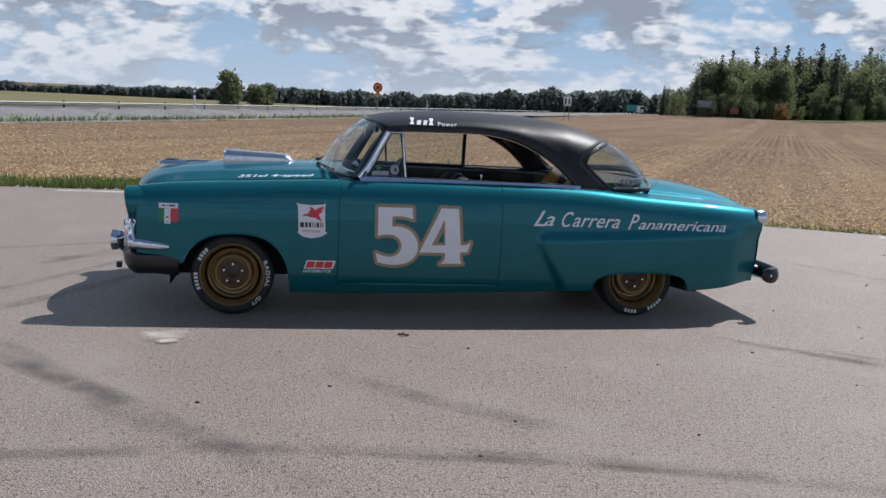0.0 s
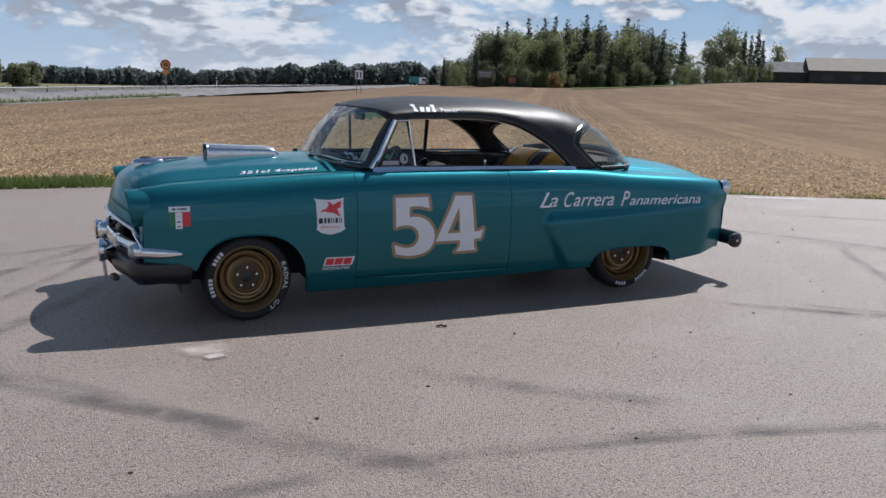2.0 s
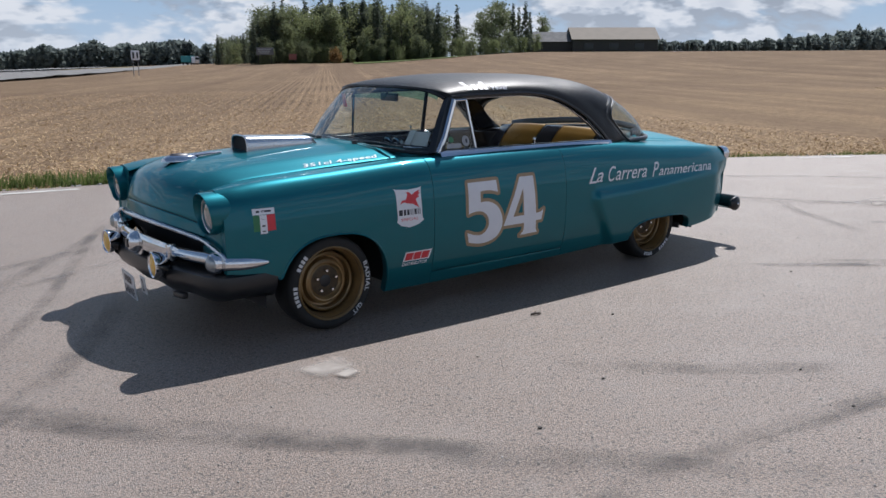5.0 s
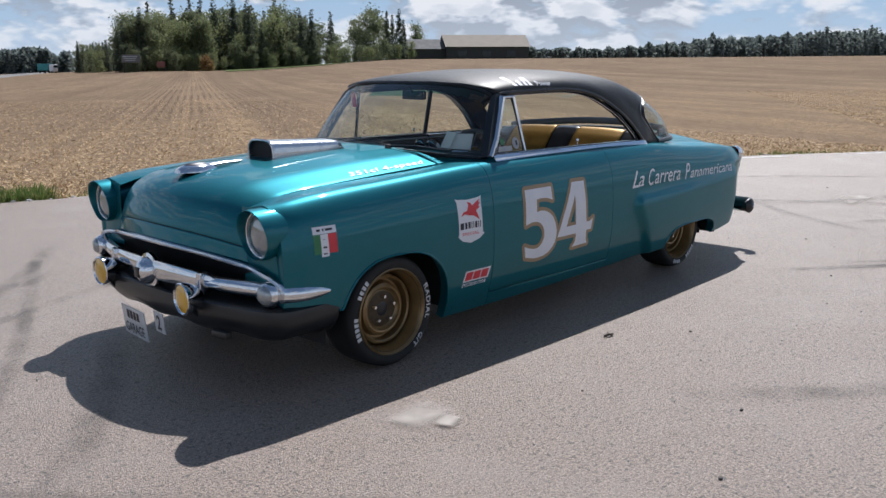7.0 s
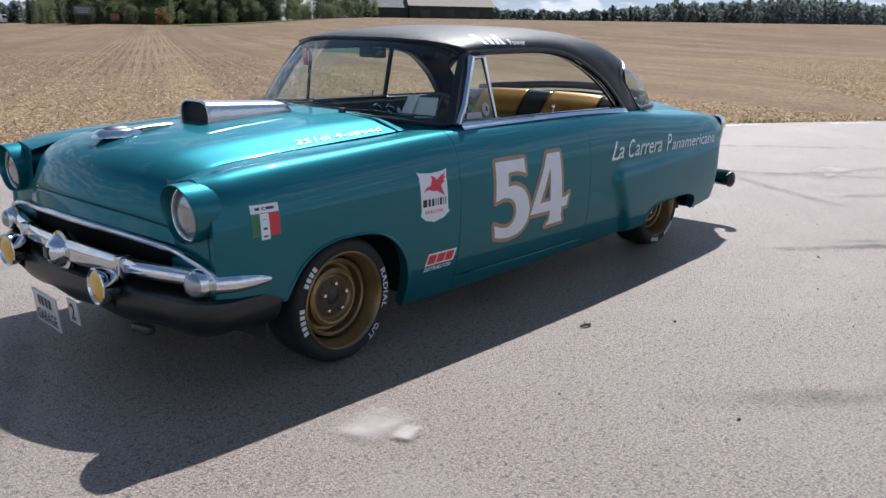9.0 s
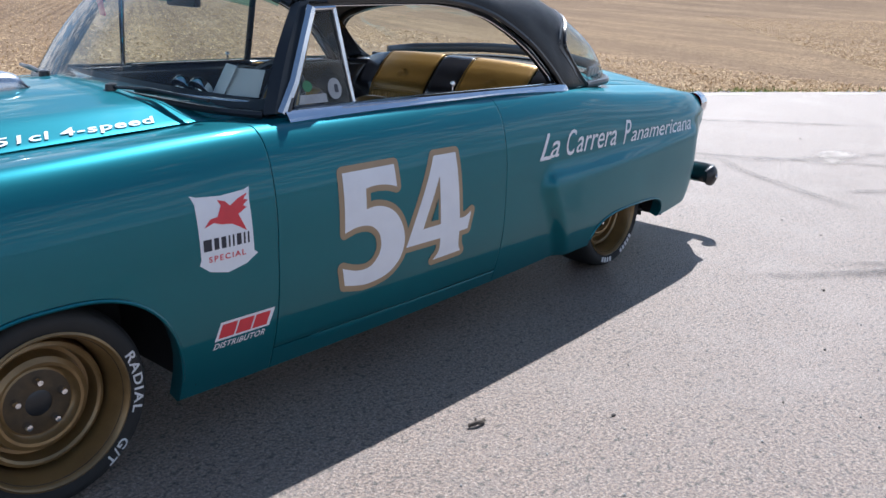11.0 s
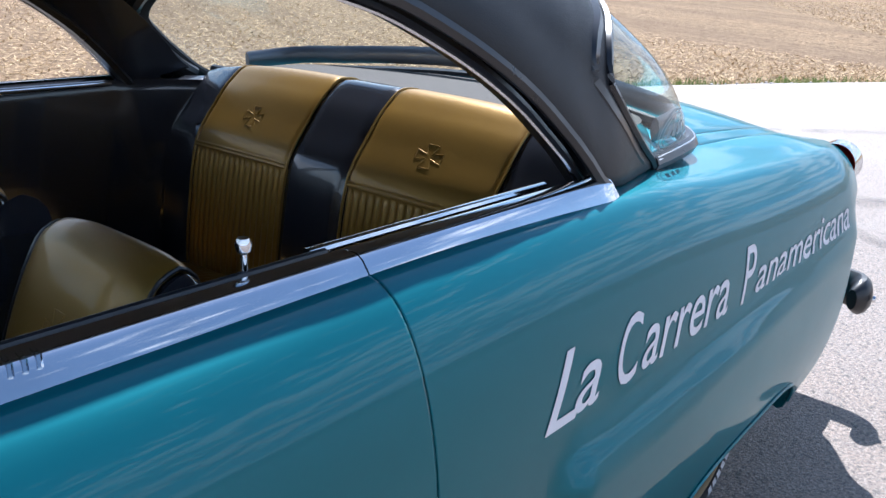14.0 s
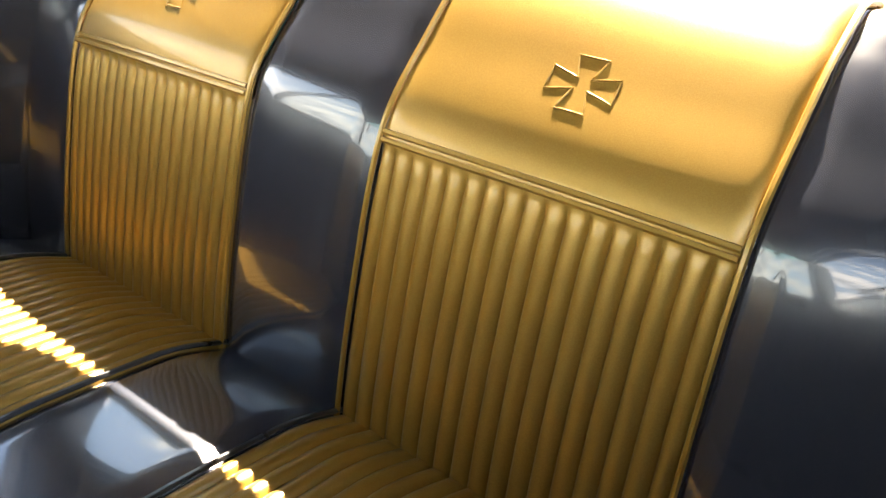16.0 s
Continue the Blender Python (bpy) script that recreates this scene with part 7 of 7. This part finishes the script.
part("barn_wall", gable(27, 13, 4.6, 3.6), DARK_WOOD, barn, smooth=False)
part("barn_roof", gable_roof(27, 13, 4.6, 3.6), TIN, barn, "sunlit pale tin roof", smooth=False, solid=0.12)
part("wing_wall", gable(13, 9, 4.0, 2.8, -13.05, 2.2), DARK_WOOD, barn, smooth=False)
part("wing_roof", gable_roof(12.4, 9, 4.0, 2.8, -13.0, 2.2), GREY_TIN, barn, "grey tin roof", smooth=False, solid=0.12)
for k in range(3):
    part("barn_door", box(3.0, 0.12, 3.2, pose(5 + 8 * k, -0.07, 1.6), 0.02), BLACK_PAINT, barn)
# small things before the wood and on the far road
board = thing("billboard", "grey roadside billboard before the wood", "billboard", spot_at(0.493, 188))
for dx in (-1.6, 1.6):
    part("billboard_post", tube([(dx, 0, -0.3), (dx, 0, 3.4)], 0.08, 8), DARK_WOOD, board)
part("billboard_panel", box(4.4, 0.12, 1.7, pose(0, -0.1, 3.0), 0.03), GREY_TIN, board)
for k in range(3):
    part("billboard_bar", box(3.4 - 0.5 * k, 0.02, 0.2, pose(-0.2, -0.175, 3.45 - 0.42 * k)), DULL_PAPER, board)
FADED_RED = material("faded_red", (0.2, 0.07, 0.06), 0.8, 0, 0, (0.15, 0.06, 0.05), 2.0, 0.5)
stand = thing("red_notice", "small faded red notice board on posts", "notice board", spot_at(0.531, 187))
for dx in (-0.8, 0.8):
    part("notice_post", tube([(dx, 0, -0.3), (dx, 0, 1.4)], 0.06, 8), DARK_WOOD, stand)
part("notice_panel", box(2.0, 0.1, 1.3, pose(0, -0.08, 1.6), 0.03), FADED_RED, stand)
ROUST = island_material("russet_leaves", [(0.20, 0.12, 0.05), (0.26, 0.16, 0.065), (0.30, 0.20, 0.09)], 0.8, 0.4)
russet = broadleaf(103, 3.4, 1.5, ROUST, 1800, 0.2)
tagged(russet, "low russet shrub before the wood", "shrub")
russet.matrix_basis = Matrix.Translation(spot_at(0.594, 186) - Vector((0, 0, 0.1)))
lorry = thing("lorry", "white lorry with a teal trailer on the far road", "lorry", spot_at(0.402, 290) + Vector((0, 0, 0.3)))
lorry.rotation_euler, lorry.scale = (0, 0, radians(24)), (0.8, 0.8, 0.8)
part("trailer", box(2.5, 5.5, 2.7, pose(0, 3.0, 2.4), 0.08), material("teal_tarpaulin", (0.05, 0.26, 0.27), 0.7, 0, 0, (0.04, 0.2, 0.21), 1.0, 0.5), lorry)
part("cab", box(2.4, 2.2, 2.8, pose(0, -1.3, 2.0), 0.2), WHITE_VINYL, lorry)
part("cab_window", box(2.1, 0.06, 0.9, pose(0, -2.41, 2.6), 0.02), BLACK_PAINT, lorry)
for yy in (-1.4, 2.0, 4.6):
    for sx in (-1.05, 1.05):
        part("lorry_wheel", lathe([(0.0, 0.15), (0.42, 0.15), (0.5, 0.1), (0.5, -0.1), (0.42, -0.15), (0.0, -0.15)], 20, pose(sx, yy, 0.5, 0, 90, 0)), RUBBER, lorry)

van = spot_at(1.306, 215) - Vector((0, 0, 0.3))
vt = thing("parked_van", "small white vehicle parked by the far wood", "van", van, )
part("body", box(4.6, 1.8, 1.1, pose(0, 0, 0.85, 0, 0, -40), 0.25), WHITE_VINYL, vt)
part("cabin", box(2.6, 1.6, 0.7, pose(0.2, 0, 1.6, 0, 0, -40), 0.25), BLACK_PAINT, vt)
